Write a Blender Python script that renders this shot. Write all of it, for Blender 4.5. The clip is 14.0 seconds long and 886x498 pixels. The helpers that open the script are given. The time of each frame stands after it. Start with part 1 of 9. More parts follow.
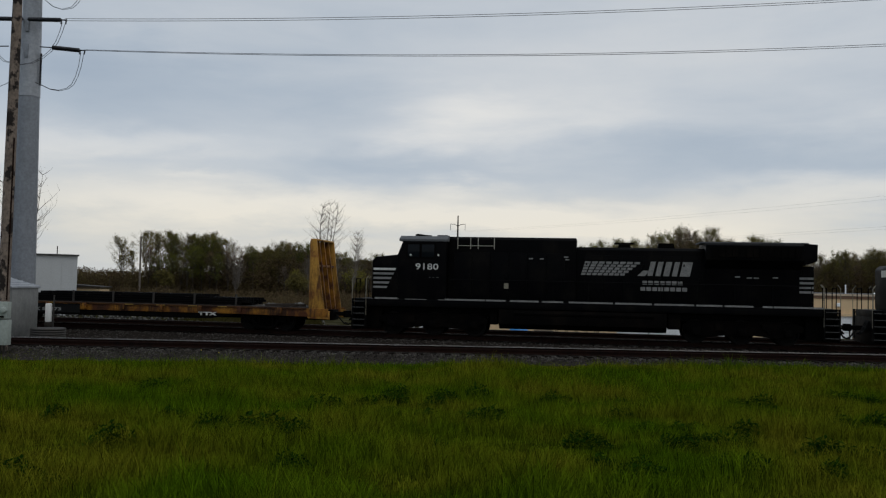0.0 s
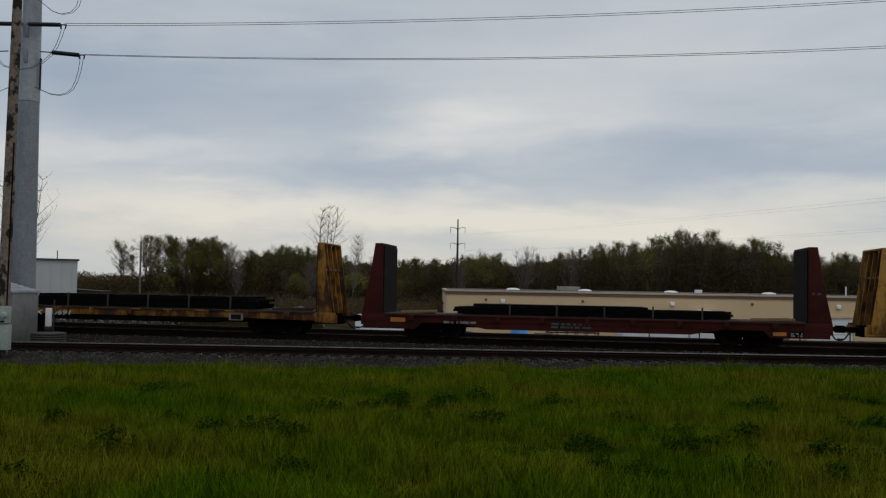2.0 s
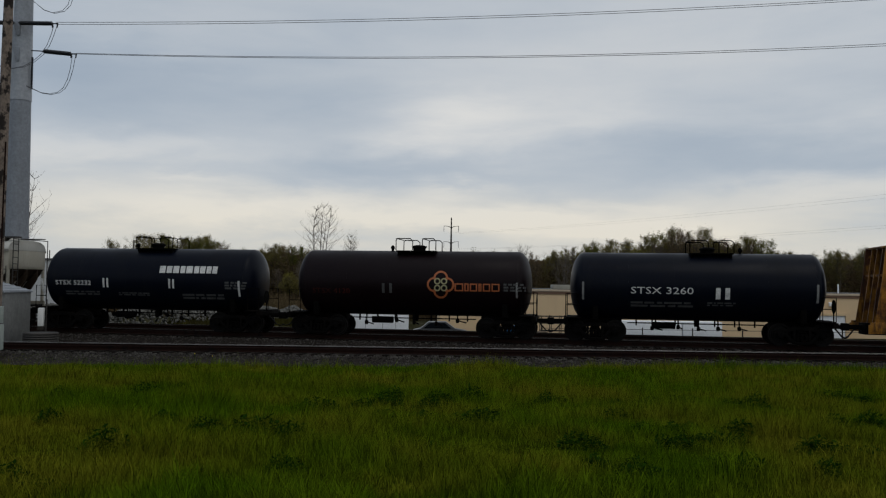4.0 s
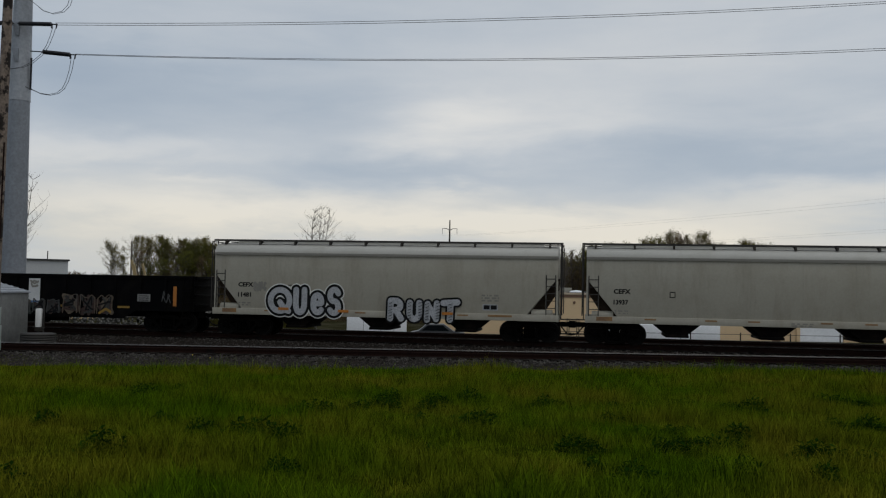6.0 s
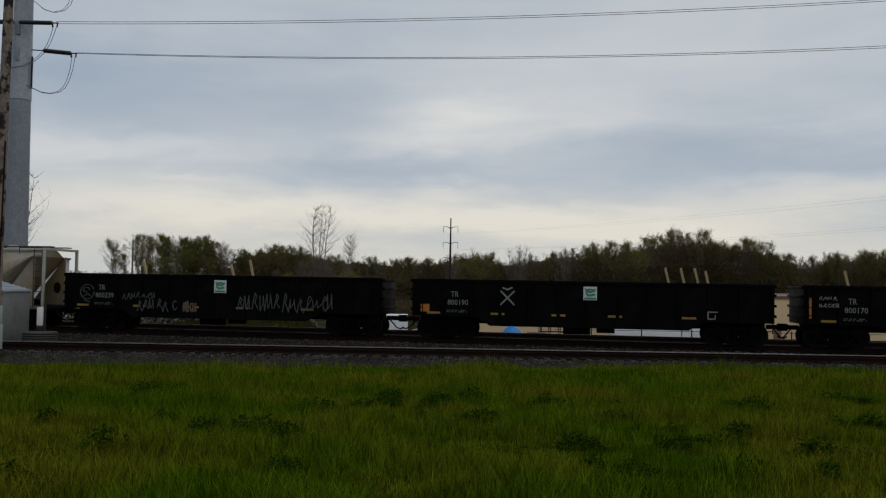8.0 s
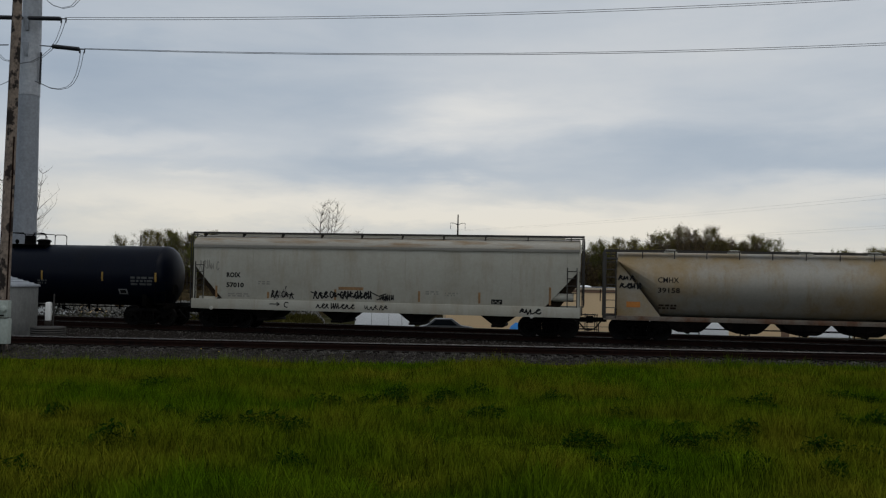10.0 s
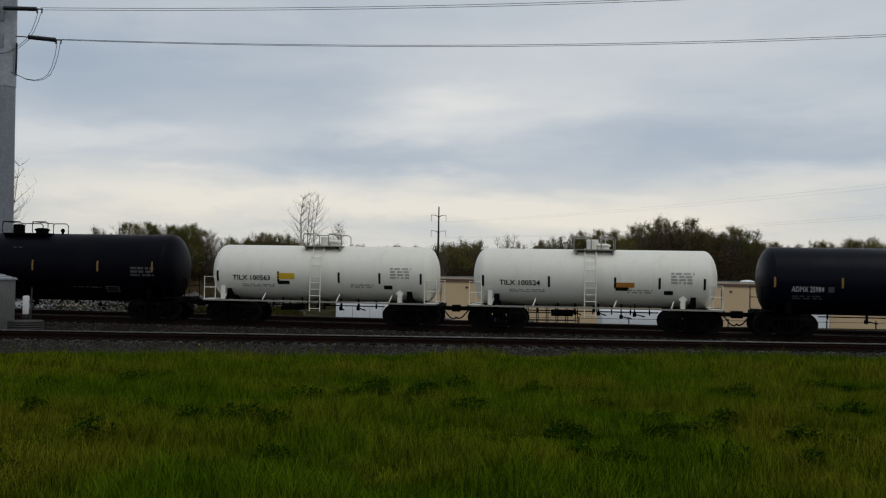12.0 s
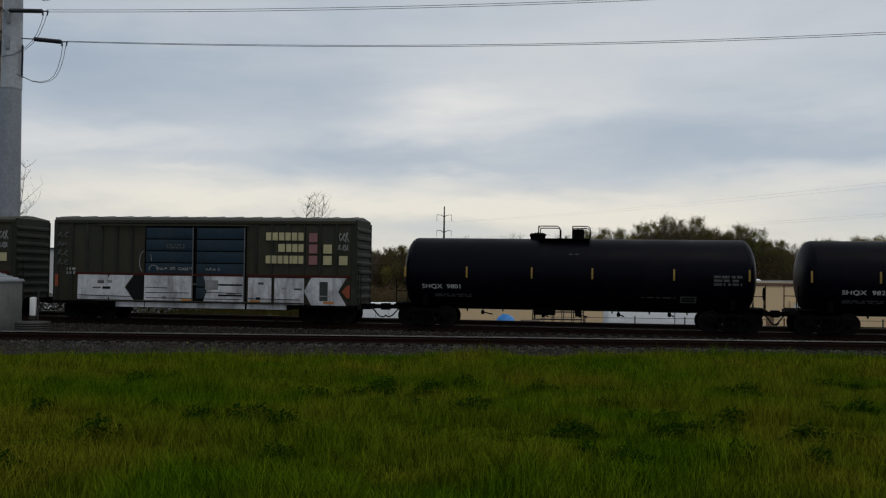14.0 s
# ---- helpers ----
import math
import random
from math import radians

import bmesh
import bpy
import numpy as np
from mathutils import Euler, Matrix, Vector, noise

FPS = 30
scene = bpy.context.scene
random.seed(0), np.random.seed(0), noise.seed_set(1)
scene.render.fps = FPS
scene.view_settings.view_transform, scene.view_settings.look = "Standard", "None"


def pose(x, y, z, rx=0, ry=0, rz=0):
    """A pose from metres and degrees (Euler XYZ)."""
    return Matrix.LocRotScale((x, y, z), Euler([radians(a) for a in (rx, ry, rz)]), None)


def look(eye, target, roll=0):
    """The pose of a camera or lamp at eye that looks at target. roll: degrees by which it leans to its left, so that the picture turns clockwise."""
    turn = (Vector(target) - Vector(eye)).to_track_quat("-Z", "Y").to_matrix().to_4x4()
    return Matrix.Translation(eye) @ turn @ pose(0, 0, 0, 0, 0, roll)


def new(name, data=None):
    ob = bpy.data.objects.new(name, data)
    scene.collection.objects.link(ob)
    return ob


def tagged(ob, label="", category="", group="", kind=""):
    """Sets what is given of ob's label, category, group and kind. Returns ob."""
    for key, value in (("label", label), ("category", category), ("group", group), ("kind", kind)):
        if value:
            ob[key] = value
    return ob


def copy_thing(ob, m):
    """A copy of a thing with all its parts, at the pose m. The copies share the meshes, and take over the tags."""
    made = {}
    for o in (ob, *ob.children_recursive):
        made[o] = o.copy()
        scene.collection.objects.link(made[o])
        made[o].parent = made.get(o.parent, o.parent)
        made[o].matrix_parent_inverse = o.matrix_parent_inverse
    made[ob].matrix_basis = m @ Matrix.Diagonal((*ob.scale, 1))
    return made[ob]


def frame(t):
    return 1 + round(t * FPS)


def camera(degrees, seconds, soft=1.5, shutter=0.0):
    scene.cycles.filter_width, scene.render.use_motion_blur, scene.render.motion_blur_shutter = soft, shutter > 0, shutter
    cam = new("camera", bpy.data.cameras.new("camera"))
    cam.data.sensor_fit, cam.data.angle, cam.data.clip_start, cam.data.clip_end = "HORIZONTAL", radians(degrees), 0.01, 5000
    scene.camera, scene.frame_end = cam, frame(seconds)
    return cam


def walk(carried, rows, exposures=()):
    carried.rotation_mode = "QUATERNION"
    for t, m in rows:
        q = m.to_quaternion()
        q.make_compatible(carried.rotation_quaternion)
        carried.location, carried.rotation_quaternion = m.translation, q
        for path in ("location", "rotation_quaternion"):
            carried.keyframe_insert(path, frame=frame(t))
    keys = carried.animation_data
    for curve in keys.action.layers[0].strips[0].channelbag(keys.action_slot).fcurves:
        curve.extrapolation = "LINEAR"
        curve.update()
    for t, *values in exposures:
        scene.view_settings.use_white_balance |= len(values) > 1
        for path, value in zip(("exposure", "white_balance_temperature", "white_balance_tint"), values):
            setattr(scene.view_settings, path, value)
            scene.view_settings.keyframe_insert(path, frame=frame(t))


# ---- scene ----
cam = camera(52.1, 14.0, 1.2)
# turn of the hand-held camera: seconds, yaw, pitch, roll
TURNS = [
    (0.0, -0.47, 2.15, -1.19), (0.5, -0.45, 2.20, -1.21), (1.0, -0.38, 2.17, -1.07), (1.5, -0.46, 2.33, -0.88),
    (2.0, -0.46, 2.36, -1.00), (4.5, -0.97, 2.27, -0.88), (5.0, -0.98, 2.41, -1.02), (5.5, -0.83, 2.37, -0.81),
    (6.0, -0.98, 2.43, -1.08), (6.5, -0.80, 2.45, -1.10), (7.0, -0.67, 2.49, -1.07), (9.3, -1.27, 2.06, -0.94),
    (9.5, -0.43, 2.11, -1.29), (10.0, -0.47, 2.08, -1.20), (10.5, -0.84, 2.01, -1.09), (11.0, -1.07, 1.91, -1.36),
    (11.5, -1.88, 1.79, -1.40), (12.0, -1.67, 1.60, -1.02), (12.5, -1.60, 1.59, -0.87), (13.0, -0.96, 1.53, -0.92),
    (13.5, -1.74, 1.57, -1.32), (14.0, -1.31, 1.58, -0.79)]
EYE = (0.0, 0.0, 2.45)
walk(cam, [(t, pose(*EYE, 90 + pitch, roll, yaw)) for t, yaw, pitch, roll in TURNS],
     [(0.0, 0.04), (1.5, -0.03), (2.0, -0.07), (4.5, -0.05), (5.5, -0.02), (7.0, -0.09), (9.5, -0.03), (10.5, -0.02), (12.0, 0.02), (14.0, 0.03)])

# way of the train along its track: seconds, metres
RUN = [(0.0, 0.02), (0.5, 11.17), (1.0, 22.30), (1.5, 33.40), (2.0, 44.50), (4.5, 100.32), (5.0, 111.52), (5.5, 122.62),
       (6.0, 133.90), (6.5, 144.17), (7.0, 155.30), (9.5, 211.01), (10.0, 222.15), (10.5, 233.20), (11.0, 244.23),
       (11.5, 255.35), (12.0, 266.82), (12.5, 278.31), (13.0, 289.46), (13.5, 300.53), (14.0, 311.54)]
TRACK_YAW, TRACK_Y = -10.0, 43.3
ALONG = Vector((math.cos(radians(TRACK_YAW)), math.sin(radians(TRACK_YAW)), 0))
FOOT = Vector((0, TRACK_Y, 0)) + ALONG * 6.1      # the place on the track from which metres count


def on_track(s):
    p = FOOT + ALONG * s
    return pose(p.x, p.y, 0, 0, 0, TRACK_YAW)


# ---- sky and sun ----
def make_world():
    w = bpy.data.worlds.new("overcast_sky")
    scene.world = w
    w.use_nodes = True
    nt = w.node_tree
    nt.nodes.clear()
    N = nt.nodes.new

    def math_node(op, a, b=None, clamp=False):
        n = N("ShaderNodeMath")
        n.operation, n.use_clamp = op, clamp
        for i, v in enumerate((a, b)):
            if v is None:
                continue
            if isinstance(v, (int, float)):
                n.inputs[i].default_value = v
            else:
                nt.links.new(v, n.inputs[i])
        return n.outputs[0]

    def mixed(fac, a, b):
        n = N("ShaderNodeMix")
        n.data_type = "RGBA"
        for sock, v in ((n.inputs[0], fac), (n.inputs[6], a), (n.inputs[7], b)):
            if isinstance(v, (int, float)):
                sock.default_value = v
            elif isinstance(v, tuple):
                sock.default_value = (*v, 1)
            else:
                nt.links.new(v, sock)
        return n.outputs[2]

    def ramp(v, a, b):
        n = N("ShaderNodeMapRange")
        n.interpolation_type = "SMOOTHSTEP"
        nt.links.new(v, n.inputs[0])
        n.inputs[1].default_value, n.inputs[2].default_value = a, b
        return n.outputs[0]

    co = N("ShaderNodeTexCoord").outputs["Generated"]
    xyz = N("ShaderNodeSeparateXYZ")
    nt.links.new(co, xyz.inputs[0])
    up = math_node("MAXIMUM", xyz.outputs[2], 0.0)
    depth = math_node("ADD", up, 0.2)
    flat = N("ShaderNodeCombineXYZ")
    nt.links.new(math_node("DIVIDE", xyz.outputs[0], depth), flat.inputs[0])
    nt.links.new(math_node("DIVIDE", xyz.outputs[1], depth), flat.inputs[1])

    def cloud(scale, detail, rough, shift, warp, stretch=1.0):
        m = N("ShaderNodeMapping")
        m.inputs["Location"].default_value = shift
        m.inputs["Scale"].default_value = (stretch, 1, 1)
        nt.links.new(flat.outputs[0], m.inputs[0])
        n = N("ShaderNodeTexNoise")
        nt.links.new(m.outputs[0], n.inputs["Vector"])
        n.inputs["Scale"].default_value, n.inputs["Detail"].default_value = scale, detail
        n.inputs["Roughness"].default_value, n.inputs["Distortion"].default_value = rough, warp
        return n.outputs[0]

    sky = N("ShaderNodeTexSky")
    sky.sky_type, sky.sun_disc = "NISHITA", False
    sky.sun_elevation, sky.sun_rotation = radians(SUN_UP), radians(SUN_ROUND)
    def streaks(scale, detail, squash, shift):
        m = N("ShaderNodeMapping")
        m.inputs["Location"].default_value = shift
        m.inputs["Scale"].default_value = (1.0, 1.0, squash)
        nt.links.new(co, m.inputs[0])
        n = N("ShaderNodeTexNoise")
        nt.links.new(m.outputs[0], n.inputs["Vector"])
        n.inputs["Scale"].default_value, n.inputs["Detail"].default_value, n.inputs["Roughness"].default_value = scale, detail, 0.56
        n.inputs["Distortion"].default_value = 0.3
        return math_node("SUBTRACT", n.outputs[0], 0.5)

    wisps, lumps, veins = streaks(5.5, 7, 5.0, (2.2, 0.3, 0.9)), streaks(2.6, 6, 3.2, (0.7, 1.9, 4.0)), streaks(14.0, 6, 3.5, (5.0, 1.0, 2.0))
    deep = math_node("SUBTRACT", cloud(1.0, 6, 0.52, (3.3, 1.7, 0.4), 0.25, 0.9), 0.5)
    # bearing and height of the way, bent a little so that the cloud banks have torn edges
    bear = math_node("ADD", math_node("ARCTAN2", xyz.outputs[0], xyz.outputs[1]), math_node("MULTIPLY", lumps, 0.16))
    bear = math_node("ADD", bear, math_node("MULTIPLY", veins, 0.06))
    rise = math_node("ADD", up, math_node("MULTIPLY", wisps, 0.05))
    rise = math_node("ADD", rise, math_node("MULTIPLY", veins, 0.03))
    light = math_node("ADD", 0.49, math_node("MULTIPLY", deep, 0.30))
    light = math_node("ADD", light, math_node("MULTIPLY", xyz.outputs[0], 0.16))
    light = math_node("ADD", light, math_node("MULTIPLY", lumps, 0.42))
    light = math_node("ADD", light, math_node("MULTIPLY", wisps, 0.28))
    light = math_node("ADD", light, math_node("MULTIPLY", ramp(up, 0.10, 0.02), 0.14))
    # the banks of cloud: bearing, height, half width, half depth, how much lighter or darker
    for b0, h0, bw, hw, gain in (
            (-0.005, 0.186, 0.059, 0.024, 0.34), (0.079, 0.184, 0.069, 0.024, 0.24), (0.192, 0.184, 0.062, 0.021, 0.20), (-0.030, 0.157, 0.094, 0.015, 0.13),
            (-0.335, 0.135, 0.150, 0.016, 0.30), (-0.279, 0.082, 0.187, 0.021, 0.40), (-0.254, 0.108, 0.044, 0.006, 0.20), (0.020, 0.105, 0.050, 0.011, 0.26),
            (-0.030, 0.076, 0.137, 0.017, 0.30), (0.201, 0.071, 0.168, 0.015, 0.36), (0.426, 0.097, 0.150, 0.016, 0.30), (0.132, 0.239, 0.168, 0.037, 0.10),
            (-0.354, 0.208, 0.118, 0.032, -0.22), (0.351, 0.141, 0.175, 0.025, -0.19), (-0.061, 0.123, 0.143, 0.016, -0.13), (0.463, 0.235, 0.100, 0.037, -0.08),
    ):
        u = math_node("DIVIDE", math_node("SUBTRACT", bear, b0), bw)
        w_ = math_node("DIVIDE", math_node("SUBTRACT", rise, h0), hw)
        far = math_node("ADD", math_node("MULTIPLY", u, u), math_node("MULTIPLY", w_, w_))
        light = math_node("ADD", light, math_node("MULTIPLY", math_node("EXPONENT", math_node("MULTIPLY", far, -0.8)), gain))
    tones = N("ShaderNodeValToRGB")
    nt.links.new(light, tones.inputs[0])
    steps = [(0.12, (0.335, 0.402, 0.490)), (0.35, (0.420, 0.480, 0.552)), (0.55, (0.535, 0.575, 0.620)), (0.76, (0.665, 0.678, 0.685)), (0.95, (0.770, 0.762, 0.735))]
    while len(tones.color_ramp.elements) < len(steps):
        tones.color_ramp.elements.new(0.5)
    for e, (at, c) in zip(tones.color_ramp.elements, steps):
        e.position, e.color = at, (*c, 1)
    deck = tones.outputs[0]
    # cream towards the horizon
    cream = N("ShaderNodeVectorMath")
    cream.operation = "MULTIPLY"
    nt.links.new(deck, cream.inputs[0])
    cream.inputs[1].default_value = (1.05, 1.0, 0.91)
    deck = mixed(math_node("MULTIPLY", ramp(up, 0.15, 0.05), ramp(light, 0.35, 0.75)), deck, cream.outputs[0])
    # a hazy blue gap shows here and there
    veil = N("ShaderNodeVectorMath")
    veil.operation = "SCALE"
    nt.links.new(sky.outputs[0], veil.inputs[0])
    veil.inputs[3].default_value = 0.1
    deck = mixed(0.06, deck, veil.outputs[0])
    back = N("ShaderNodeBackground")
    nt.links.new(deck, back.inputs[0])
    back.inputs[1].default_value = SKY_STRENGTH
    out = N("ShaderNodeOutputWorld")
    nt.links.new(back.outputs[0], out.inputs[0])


SUN_UP, SUN_ROUND, SUN_STRENGTH, SKY_STRENGTH = 64, 150, 0.55, 1.0
make_world()
sun = new("sun", bpy.data.lights.new("sun", "SUN"))
sun.data.energy, sun.data.angle, sun.data.color = SUN_STRENGTH, radians(35), (1.0, 0.96, 0.9)
a_round = radians(SUN_ROUND)
sun.matrix_world = look(Vector((math.sin(a_round) * 60, math.cos(a_round) * 60, 60 * math.tan(radians(SUN_UP)))), (0, 0, 0))


# ---- materials ----
def surface(name, colour, rough=0.6, metal=0.0, vary=0.25, grain=40.0, patch=1.2, second=None, second_at=(0.5, 0.7),
            streak=0.0, streak_at=(0.5, 0.72), streak_colour=(0.08, 0.06, 0.045), bump=0.0, bump_scale=60.0, per_piece=0.0, spec=0.4, stretch=(1, 1, 1)):
    """A weathered surface: colour varied by grain and by patches, a second colour in patches, downward streaks, fine relief."""
    m = bpy.data.materials.new(name)
    m.use_nodes = True
    nt = m.node_tree
    N, L = nt.nodes.new, nt.links.new
    b = nt.nodes["Principled BSDF"]
    co = N("ShaderNodeTexCoord").outputs["Object"]

    def noise_at(scale, detail, stretch_by=(1, 1, 1), rough_by=0.6):
        mp = N("ShaderNodeMapping")
        mp.inputs["Scale"].default_value = stretch_by
        L(co, mp.inputs[0])
        n = N("ShaderNodeTexNoise")
        L(mp.outputs[0], n.inputs["Vector"])
        n.inputs["Scale"].default_value, n.inputs["Detail"].default_value = scale, detail
        n.inputs["Roughness"].default_value = rough_by
        return n.outputs[0]

    def fit_range(v, a, b_, lo=0.0, hi=1.0):
        n = N("ShaderNodeMapRange")
        L(v, n.inputs[0])
        for i, q in enumerate((a, b_, lo, hi)):
            n.inputs[1 + i].default_value = q
        return n.outputs[0]

    def mix(fac, a, c, mode="MIX"):
        n = N("ShaderNodeMix")
        n.data_type, n.blend_type = "RGBA", mode
        for sock, v in ((n.inputs[0], fac), (n.inputs[6], a), (n.inputs[7], c)):
            if isinstance(v, (int, float)):
                sock.default_value = v
            elif isinstance(v, tuple):
                sock.default_value = (*v, 1)
            else:
                L(v, sock)
        return n.outputs[2]

    fine, broad = noise_at(grain, 4, stretch), noise_at(patch, 5, stretch)
    col = colour
    if second:
        col = mix(fit_range(broad, *second_at), colour, second)
    if streak:
        runs = noise_at(2.2, 6, (1, 1, 0.16), 0.7)
        col = mix(fit_range(runs, *streak_at, 0, streak), col, streak_colour)
    tone = N("ShaderNodeMath")
    tone.operation = "ADD"
    L(fit_range(fine, 0.3, 0.7, 1 - vary, 1 + vary * 0.4), tone.inputs[0])
    L(fit_range(broad, 0.3, 0.7, -vary * 0.6, vary * 0.4), tone.inputs[1])
    value = tone.outputs[0]
    if per_piece:
        island = N("ShaderNodeNewGeometry").outputs["Random Per Island"]
        add = N("ShaderNodeMath")
        add.operation = "MULTIPLY"
        L(value, add.inputs[0])
        L(fit_range(island, 0, 1, 1 - per_piece, 1 + per_piece), add.inputs[1])
        value = add.outputs[0]
    grey = N("ShaderNodeCombineColor")
    for i in range(3):
        L(value, grey.inputs[i])
    L(mix(1.0, col, grey.outputs[0], "MULTIPLY"), b.inputs["Base Color"])
    L(fit_range(broad, 0.3, 0.7, max(rough - 0.1, 0.05), min(rough + 0.12, 1.0)), b.inputs["Roughness"])
    b.inputs["Metallic"].default_value = metal
    b.inputs["Specular IOR Level"].default_value = spec
    if bump:
        bp = N("ShaderNodeBump")
        bp.inputs["Strength"].default_value, bp.inputs["Distance"].default_value = 0.6, bump
        L(noise_at(bump_scale, 6, stretch), bp.inputs["Height"])
        L(bp.outputs[0], b.inputs["Normal"])
    return m


def leafy(name, colour, second, per_piece=0.5, patch=0.15, rough=0.75, through_share=0.4):
    m = surface(name, colour, rough=rough, vary=0.42, grain=2.2, patch=patch, second=second, second_at=(0.4, 0.62), per_piece=per_piece, spec=0.0)
    nt = m.node_tree
    b = nt.nodes["Principled BSDF"]
    thin, both = nt.nodes.new("ShaderNodeBsdfTranslucent"), nt.nodes.new("ShaderNodeMixShader")
    nt.links.new(b.inputs["Base Color"].links[0].from_socket, thin.inputs[0])
    both.inputs[0].default_value = through_share
    nt.links.new(b.outputs[0], both.inputs[1])
    nt.links.new(thin.outputs[0], both.inputs[2])
    nt.links.new(both.outputs[0], nt.nodes["Material Output"].inputs[0])
    return m


def glass(name, colour=(0.006, 0.008, 0.01)):
    m = surface(name, colour, rough=0.12, vary=0.05, spec=0.08)
    return m


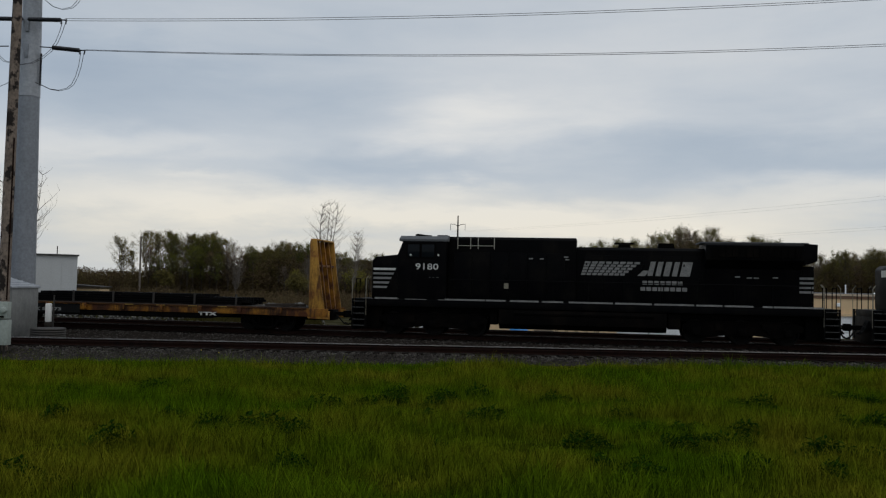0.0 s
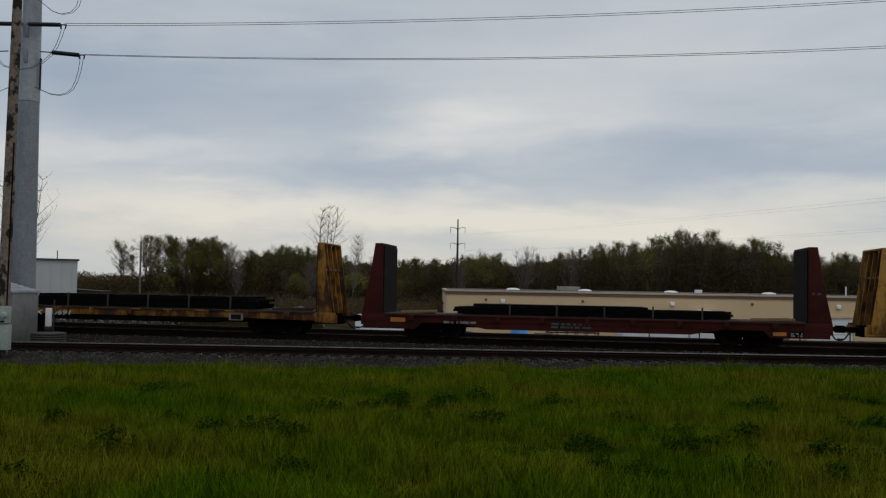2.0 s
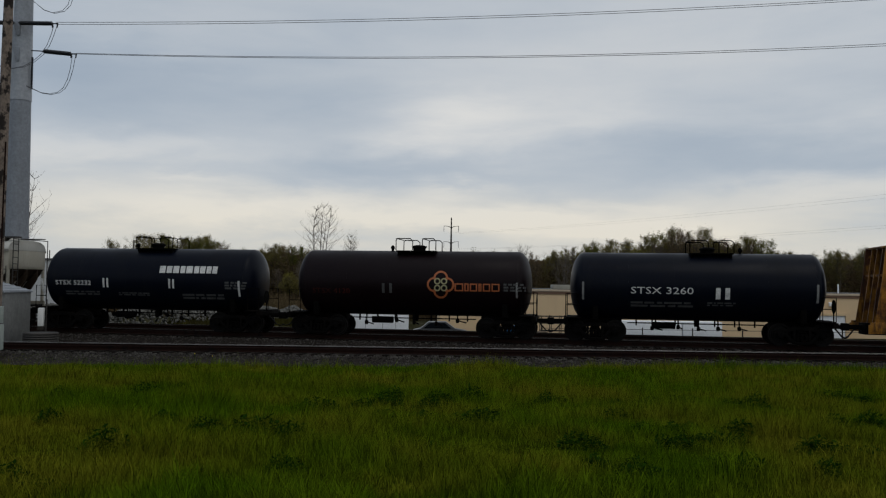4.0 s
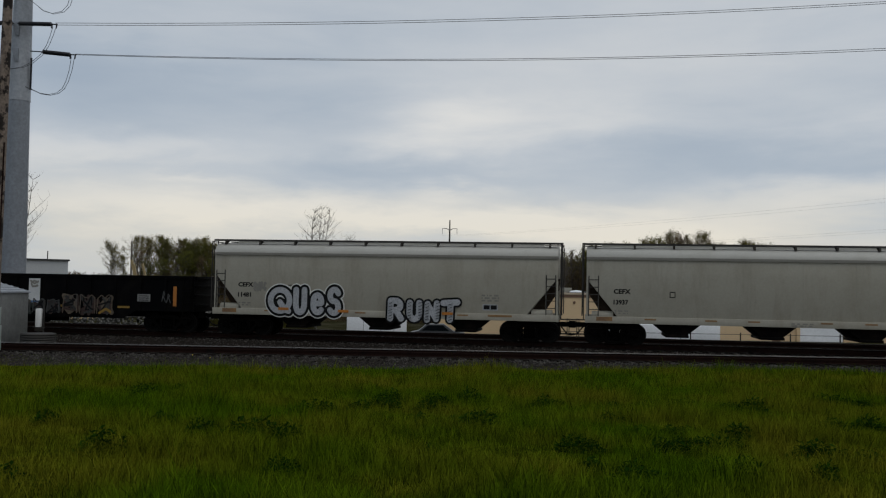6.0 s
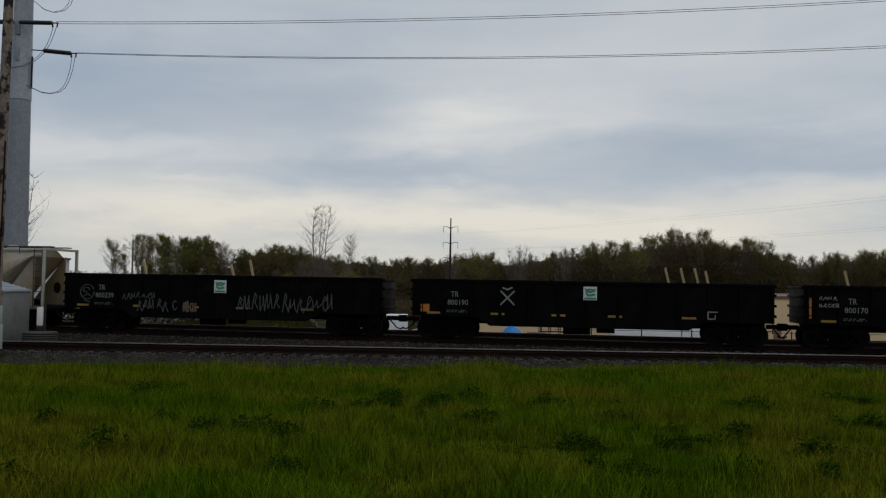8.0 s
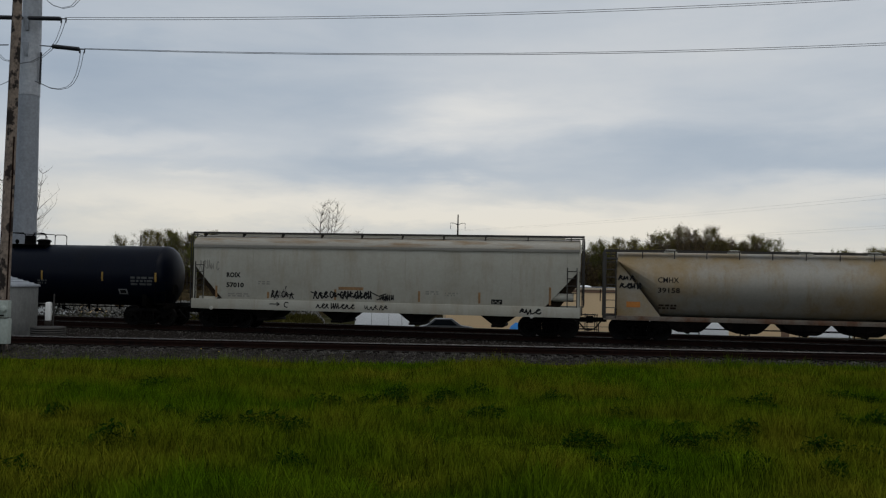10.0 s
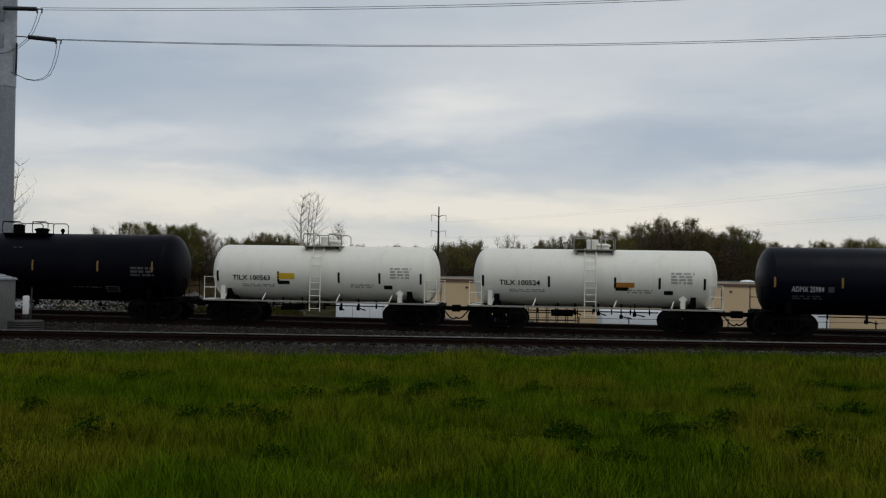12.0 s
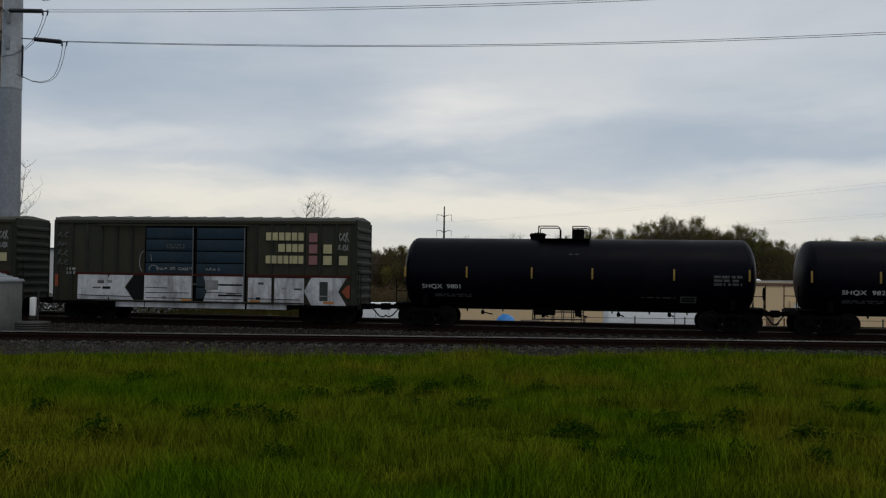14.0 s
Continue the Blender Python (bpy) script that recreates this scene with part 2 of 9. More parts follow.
MAT = dict(
    soil=surface("soil_and_turf", (0.024, 0.038, 0.002), 0.95, 0, 0.4, 9.0, 0.35, (0.040, 0.040, 0.004), (0.45, 0.7), bump=0.05, bump_scale=14, spec=0.0),
    yardsoil=surface("yard_gravel_and_weeds", (0.036, 0.034, 0.016), 0.95, 0, 0.4, 9.0, 0.35, (0.075, 0.070, 0.05), (0.5, 0.7), bump=0.05, bump_scale=14, spec=0.0),
    bankgrass=surface("overgrown_bank_turf", (0.06, 0.055, 0.014), 0.95, 0, 0.4, 6.0, 0.5, (0.045, 0.04, 0.016), (0.45, 0.65), bump=0.05, bump_scale=9, spec=0.0),
    ballast=surface("ballast_stone", (0.031, 0.0255, 0.0215), 0.9, 0, 0.6, 26.0, 0.7, (0.016, 0.0135, 0.0115), (0.45, 0.65), bump=0.06, bump_scale=22, spec=0.05),
    stones=surface("loose_stones", (0.075, 0.069, 0.062), 0.9, 0, 0.3, 20.0, 0.8, (0.030, 0.025, 0.021), (0.45, 0.65), per_piece=0.85, spec=0.08),
    railtop=surface("worn_rail_head", (0.36, 0.345, 0.33), 0.4, 1.0, 0.2, 30, 2.0),
    railside=surface("rusty_rail_web", (0.019, 0.0092, 0.007), 0.85, 0.1, 0.4, 25, 2.0, (0.008, 0.0062, 0.006), spec=0.05),
    tie=surface("creosoted_timber", (0.012, 0.0095, 0.008), 0.9, 0, 0.5, 30, 1.5, (0.022, 0.018, 0.015), bump=0.01, stretch=(1, 6, 1), spec=0.05),
    black=surface("black_paint", (0.002, 0.0021, 0.0027), 0.5, 0, 0.35, 30, 0.9, (0.0055, 0.005, 0.0045), streak=0.25, streak_colour=(0.012, 0.0105, 0.009), spec=0.035),
    cabgrey=surface("dull_grey_roof", (0.10, 0.105, 0.11), 0.6, 0, 0.25, 20, 0.8, spec=0.15),
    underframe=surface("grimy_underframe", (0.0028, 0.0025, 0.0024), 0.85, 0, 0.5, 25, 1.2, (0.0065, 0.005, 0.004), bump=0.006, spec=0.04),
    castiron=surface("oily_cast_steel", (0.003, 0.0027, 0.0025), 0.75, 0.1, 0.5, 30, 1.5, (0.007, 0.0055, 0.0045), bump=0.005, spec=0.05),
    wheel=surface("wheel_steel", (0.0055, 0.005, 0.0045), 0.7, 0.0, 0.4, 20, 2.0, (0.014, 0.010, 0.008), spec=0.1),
    whitepaint=surface("weathered_white_lettering", (0.62, 0.62, 0.60), 0.7, 0, 0.35, 18, 2.5, spec=0.3),
    dimwhite=surface("faded_lettering", (0.22, 0.22, 0.215), 0.8, 0, 0.4, 22, 3.0, spec=0.2),
    dimmer=surface("faint_stencil", (0.075, 0.076, 0.075), 0.8, 0, 0.4, 22, 3.0, spec=0.2),
    handrail=surface("dirty_handrail_paint", (0.22, 0.20, 0.15), 0.6, 0, 0.3),
    yellow=surface("rust_stained_yellow_paint", (0.36, 0.155, 0.015), 0.62, 0, 0.35, 22, 1.1, (0.075, 0.026, 0.010), (0.42, 0.58), streak=0.95, streak_at=(0.46, 0.60), streak_colour=(0.035, 0.015, 0.008), bump=0.004, spec=0.2),
    bleachboard=surface("sun_bleached_timber", (0.27, 0.185, 0.095), 0.85, 0, 0.35, 14, 1.2, (0.19, 0.105, 0.045), (0.45, 0.65), streak=0.4, streak_colour=(0.09, 0.06, 0.04), bump=0.006, spec=0.1),
    rustflange=surface("rust_eaten_flange", (0.085, 0.038, 0.014), 0.75, 0, 0.4, 18, 1.6, (0.026, 0.013, 0.008), (0.42, 0.58), bump=0.006, spec=0.1),
    yellowpale=surface("pale_yellow_paint", (0.44, 0.23, 0.04), 0.6, 0, 0.3, 22, 1.2, (0.20, 0.075, 0.022), (0.48, 0.62), streak=0.9, streak_at=(0.49, 0.62), streak_colour=(0.07, 0.028, 0.012), bump=0.004, spec=0.2),
    oxide=surface("oxide_red_paint", (0.062, 0.0075, 0.004), 0.68, 0, 0.4, 22, 1.1, (0.020, 0.0055, 0.0035), (0.45, 0.7), streak=0.6, streak_colour=(0.022, 0.012, 0.010), bump=0.004, spec=0.15),
    darkboard=surface("blackened_planks", (0.013, 0.010, 0.0085), 0.9, 0, 0.5, 16, 1.5, (0.024, 0.018, 0.014), bump=0.01, spec=0.1),
    deckwood=surface("weathered_deck_boards", (0.035, 0.026, 0.019), 0.9, 0, 0.5, 12, 1.2, (0.022, 0.018, 0.015), bump=0.01),
    steelbar=surface("dark_steel_bars", (0.0032, 0.0032, 0.0036), 0.75, 0.0, 0.4, 14, 1.0, (0.006, 0.005, 0.004), per_piece=0.35, spec=0.05),
    strap=surface("weathered_stake_steel", (0.042, 0.038, 0.034), 0.6, 0.3, 0.3),
    hopper=surface("pale_grey_car_paint", (0.345, 0.325, 0.268), 0.55, 0, 0.07, 12, 0.55, (0.285, 0.265, 0.212), (0.42, 0.7), streak=0.3, streak_colour=(0.17, 0.145, 0.105), bump=0.002),
    hopperroof=surface("light_grey_roof_paint", (0.4, 0.39, 0.355), 0.55, 0, 0.06, 12, 0.5, (0.33, 0.32, 0.28)),
    hopperband=surface("shaded_grey_rib_paint", (0.20, 0.19, 0.165), 0.6, 0, 0.15),
    oldhopper=surface("stained_grey_car_paint", (0.355, 0.345, 0.295), 0.6, 0, 0.07, 10, 0.5, (0.28, 0.265, 0.215), (0.42, 0.68), streak=0.45, streak_colour=(0.23, 0.18, 0.11), bump=0.002),
    rusthopper=surface("rust_washed_grey_paint", (0.25, 0.235, 0.20), 0.6, 0, 0.10, 10, 0.28, (0.215, 0.155, 0.078), (0.43, 0.60), streak=0.75, streak_colour=(0.19, 0.125, 0.05), bump=0.003),
    rustsill=surface("rust_scabbed_sill_paint", (0.16, 0.135, 0.11), 0.7, 0, 0.25, 14, 0.9, (0.10, 0.05, 0.028), (0.45, 0.62), streak=0.5, streak_colour=(0.05, 0.03, 0.02), spec=0.2),
    rustroof=surface("roof_paint_with_rust_patches", (0.34, 0.315, 0.265), 0.6, 0, 0.15, 12, 1.3, (0.22, 0.15, 0.085), (0.48, 0.66), bump=0.003, stretch=(0.35, 1.6, 2.6)),
    spraypink=surface("sprayed_faded_pink", (0.05, 0.026, 0.02), 0.7, 0, 0.45, 10, 1.5, (0.022, 0.015, 0.013)),
    spraygrey=surface("sprayed_faded_grey", (0.04, 0.04, 0.038), 0.7, 0, 0.5, 10, 1.5, (0.018, 0.018, 0.017)),
    brush=leafy("dark_brown_brush", (0.125, 0.086, 0.050), (0.105, 0.082, 0.040), 0.2),
    raildull=surface("shaded_rail_head", (0.13, 0.122, 0.115), 0.55, 0.9, 0.3, 30, 2.0, spec=0.1),
    reflectfade=surface("faded_brown_reflector", (0.26, 0.14, 0.05), 0.6, 0, 0.3, 12, 2.0, (0.16, 0.09, 0.045), (0.45, 0.65)),
    seamgrey=surface("grimy_weld_seam", (0.30, 0.285, 0.235), 0.65, 0, 0.2),
    tankprint=surface("faded_grey_stencil", (0.40, 0.39, 0.36), 0.6, 0, 0.2),
    shadowend=surface("shade_and_print_brown", (0.048, 0.033, 0.022), 0.75, 0, 0.35, 15, 1.2, (0.024, 0.018, 0.013), spec=0.1),
    bay=surface("near_black_outlet", (0.006, 0.0052, 0.0047), 0.8, 0, 0.45, 15, 1.2, (0.014, 0.010, 0.008), spec=0.05),
    navy=surface("navy_tank_paint", (0.0022, 0.0037, 0.0092), 0.38, 0, 0.25, 14, 0.5, (0.0028, 0.0038, 0.0068), (0.45, 0.7), streak=0.25, streak_colour=(0.014, 0.014, 0.014), spec=0.08),
    maroon=surface("dark_maroon_tank_paint", (0.0062, 0.0024, 0.0036), 0.45, 0, 0.3, 14, 0.6, (0.006, 0.0035, 0.0045), streak=0.2, streak_colour=(0.012, 0.008, 0.007), spec=0.1),
    blacktank=surface("satin_black_tank_paint", (0.002, 0.002, 0.0052), 0.42, 0, 0.3, 14, 0.5, (0.0045, 0.0042, 0.005), streak=0.2, streak_colour=(0.010, 0.0085, 0.007), spec=0.05),
    whitetank=surface("white_tank_paint", (0.79, 0.765, 0.675), 0.5, 0, 0.05, 12, 0.5, (0.75, 0.72, 0.62), (0.45, 0.72), streak=0.16, streak_colour=(0.42, 0.34, 0.24), bump=0.001),
    reflector=surface("amber_reflector_tape", (0.42, 0.15, 0.02), 0.5, 0, 0.25),
    reflectdim=surface("dirty_yellow_reflector", (0.25, 0.15, 0.025), 0.6, 0, 0.3),
    stencil=surface("black_stencil", (0.005, 0.005, 0.005), 0.7, 0, 0.3, spec=0.15),
    graphite=surface("sprayed_black_outline", (0.005, 0.005, 0.0055), 0.6, 0, 0.3, spec=0.15),
    spraywhite=surface("sprayed_white_fill", (0.4, 0.41, 0.43), 0.6, 0, 0.35, 14, 2.0, (0.27, 0.28, 0.30), (0.45, 0.7)),
    sprayhalo=surface("sprayed_pale_halo", (0.66, 0.66, 0.63), 0.6, 0, 0.12),
    spraytan=surface("sprayed_faded_tan", (0.13, 0.10, 0.07), 0.7, 0, 0.5, 10, 1.5, (0.07, 0.065, 0.06)),
    spraygreen=surface("sprayed_faded_green", (0.026, 0.034, 0.028), 0.7, 0, 0.5, 10, 1.5, (0.014, 0.018, 0.016)),
    boxgreen=surface("dull_olive_box_paint", (0.036, 0.034, 0.021), 0.7, 0, 0.3, 15, 0.8, (0.024, 0.026, 0.02), (0.45, 0.7), streak=0.5, streak_colour=(0.035, 0.022, 0.014), bump=0.003, spec=0.15),
    boxend=surface("dark_green_box_end", (0.022, 0.025, 0.019), 0.7, 0, 0.35, 15, 0.8, (0.034, 0.034, 0.027), spec=0.15),
    boxroof=surface("dusty_box_roof", (0.095, 0.095, 0.08), 0.7, 0, 0.3, 15, 0.8),
    doorblue=surface("dark_blue_door_paint", (0.013, 0.030, 0.044), 0.6, 0, 0.3, 15, 0.9, (0.026, 0.036, 0.040), streak=0.35, streak_colour=(0.02, 0.018, 0.016), spec=0.15),
    bandwhite=surface("sprayed_white_band", (0.5, 0.51, 0.53), 0.7, 0, 0.15, 5, 0.9, (0.24, 0.245, 0.26), (0.44, 0.66), streak=0.7, streak_at=(0.48, 0.66), streak_colour=(0.10, 0.085, 0.075)),
    cream=surface("cream_sign_paint", (0.38, 0.345, 0.19), 0.7, 0, 0.25),
    pink=surface("faded_pink_paint", (0.22, 0.1, 0.1), 0.7, 0, 0.25),
    orange=surface("sprayed_orange_red", (0.22, 0.04, 0.01), 0.6, 0, 0.25),
    signwhite=surface("white_placard", (0.55, 0.56, 0.56), 0.6, 0, 0.15),
    signgreen=surface("placard_green", (0.05, 0.22, 0.13), 0.6, 0, 0.15),
    signblue=surface("placard_blue", (0.06, 0.14, 0.30), 0.6, 0, 0.15),
    yellowsign=surface("yellow_placard", (0.62, 0.40, 0.015), 0.5, 0, 0.1),
    orangesign=surface("faded_orange_placard", (0.42, 0.17, 0.02), 0.5, 0, 0.15),
    glowred=surface("orange_emblem", (0.36, 0.10, 0.03), 0.5, 0, 0.2),
    rail_lite=surface("pale_railing_paint", (0.30, 0.29, 0.25), 0.6, 0, 0.2),
    galv=surface("galvanised_steel", (0.36, 0.38, 0.41), 0.55, 0.35, 0.18, 6, 0.45, (0.26, 0.28, 0.31), (0.42, 0.66), streak=0.3, streak_colour=(0.2, 0.21, 0.22)),
    galvdark=surface("galvanised_steel_lower", (0.25, 0.27, 0.30), 0.55, 0.35, 0.2, 6, 0.45, (0.19, 0.205, 0.23), (0.42, 0.66), streak=0.3, streak_colour=(0.13, 0.14, 0.15)),
    polewood=surface("split_grey_pole_timber", (0.23, 0.18, 0.145), 0.95, 0, 0.45, 9, 2.6, (0.018, 0.013, 0.011), (0.50, 0.56), bump=0.015, bump_scale=18, stretch=(1, 1, 0.7)),
    meterbox=surface("pale_green_grey_enamel", (0.31, 0.35, 0.32), 0.5, 0, 0.15, 10, 1.0),
    insulator=surface("dark_insulator", (0.022, 0.024, 0.03), 0.35, 0, 0.2),
    wire=surface("aluminium_wire", (0.10, 0.105, 0.115), 0.6, 0.3, 0.15),
    shed=surface("zinc_coated_sheet", (0.21, 0.213, 0.206), 0.6, 0.2, 0.18, 8, 0.8, (0.12, 0.124, 0.122), (0.42, 0.66), streak=0.3, streak_colour=(0.06, 0.058, 0.055)),
    markerwhite=surface("white_marker_plastic", (0.72, 0.72, 0.70), 0.5, 0, 0.08),
    tan=surface("tan_masonry_paint", (0.68, 0.5, 0.3), 0.85, 0, 0.1, 14, 0.12, (0.62, 0.45, 0.265), (0.4, 0.65), streak=0.15, streak_colour=(0.42, 0.31, 0.2)),
    browntrim=surface("brown_trim", (0.17, 0.10, 0.062), 0.7, 0, 0.15),
    creamtrim=surface("cream_coping", (0.50, 0.40, 0.29), 0.7, 0, 0.12),
    roofdark=surface("dark_roof_membrane", (0.06, 0.06, 0.06), 0.9, 0, 0.2),
    skylight=surface("white_acrylic_dome", (0.75, 0.77, 0.78), 0.3, 0, 0.05),
    offwhite=surface("off_white_sheet_steel", (0.80, 0.815, 0.83), 0.6, 0, 0.1, 8, 0.3),
    greysheet=surface("grey_white_wall_sheeting", (0.46, 0.475, 0.48), 0.7, 0, 0.12, 8, 0.25, (0.40, 0.41, 0.42)),
    rock=surface("pale_quarry_rock", (0.125, 0.122, 0.11), 0.95, 0, 0.35, 12, 1.0, (0.075, 0.072, 0.062), per_piece=0.35, bump=0.03, bump_scale=9),
    carpaint=surface("dusty_dark_grey_car_paint", (0.05, 0.052, 0.055), 0.35, 0.3, 0.15, 8, 0.8),
    rawpine=surface("raw_pine_timber", (0.36, 0.27, 0.13), 0.8, 0, 0.25, 14, 1.5),
    tarp=surface("bright_blue_tarpaulin", (0.012, 0.19, 0.52), 0.4, 0, 0.2, 8, 1.5, (0.008, 0.12, 0.38)),
    pallet=surface("rough_pallet_timber", (0.16, 0.115, 0.07), 0.9, 0, 0.35, 14, 1.5),
    rackdark=surface("dark_rack_steel", (0.04, 0.035, 0.03), 0.7, 0.2, 0.3, spec=0.15),
    bark=surface("dark_bark", (0.075, 0.062, 0.05), 0.95, 0, 0.35, 6, 0.8, (0.04, 0.033, 0.028), spec=0.1),
    barkpale=surface("pale_bark", (0.15, 0.13, 0.11), 0.95, 0, 0.3, 6, 0.8, (0.13, 0.11, 0.09), spec=0.1),
    leafgreen=leafy("spring_leaves_green", (0.150, 0.156, 0.036), (0.122, 0.126, 0.030), 0.25),
    leafolive=leafy("spring_leaves_olive", (0.180, 0.155, 0.050), (0.145, 0.122, 0.040), 0.25),
    leafbrown=leafy("russet_buds", (0.195, 0.138, 0.076), (0.160, 0.116, 0.062), 0.25),
    leafgrey=leafy("grey_mauve_buds", (0.185, 0.148, 0.118), (0.150, 0.118, 0.090), 0.25),
    leafyellow=leafy("fresh_yellow_green_leaves", (0.25, 0.222, 0.050), (0.20, 0.182, 0.044), 0.25),
    grass=leafy("grass_blades", (0.078, 0.146, 0.004), (0.138, 0.138, 0.010), 0.85, 0.28, 0.9, 0.35),
    weed=leafy("broad_weed_leaves", (0.016, 0.046, 0.004), (0.024, 0.054, 0.004), 0.4, 0.6, 0.55),
    flower=surface("yellow_flower", (0.6, 0.45, 0.03), 0.7, 0, 0.1),
    lens=glass("tinted_glass"),
    lamp=surface("lamp_lens", (0.6, 0.6, 0.55), 0.2, 0, 0.05),
)


# ---- mesh building ----
class Shape:
    """Collects faces; every method adds one solid."""

    def __init__(self):
        self.v, self.f = [], []

    def add(self, verts, faces):
        n = len(self.v)
        self.v += [tuple(p) for p in verts]
        self.f += [tuple(i + n for i in q) for q in faces]
        return self

    def box(self, x0, x1, y0, y1, z0, z1):
        v = [(x, y, z) for x in (x0, x1) for y in (y0, y1) for z in (z0, z1)]
        return self.add(v, [(0, 1, 3, 2), (4, 6, 7, 5), (0, 4, 5, 1), (2, 3, 7, 6), (0, 2, 6, 4), (1, 5, 7, 3)])

    def prism(self, poly, axis, lo, hi):
        """poly in the two other axes, in the order x, y, z."""
        k = len(poly)
        put = {"x": lambda p, h: (h, p[0], p[1]), "y": lambda p, h: (p[0], h, p[1]), "z": lambda p, h: (p[0], p[1], h)}[axis]
        v = [put(p, lo) for p in poly] + [put(p, hi) for p in poly]
        f = [(i, (i + 1) % k, k + (i + 1) % k, k + i) for i in range(k)]
        return self.add(v, f + [tuple(range(k))[::-1], tuple(range(k, 2 * k))])

    def tube(self, pts, r, n=6, r1=None, caps=True):
        pts = [Vector(p) for p in pts]
        rings = []
        for i, p in enumerate(pts):
            d = (pts[min(i + 1, len(pts) - 1)] - pts[max(i - 1, 0)]).normalized()
            a = d.cross(Vector((0, 0, 1)))
            a = a.normalized() if a.length > 0.05 else Vector((1, 0, 0))
            b = d.cross(a).normalized()
            rad = r if r1 is None else r + (r1 - r) * i / (len(pts) - 1)
            rings.append([p + (a * math.cos(6.28319 * j / n) + b * math.sin(6.28319 * j / n)) * rad for j in range(n)])
        v = [q for ring in rings for q in ring]
        f = [(i * n + j, i * n + (j + 1) % n, (i + 1) * n + (j + 1) % n, (i + 1) * n + j) for i in range(len(pts) - 1) for j in range(n)]
        if caps:
            f += [tuple(range(n))[::-1], tuple((len(pts) - 1) * n + j for j in range(n))]
        return self.add(v, f)

    def lathe(self, prof, axis, centre, n=32):
        """prof: (along, radius) pairs; closed at both ends."""
        cx, cy, cz = centre
        v, f = [], []
        for a, r in prof:
            for j in range(n):
                c, s = math.cos(6.28319 * j / n) * r, math.sin(6.28319 * j / n) * r
                v.append({"x": (cx + a, cy + c, cz + s), "y": (cx + c, cy + a, cz + s), "z": (cx + c, cy + s, cz + a)}[axis])
        for i in range(len(prof) - 1):
            f += [(i * n + j, i * n + (j + 1) % n, (i + 1) * n + (j + 1) % n, (i + 1) * n + j) for j in range(n)]
        f += [tuple(range(n))[::-1], tuple((len(prof) - 1) * n + j for j in range(n))]
        return self.add(v, f)

    def mesh(self, name, material, bevel=0.0, smooth=35):
        me = bpy.data.meshes.new(name)
        me.from_pydata(self.v, [], self.f)
        bm = bmesh.new()
        bm.from_mesh(me)
        bmesh.ops.recalc_face_normals(bm, faces=bm.faces)
        if bevel:
            sharp = [e for e in bm.edges if len(e.link_faces) == 2 and e.calc_face_angle(0) > 0.6]
            bmesh.ops.bevel(bm, geom=sharp, offset=bevel, segments=2, profile=0.6, affect="EDGES")
        for q in bm.faces:
            q.smooth = True
        bm.to_mesh(me)
        bm.free()
        me.set_sharp_from_angle(angle=radians(smooth))
        me.materials.append(material)
        return me


def part(name, shape, material, parent=None, label="", bevel=0.0, at=None):
    me = shape if isinstance(shape, bpy.types.Mesh) else shape.mesh(name, MAT[material] if isinstance(material, str) else material, bevel)
    ob = new(name, me)
    if parent:
        ob.parent = parent
    if at is not None:
        ob.matrix_basis = at
    return tagged(ob, label)


def thing(name, label, category, group="", kind="", at=None):
    ob = new(name)
    ob.empty_display_size = 0.3
    if at is not None:
        ob.matrix_basis = at
    return tagged(ob, label, category, group, kind)


# ---- writing and painted marks on the side of a car that faces the camera (-y) ----
def flat_side(y):
    return lambda z: y


def round_side(radius, zc, proud=0.008):
    return lambda z: -math.sqrt(max(radius * radius - (z - zc) ** 2, 0.01)) - proud


def lettering(body, x0, x1, z0, z1, material, parent, side, bold=0.0, deep=0.004, name="lettering", lean=0.0):
    cu = bpy.data.curves.new(name, "FONT")
    cu.body, cu.extrude, cu.offset, cu.resolution_u = body, deep, bold, 2
    tmp = bpy.data.objects.new(name, cu)
    me = bpy.data.meshes.new_from_object(tmp)
    bpy.data.objects.remove(tmp)
    bpy.data.curves.remove(cu)
    co = np.empty(len(me.vertices) * 3)
    me.vertices.foreach_get("co", co)
    co = co.reshape(-1, 3)
    lo, hi = co.min(0), co.max(0)
    u = (co[:, 0] - lo[0]) / (hi[0] - lo[0])
    w = (co[:, 1] - lo[1]) / (hi[1] - lo[1])
    z = z0 + w * (z1 - z0)
    y = np.array([side(q) for q in z]) - co[:, 2]
    out = np.stack([x0 + u * (x1 - x0) + lean * w, y, z], 1)
    me.vertices.foreach_set("co", out.ravel())
    me.materials.append(MAT[material])
    return part(name, me, None, parent)


def patch_shape(x0, x1, z0, z1, side, deep=0.005, lean=0.0):
    """A thin coat of paint that follows the side's curve."""
    n = max(1, int((z1 - z0) / 0.12))
    v, f = [], []
    for i in range(n + 1):
        z, q = z0 + (z1 - z0) * i / n, lean * i / n
        y = side(z)
        v += [(x0 + q, y + 0.03, z), (x1 + q, y + 0.03, z), (x1 + q, y - deep, z), (x0 + q, y - deep, z)]
    for i in range(n):
        for k in range(4):
            f.append((4 * i + k, 4 * i + (k + 1) % 4, 4 * i + 4 + (k + 1) % 4, 4 * i + 4 + k))
    return Shape().add(v, f + [(0, 1, 2, 3), (4 * n, 4 * n + 3, 4 * n + 2, 4 * n + 1)])


def painted(x0, x1, z0, z1, material, parent, side, name="painted_mark", label="", deep=0.005, lean=0.0):
    return part(name, patch_shape(x0, x1, z0, z1, side, deep, lean), material, parent, label)


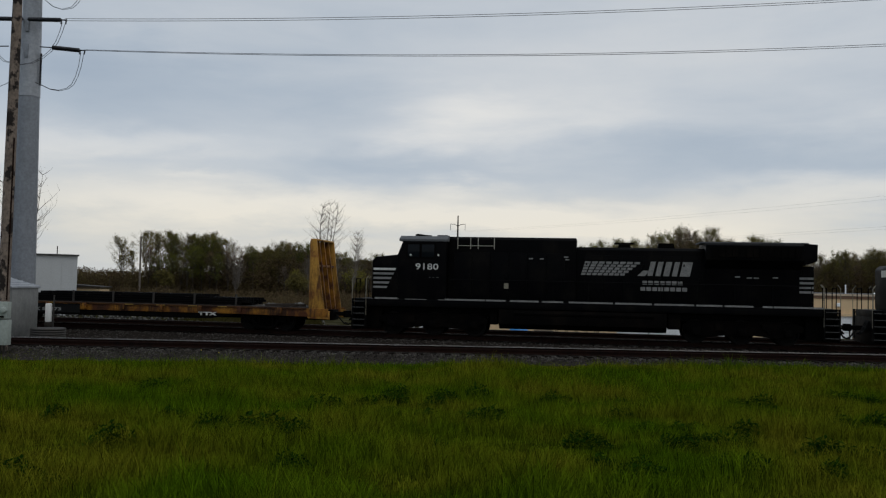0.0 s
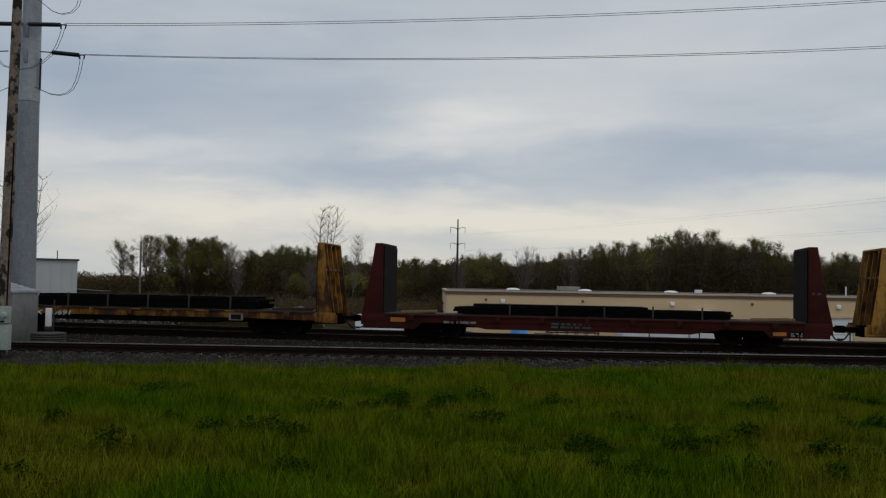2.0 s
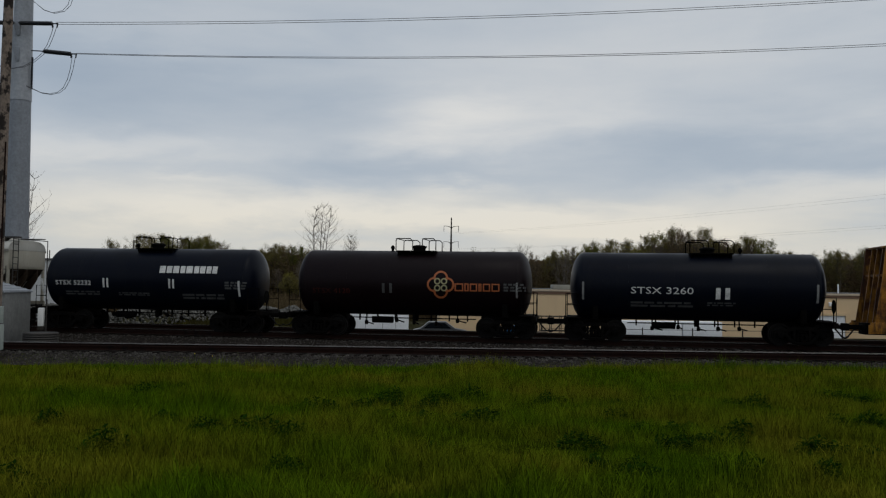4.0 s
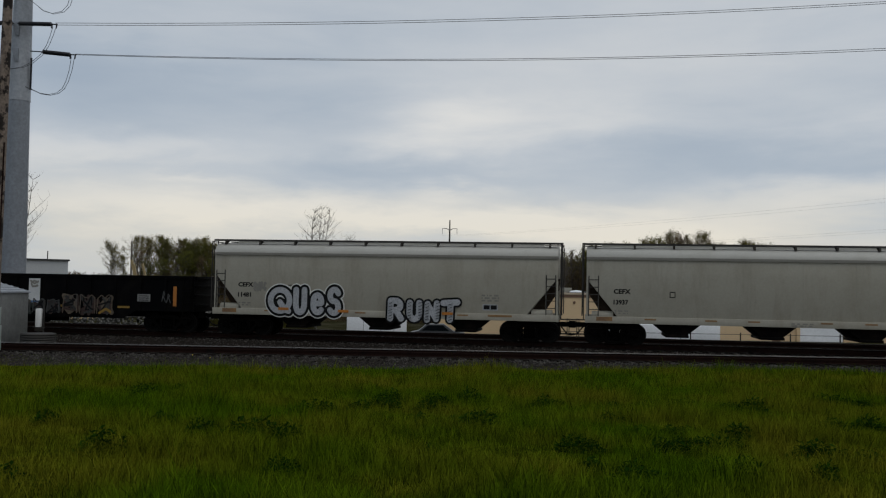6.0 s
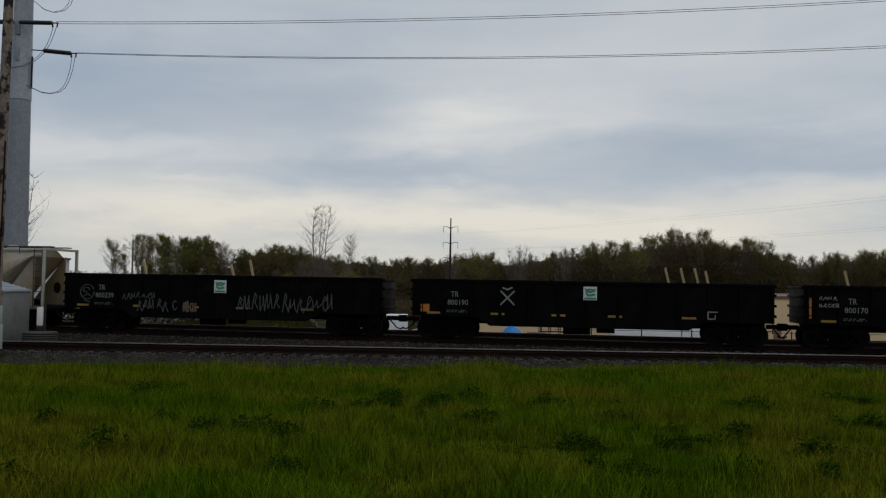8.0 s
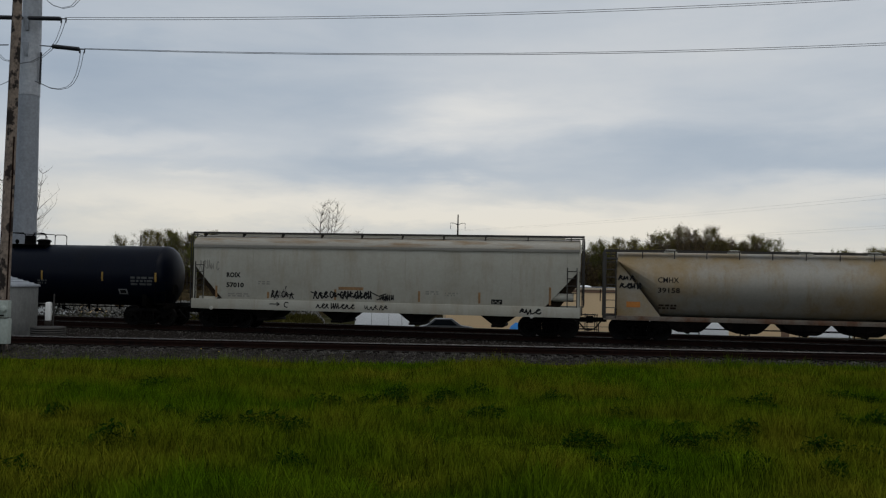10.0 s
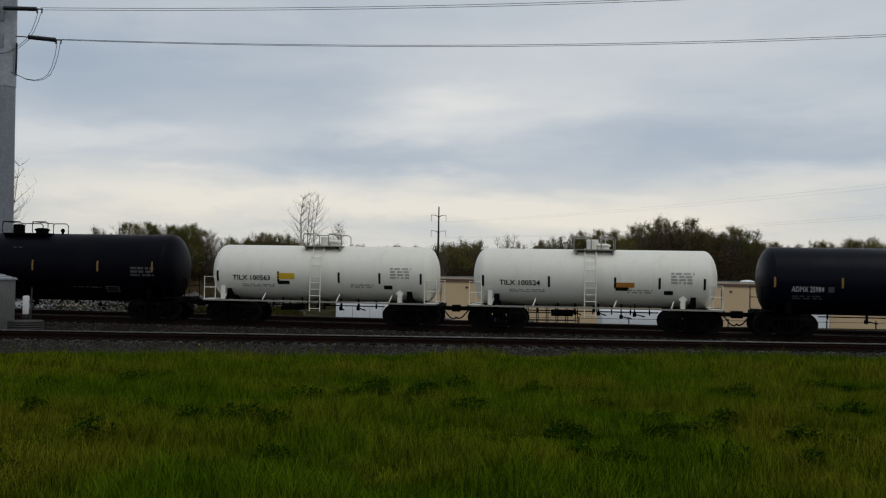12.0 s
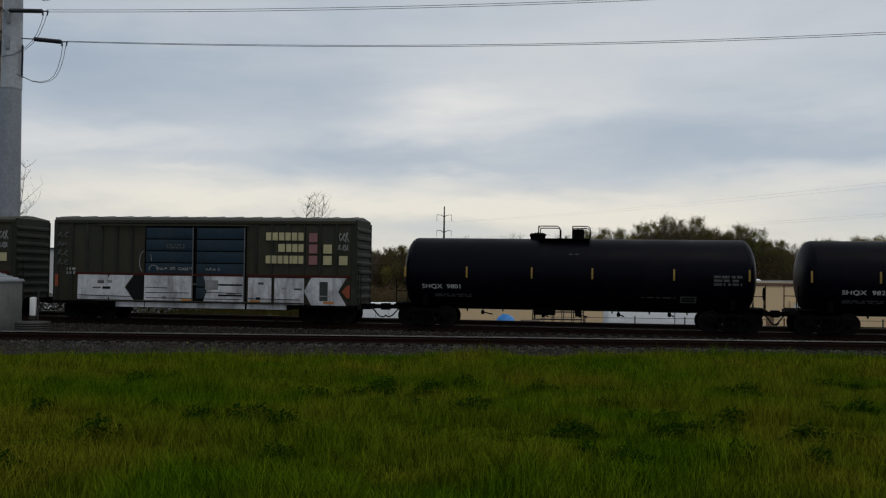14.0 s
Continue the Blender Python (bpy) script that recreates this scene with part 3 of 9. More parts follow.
def bars(x0, x1, z0, z1, rows, material, parent, side, seed=1, name="stencilled_data", gap=0.35):
    """Small print that cannot be read: rows of plain bars."""
    rng = random.Random(seed)
    s = Shape()
    h = (z1 - z0) / rows
    for r in range(rows):
        x = x0
        while x < x1 - 0.05:
            w = min(rng.uniform(0.06, 0.3) * max((x1 - x0), 0.6), x1 - x)
            q = patch_shape(x, x + w, z0 + r * h, z0 + r * h + h * (1 - gap), side, 0.004)
            s.add(q.v, q.f)
            x += w + rng.uniform(0.05, 0.12)
    return tagged(part(name, s, material, parent), kind="stuff")


def blocks(word_shape, x0, x1, z0, z1, material, parent, side, name="brand_lettering_shape", lean=0.0):
    """A brand's wordmark as plain blocks; word_shape gives widths, a negative one is a space."""
    s = Shape()
    total = sum(abs(w) for w in word_shape)
    x = x0
    for w in word_shape:
        d = abs(w) / total * (x1 - x0)
        if w > 0:
            q = patch_shape(x, x + d * 0.8, z0, z1, side, 0.005, lean)
            s.add(q.v, q.f)
        x += d
    return part(name, s, material, parent)


def strokes(lines, width, material, parent, side, lift=0.004, name="spray_stroke", joints=8):
    """Thick round-ended strokes along lines of (x, z)."""
    s = Shape()
    n = 0
    for line in lines:
        for k, (xa, za) in enumerate(line):
            up = lift + 0.0003 * (n % 40)
            n += 1
            if joints:
                ring = [(xa + width / 2 * math.cos(6.2832 * j / joints), za + width / 2 * math.sin(6.2832 * j / joints)) for j in range(joints)]
                s.add([(x, side(z) - up, z) for x, z in ring], [tuple(range(joints))])
            if k + 1 < len(line):
                xb, zb = line[k + 1]
                d = math.hypot(xb - xa, zb - za) or 1
                nx, nz = -(zb - za) / d * width / 2, (xb - xa) / d * width / 2
                q = [(xa + nx, za + nz), (xa - nx, za - nz), (xb - nx, zb - nz), (xb + nx, zb + nz)]
                up += 0.00015
                s.add([(x, side(z) - up, z) for x, z in q] + [(x, side(z) + 0.02, z) for x, z in q], [(0, 1, 2, 3), (0, 4, 5, 1), (1, 5, 6, 2), (2, 6, 7, 3), (3, 7, 4, 0)])
    return part(name, s, material, parent)


def scrawl(x0, x1, z0, z1, material, parent, side, seed, strokes_count=8, width=0.05, name="spray_scrawl"):
    """Sprayed running loops that cannot be read."""
    rng = random.Random(seed)
    lines = []
    h, zc = (z1 - z0) / 2, (z0 + z1) / 2
    pitch = (x1 - x0) / strokes_count
    x = x0
    while x < x1 - pitch * 0.6:
        count = min(rng.randint(2, 4), max(1, int((x1 - x) / pitch)))
        pts, px = [], x
        for _ in range(count):
            top, low = zc + h * rng.uniform(0.3, 1.0), zc - h * rng.uniform(0.3, 1.0)
            kind = rng.random()
            if kind < 0.4:
                pts += [(px, low), (px + pitch * 0.15, (top + low) / 2), (px + pitch * 0.35, top), (px + pitch * 0.6, top - h * 0.3), (px + pitch * 0.3, zc), (px + pitch * 0.8, low)]
            elif kind < 0.7:
                pts += [(px + pitch * 0.7 + pitch * 0.35 * math.cos(a), zc + 0.7 * h * math.sin(a)) for a in (0.8, 1.8, 2.8, 3.8, 4.8, 5.8)]
            else:
                pts += [(px, top), (px + pitch * 0.1, low), (px + pitch * 0.45, zc), (px + pitch * 0.5, top), (px + pitch * 0.65, low)]
            px += pitch
        lines.append([(q[0] + rng.uniform(-0.06, 0.06) * pitch, q[1]) for q in pts])
        x = px + pitch * rng.uniform(0, 0.3)
    return tagged(strokes(lines, width, material, parent, side, name=name, joints=6), kind="stuff")


def arc(cx, cz, rx, rz, a0, a1, n=12):
    return [(cx + rx * math.cos(radians(a0 + (a1 - a0) * k / n)), cz + rz * math.sin(radians(a0 + (a1 - a0) * k / n))) for k in range(n + 1)]


# centre lines of sprayed letters in a unit square
FAT_LETTERS = {
    "Q": [arc(0.5, 0.5, 0.5, 0.5, 300, -40, 18), [(0.5, 0.42), (0.72, 0.1), (0.95, 0.0)]],
    "U": [[(0.02, 1.0), (0.0, 0.5)] + arc(0.45, 0.38, 0.45, 0.38, 180, 360, 10) + [(0.9, 1.0)]],
    "E": [[(0.12, 0.5), (0.5, 0.52)] + arc(0.45, 0.62, 0.42, 0.38, -15, 180, 9) + arc(0.5, 0.42, 0.47, 0.42, 180, 320, 8)],
    "S": [arc(0.52, 0.76, 0.44, 0.26, 20, 250, 9) + arc(0.5, 0.26, 0.46, 0.26, 80, -150, 9)],
    "R": [[(0.0, 0.0), (0.03, 1.0), (0.4, 1.0)] + arc(0.45, 0.74, 0.42, 0.26, 80, -90, 8) + [(0.15, 0.47), (0.5, 0.45), (0.95, 0.0)]],
    "N": [[(0.0, 0.0), (0.05, 0.95)], [(0.05, 0.9), (0.85, 0.08)], [(0.85, 0.05), (0.9, 1.0)]],
    "T": [[(0.0, 0.95), (1.0, 1.0)], [(0.52, 0.95), (0.48, 0.0)]],
}


def fat_letters(places, layers, parent, side):
    """places: letter, x0, x1, z0, z1 of its centre lines; layers: width, material, lift, name."""
    for ch, x0, x1, z0, z1 in places:
        lines = [[(x0 + (x1 - x0) * u, z0 + (z1 - z0) * w) for u, w in line] for line in FAT_LETTERS[ch]]
        for width, material, lift, name in layers:
            strokes(lines, width, material, parent, side, lift, name, 12)


def ladder(parent, xc, y, z0, z1, width=0.45, step=0.33, material="rail_lite", name="ladder", along="x"):
    s = Shape()
    for q in (-width / 2, width / 2):
        a = (xc + q, y, z0) if along == "x" else (xc, y + q, z0)
        b = (xc + q, y, z1) if along == "x" else (xc, y + q, z1)
        s.tube([a, b], 0.024, 5)
    z = z0 + 0.12
    while z < z1 - 0.05:
        a, b = ((xc - width / 2, y, z), (xc + width / 2, y, z)) if along == "x" else ((xc, y - width / 2, z), (xc, y + width / 2, z))
        s.tube([a, b], 0.018, 5)
        z += step
    return part(name, s, material, parent)


# ---- running gear ----
WHEEL_R, LOCO_WHEEL_R = 0.485, 0.53
GEAR = {}
WHEELSETS = {}


def gear_meshes():
    def wheelset(r, half=0.76):
        s = Shape()
        s.tube([(0, -1.02, 0), (0, 1.02, 0)], 0.085, 10)
        for sy in (-1, 1):
            prof = [(-0.07, r * 0.32), (-0.07, r * 0.4), (-0.03, r * 0.45), (-0.02, r * 0.8), (-0.07, r * 0.86), (-0.07, r), (0.05, r * 1.005), (0.07, r * 1.05), (0.085, r * 1.05), (0.085, r * 0.86), (0.03, r * 0.8), (0.02, r * 0.45), (0.08, r * 0.4), (0.08, r * 0.3)]
            s.lathe([(sy * -a, q) for a, q in prof], "y", (0, sy * half, 0), 28)
            s.tube([(0, sy * 0.98, 0), (0, sy * 1.07, 0)], 0.12, 8)
            for k in range(3):
                a = k * 2.094
                s.box(math.cos(a) * 0.07 - 0.02, math.cos(a) * 0.07 + 0.02, min(sy * 1.06, sy * 1.09), max(sy * 1.06, sy * 1.09), math.sin(a) * 0.07 - 0.02, math.sin(a) * 0.07 + 0.02)
        return s.mesh("wheelset", MAT["wheel"])

    GEAR["wheelset"], GEAR["loco_wheelset"] = wheelset(WHEEL_R), wheelset(LOCO_WHEEL_R)
    # cast side frame of a freight truck, with its spring opening
    s = Shape()
    top = [(-1.22, 0.50), (-1.22, 0.66), (-1.05, 0.72), (-0.62, 0.74), (-0.42, 0.86), (0.42, 0.86), (0.62, 0.74), (1.05, 0.72), (1.22, 0.66), (1.22, 0.50), (1.0, 0.56), (0.72, 0.54), (0.36, 0.70), (-0.36, 0.70), (-0.72, 0.54), (-1.0, 0.56)]
    s.prism(top, "y", -0.08, 0.08)
    s.prism([(-0.80, 0.56), (-0.62, 0.56), (-0.30, 0.20), (0.30, 0.20), (0.62, 0.56), (0.80, 0.56), (0.42, 0.10), (-0.42, 0.10)], "y", -0.09, 0.09)
    for x in (-0.33, 0.33):
        s.box(x - 0.05, x + 0.05, -0.08, 0.08, 0.18, 0.72)
    for x in (-0.89, 0.89):
        s.lathe([(-0.13, 0.10), (-0.12, 0.15), (0.10, 0.15), (0.11, 0.12)], "y", (x, 0, WHEEL_R), 12)
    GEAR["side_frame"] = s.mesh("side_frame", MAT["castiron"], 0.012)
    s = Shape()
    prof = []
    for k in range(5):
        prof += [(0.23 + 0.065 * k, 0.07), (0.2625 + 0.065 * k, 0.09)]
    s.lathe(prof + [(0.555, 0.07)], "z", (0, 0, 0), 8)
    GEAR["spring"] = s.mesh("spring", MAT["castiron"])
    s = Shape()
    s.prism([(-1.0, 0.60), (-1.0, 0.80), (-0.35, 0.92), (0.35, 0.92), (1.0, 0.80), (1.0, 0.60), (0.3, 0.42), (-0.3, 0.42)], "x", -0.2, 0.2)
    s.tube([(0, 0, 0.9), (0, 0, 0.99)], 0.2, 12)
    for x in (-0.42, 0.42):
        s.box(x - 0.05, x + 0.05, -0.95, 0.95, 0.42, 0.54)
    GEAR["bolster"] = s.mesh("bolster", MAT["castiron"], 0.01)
    # coupler and air hose, pointing to +x
    s = Shape()
    s.box(-0.75, -0.12, -0.1, 0.1, 0.76, 0.96)
    s.prism([(-0.14, -0.19), (-0.14, 0.17), (0.06, 0.2), (0.16, 0.12), (0.02, 0.06), (0.0, -0.04), (0.12, -0.08), (0.14, -0.2)], "z", 0.70, 1.02)
    GEAR["coupler"] = s.mesh("coupler", MAT["castiron"], 0.01)
    s = Shape()
    s.tube([(-0.55, -0.34, 0.82), (-0.4, -0.33, 0.66), (-0.2, -0.27, 0.42), (-0.02, -0.18, 0.36), (0.12, -0.1, 0.44)], 0.035, 6)
    GEAR["air_hose"] = s.mesh("air_hose", MAT["stencil"])
    # three-axle locomotive truck frame
    s = Shape()
    for sy in (-1, 1):
        s.prism([(-2.55, 0.62), (-2.55, 0.86), (-2.1, 1.02), (2.1, 1.02), (2.55, 0.86), (2.55, 0.62), (2.2, 0.6), (1.6, 0.3), (0.45, 0.42), (-0.45, 0.42), (-1.6, 0.3), (-2.2, 0.6)], "y", sy * 1.08 - 0.07, sy * 1.08 + 0.07)
        for x in (-1.97, 0, 1.93):
            s.box(x - 0.2, x + 0.2, sy * 1.1 - 0.1, sy * 1.1 + 0.1, 0.36, 0.72)
            s.lathe([(-0.12, 0.13), (-0.1, 0.17), (0.1, 0.17), (0.12, 0.13)], "y", (x, sy * 1.16, LOCO_WHEEL_R), 12)
            for q in (-0.28, 0.28):
                s.tube([(x + q, sy * 1.1, 0.5), (x + q, sy * 1.1, 0.82)], 0.07, 8)
        s.tube([(-1.2, sy * 1.2, 0.98), (-0.75, sy * 1.2, 0.6)], 0.05, 6)
        s.tube([(0.8, sy * 1.2, 0.96), (1.1, sy * 1.2, 0.55)], 0.06, 6)
        s.box(-1.15, -0.85, sy * 1.16 - 0.1, sy * 1.16 + 0.1, 0.62, 0.9)
        s.box(0.85, 1.2, sy * 1.16 - 0.1, sy * 1.16 + 0.1, 0.66, 0.9)
    s.box(-2.4, 2.4, -0.45, 0.45, 0.62, 0.98)
    GEAR["loco_truck"] = s.mesh("truck_frame", MAT["underframe"], 0.012)


def add_truck(car, x):
    t = part("truck", GEAR["bolster"], None, car, at=pose(x, 0, 0))
    for sy in (-1, 1):
        part("side_frame", GEAR["side_frame"], None, t, at=pose(0, sy * 1.0, 0))
        for x in (-0.18, 0, 0.18):
            part("spring", GEAR["spring"], None, t, at=pose(x, sy * 1.0, 0))
    for wx in (-0.89, 0.89):
        w = part("wheelset", GEAR["wheelset"], None, t, at=pose(wx, 0, WHEEL_R))
        WHEELSETS.setdefault((wx, WHEEL_R), []).append(w)
    return t


def add_couplers(car, length):
    for q in (1, -1):
        c = part("coupler", GEAR["coupler"], None, car, at=pose(q * length / 2, 0, 0, 0, 0, 0 if q > 0 else 180))
        part("air_hose", GEAR["air_hose"], None, c)


def start_car(name, label, length, truck_x, category, group):
    car = thing(name, label, category, group)
    for q in (-1, 1):
        add_truck(car, q * truck_x)
    add_couplers(car, length)
    return car


def reflectors(car, xs, z0, z1, side, material="reflector", width=0.5):
    for x in xs:
        painted(x - width / 2, x + width / 2, z0, z1, material, car, side, "reflector")


# ---- locomotive ----
def build_locomotive():
    car = thing("locomotive", "black diesel freight locomotive with white nose stripes and number 9180", "locomotive", "locomotives of the train")
    for tx in (-7.0, 6.8):
        t = part("truck", GEAR["loco_truck"], None, car, at=pose(tx, 0, 0))
        for wx in (-1.97, 0.0, 1.93):
            w = part("wheelset", GEAR["loco_wheelset"], None, t, at=pose(wx, 0, LOCO_WHEEL_R))
            WHEELSETS.setdefault((wx, LOCO_WHEEL_R), []).append(w)
    add_couplers(car, 22.85)
    s = Shape()
    s.box(-10.3, 10.3, -1.5, 1.5, 1.34, 1.66)
    s.box(-10.2, 10.2, -0.7, 0.7, 0.95, 1.4)
    part("underframe", s, "black", car, bevel=0.02)
    s = Shape()
    s.prism([(-1.5, 1.3), (1.5, 1.3), (1.5, 0.66), (1.15, 0.42), (-1.15, 0.42), (-1.5, 0.66)], "x", -3.9, 3.55)
    tank = part("fuel_tank", s, "underframe", car, bevel=0.03)
    s = Shape()
    s.tube([(-3.2, -1.42, 1.15), (3.0, -1.42, 1.15)], 0.13, 10)
    part("air_reservoir", s, "underframe", tank)
    for q in (-1, 1):
        s = Shape()
        s.box(q * 10.05 - 0.6, q * 10.05 + 0.6, -1.1, 1.1, 0.26, 1.36)
        part("pilot_frame", s, "underframe", car, bevel=0.03)
    s = Shape()
    s.box(-4.32, -3.98, -1.3, 1.3, 0.6, 1.34)
    part("equipment_box", s, "underframe", car, bevel=0.02)
    s = Shape()
    s.box(3.62, 4.15, -1.35, 1.35, 0.62, 1.34)
    part("equipment_box", s, "underframe", car, bevel=0.02)
    # nose: short hood with a sloped top
    s = Shape()
    s.prism([(-9.86, 1.66), (-9.86, 3.45), (-9.7, 3.62), (-8.64, 3.74), (-8.6, 1.66)], "y", -1.45, 1.45)
    nose = part("nose", s, "black", car, bevel=0.06)
    for k in range(5):
        s = Shape()
        x1 = -8.72 - 0.10 * k
        s.add([(-9.80, -1.456, 3.10 - 0.21 * k), (x1, -1.456, 3.10 - 0.21 * k), (x1 - 0.05, -1.456, 3.00 - 0.21 * k), (-9.80, -1.456, 3.00 - 0.21 * k),
               (-9.80, -1.44, 3.10 - 0.21 * k), (x1, -1.44, 3.10 - 0.21 * k), (x1 - 0.05, -1.44, 3.00 - 0.21 * k), (-9.80, -1.44, 3.00 - 0.21 * k)],
              [(0, 1, 2, 3), (0, 4, 5, 1), (1, 5, 6, 2), (2, 6, 7, 3), (3, 7, 4, 0)])
        part("nose_stripe", s, "dimwhite" if k else "whitepaint", nose, "white painted nose stripe")
    s = Shape()
    s.box(-9.9, -9.84, -0.35, 0.35, 3.1, 3.4)
    part("headlight", s, "lamp", nose)
    # wide cab
    s = Shape()
    s.prism([(-8.66, 1.66), (-8.66, 3.72), (-8.38, 4.44), (-6.36, 4.44), (-6.36, 1.66)], "y", -1.52, 1.52)
    cab = part("cab", s, "black", car, bevel=0.04)
    s = Shape()
    s.prism([(-1.55, 4.36), (-1.55, 4.46), (-1.2, 4.62), (1.2, 4.62), (1.55, 4.46), (1.55, 4.36)], "x", -8.58, -6.30)
    part("cab_roof", s, "cabgrey", cab, "dull grey cab roof", bevel=0.02)
    for x0, x1 in ((-8.18, -7.62), (-7.52, -6.92)):
        s = Shape()
        s.box(x0, x1, -1.535, -1.50, 3.62, 4.22)
        w = part("cab_window", s, "lens", cab, bevel=0.01)
        s = Shape()
        for a, b, c, d in ((x0 - 0.05, x1 + 0.05, 4.22, 4.27), (x0 - 0.05, x1 + 0.05, 3.57, 3.62), (x0 - 0.05, x0, 3.62, 4.22), (x1, x1 + 0.05, 3.62, 4.22)):
            s.box(a, b, -1.545, -1.50, c, d)
        part("window_frame", s, "underframe", w)
    s = Shape()
    s.add([(-8.645, -1.3, 3.82), (-8.645, 1.3, 3.82), (-8.46, 1.3, 4.32), (-8.46, -1.3, 4.32), (-8.62, -1.3, 3.82), (-8.62, 1.3, 3.82), (-8.42, 1.3, 4.32), (-8.42, -1.3, 4.32)], [(0, 1, 2, 3), (0, 4, 5, 1), (1, 5, 6, 2), (2, 6, 7, 3), (3, 7, 4, 0), (4, 7, 6, 5)])
    part("windshield", s, "lens", cab)
    for x in (-8.02, -6.72):
        s = Shape()
        s.lathe([(-0.03, 0.03), (0, 0.05), (0.03, 0.03)], "y", (x, -1.6, 3.72), 10)
        part("marker_mirror", s, "lamp", cab)
    lettering("9180", -7.80, -6.72, 3.05, 3.34, "whitepaint", cab, flat_side(-1.522), 0.004)
    bars(-7.15, -6.7, 2.68, 2.74, 1, "dimmer", cab, flat_side(-1.522), 3)
    s = Shape()
    for k in range(3):
        s.tube([(-7.6 + 0.12 * k, -0.2 + 0.2 * k, 4.7), (-7.95 - 0.1 * k, -0.2 + 0.2 * k, 4.72)], 0.03, 6, 0.07)
    s.box(-7.7, -7.3, -0.3, 0.4, 4.6, 4.68)
    part("air_horn", s, "underframe", cab)
    s = Shape()
    s.box(-7.0, -6.5, -0.4, 0.4, 4.6, 4.72)
    part("antenna_dome", s, "cabgrey", cab, bevel=0.03)
    # long hood in three stretches
    s = Shape()
    s.prism([(-1.05, 1.66), (-1.05, 4.5), (-0.92, 4.62), (0.92, 4.62), (1.05, 4.5), (1.05, 1.66)], "x", -6.34, -0.46)
    hood = part("equipment_hood", s, "black", car, bevel=0.02)
    s = Shape()
    for x in (-5.9, -5.3, -4.95, -4.2):
        s.tube([(x, -1.09, 4.05), (x, -1.09, 4.58)], 0.022, 5)
    s.tube([(-5.9, -1.1, 4.2), (-4.2, -1.1, 4.2)], 0.018, 5)
    part("grab_iron", s, "rail_lite", hood, "pale grab irons")
    s = Shape()
    s.prism([(-0.95, 1.66), (-0.95, 4.1), (-0.8, 4.22), (0.8, 4.22), (0.95, 4.1), (0.95, 1.66)], "x", -0.46, 5.2)
    engine_hood = part("engine_hood", s, "black", car, bevel=0.02)
    for x0, x1, z0, z1 in ((1.4, 2.0, 4.2, 4.38), (3.2, 3.95, 4.2, 4.46)):
        s = Shape()
        s.prism([(x0, z0), (x0 + 0.05, z1), (x1 - 0.05, z1), (x1, z0)], "y", -0.45, 0.45)
        part("exhaust_stack", s, "underframe", engine_hood, bevel=0.02)
    s = Shape()
    s.box(1.25, 2.15, -0.12, 0.12, 4.40, 4.48)
    part("fan_bracket", s, "underframe", engine_hood)
    k = 0
    for x0 in np.arange(-6.1, 9.2, 0.86):
        x0 = float(x0)
        owner, y, z1 = (hood, -1.05, 3.9) if x0 < -1.2 else (engine_hood, -0.95, 3.85)
        if -1.2 < x0 < -0.4 or x0 > 4.4:
            continue
        s = Shape()
        s.box(x0 + 0.03, x0 + 0.83, y - 0.02, y + 0.01, 1.85, z1)
        for z in (2.2, 3.4):
            s.box(x0 + 0.06, x0 + 0.12, y - 0.045, y - 0.015, z, z + 0.1)
        s.box(x0 + 0.72, x0 + 0.78, y - 0.05, y - 0.015, 2.7, 2.9)
        part("hood_door", s, "black", owner, bevel=0.008)
        k += 1
    # radiator section with flared wings
    s = Shape()
    s.prism([(-0.95, 1.66), (-0.95, 3.35), (-1.45, 3.72), (-1.5, 4.36), (-1.3, 4.48), (1.3, 4.48), (1.5, 4.36), (1.45, 3.72), (0.95, 3.35), (0.95, 1.66)], "x", 5.2, 9.3)
    rad = part("radiator_hood", s, "black", car, bevel=0.02)
    s = Shape()
    s.prism([(9.3, 3.5), (9.85, 3.72), (9.87, 4.44), (9.3, 4.47)], "y", -1.45, 1.45)
    part("radiator_overhang", s, "black", rad, bevel=0.03)
    s = Shape()
    s.box(9.3, 9.82, -0.95, 0.95, 1.66, 3.5)
    part("rear_hood", s, "black", rad, bevel=0.03)
    s = Shape()
    for q in range(13):
        s.box(5.45 + 0.29 * q, 5.70 + 0.29 * q, -1.52, -1.47, 3.85, 4.28)
    part("radiator_grille", s, "underframe", rad)
    s = Shape()
    s.box(5.0, 9.6, -1.0, 1.0, 4.46, 4.53)
    part("roof_plate", s, "cabgrey", rad, "dull grey radiator roof", bevel=0.02)
    for q in range(4):
        painted(9.22, 9.80, 2.92 - 0.2 * q, 3.02 - 0.2 * q, "dimwhite", rad, flat_side(-0.956), "rear_stripe", "white painted rear stripe")
    # brand marks on the hood, as plain shapes
    side = flat_side(-0.976)
    for q in range(5):
        z = 2.95 + 0.13 * q
        blocks([1.0] * 8, -0.24 + 0.04 * q, 1.75 + 0.17 * q, z, z + 0.105, "dimwhite", engine_hood, side, "brand_stripe_shape", 0.03)
    painted(2.28, 2.60, 2.95, 3.2, "dimwhite", engine_hood, side, "brand_emblem_shape", lean=0.25)
    for x0, x1 in ((2.72, 3.0), (3.06, 3.34), (3.4, 3.72), (3.78, 4.06), (4.12, 4.62)):
        painted(x0, x1 - 0.06, 2.96, 3.6, "dimwhite", engine_hood, side, "brand_emblem_shape", lean=0.14)
    blocks([1, 1, 1, 1, 1, 1, 1], 2.5, 4.3, 2.57, 2.74, "dimwhite", engine_hood, side)
    blocks([1, 1, 1, 1, 1, 1, 1, 1], 2.42, 4.5, 2.29, 2.46, "dimwhite", engine_hood, side)
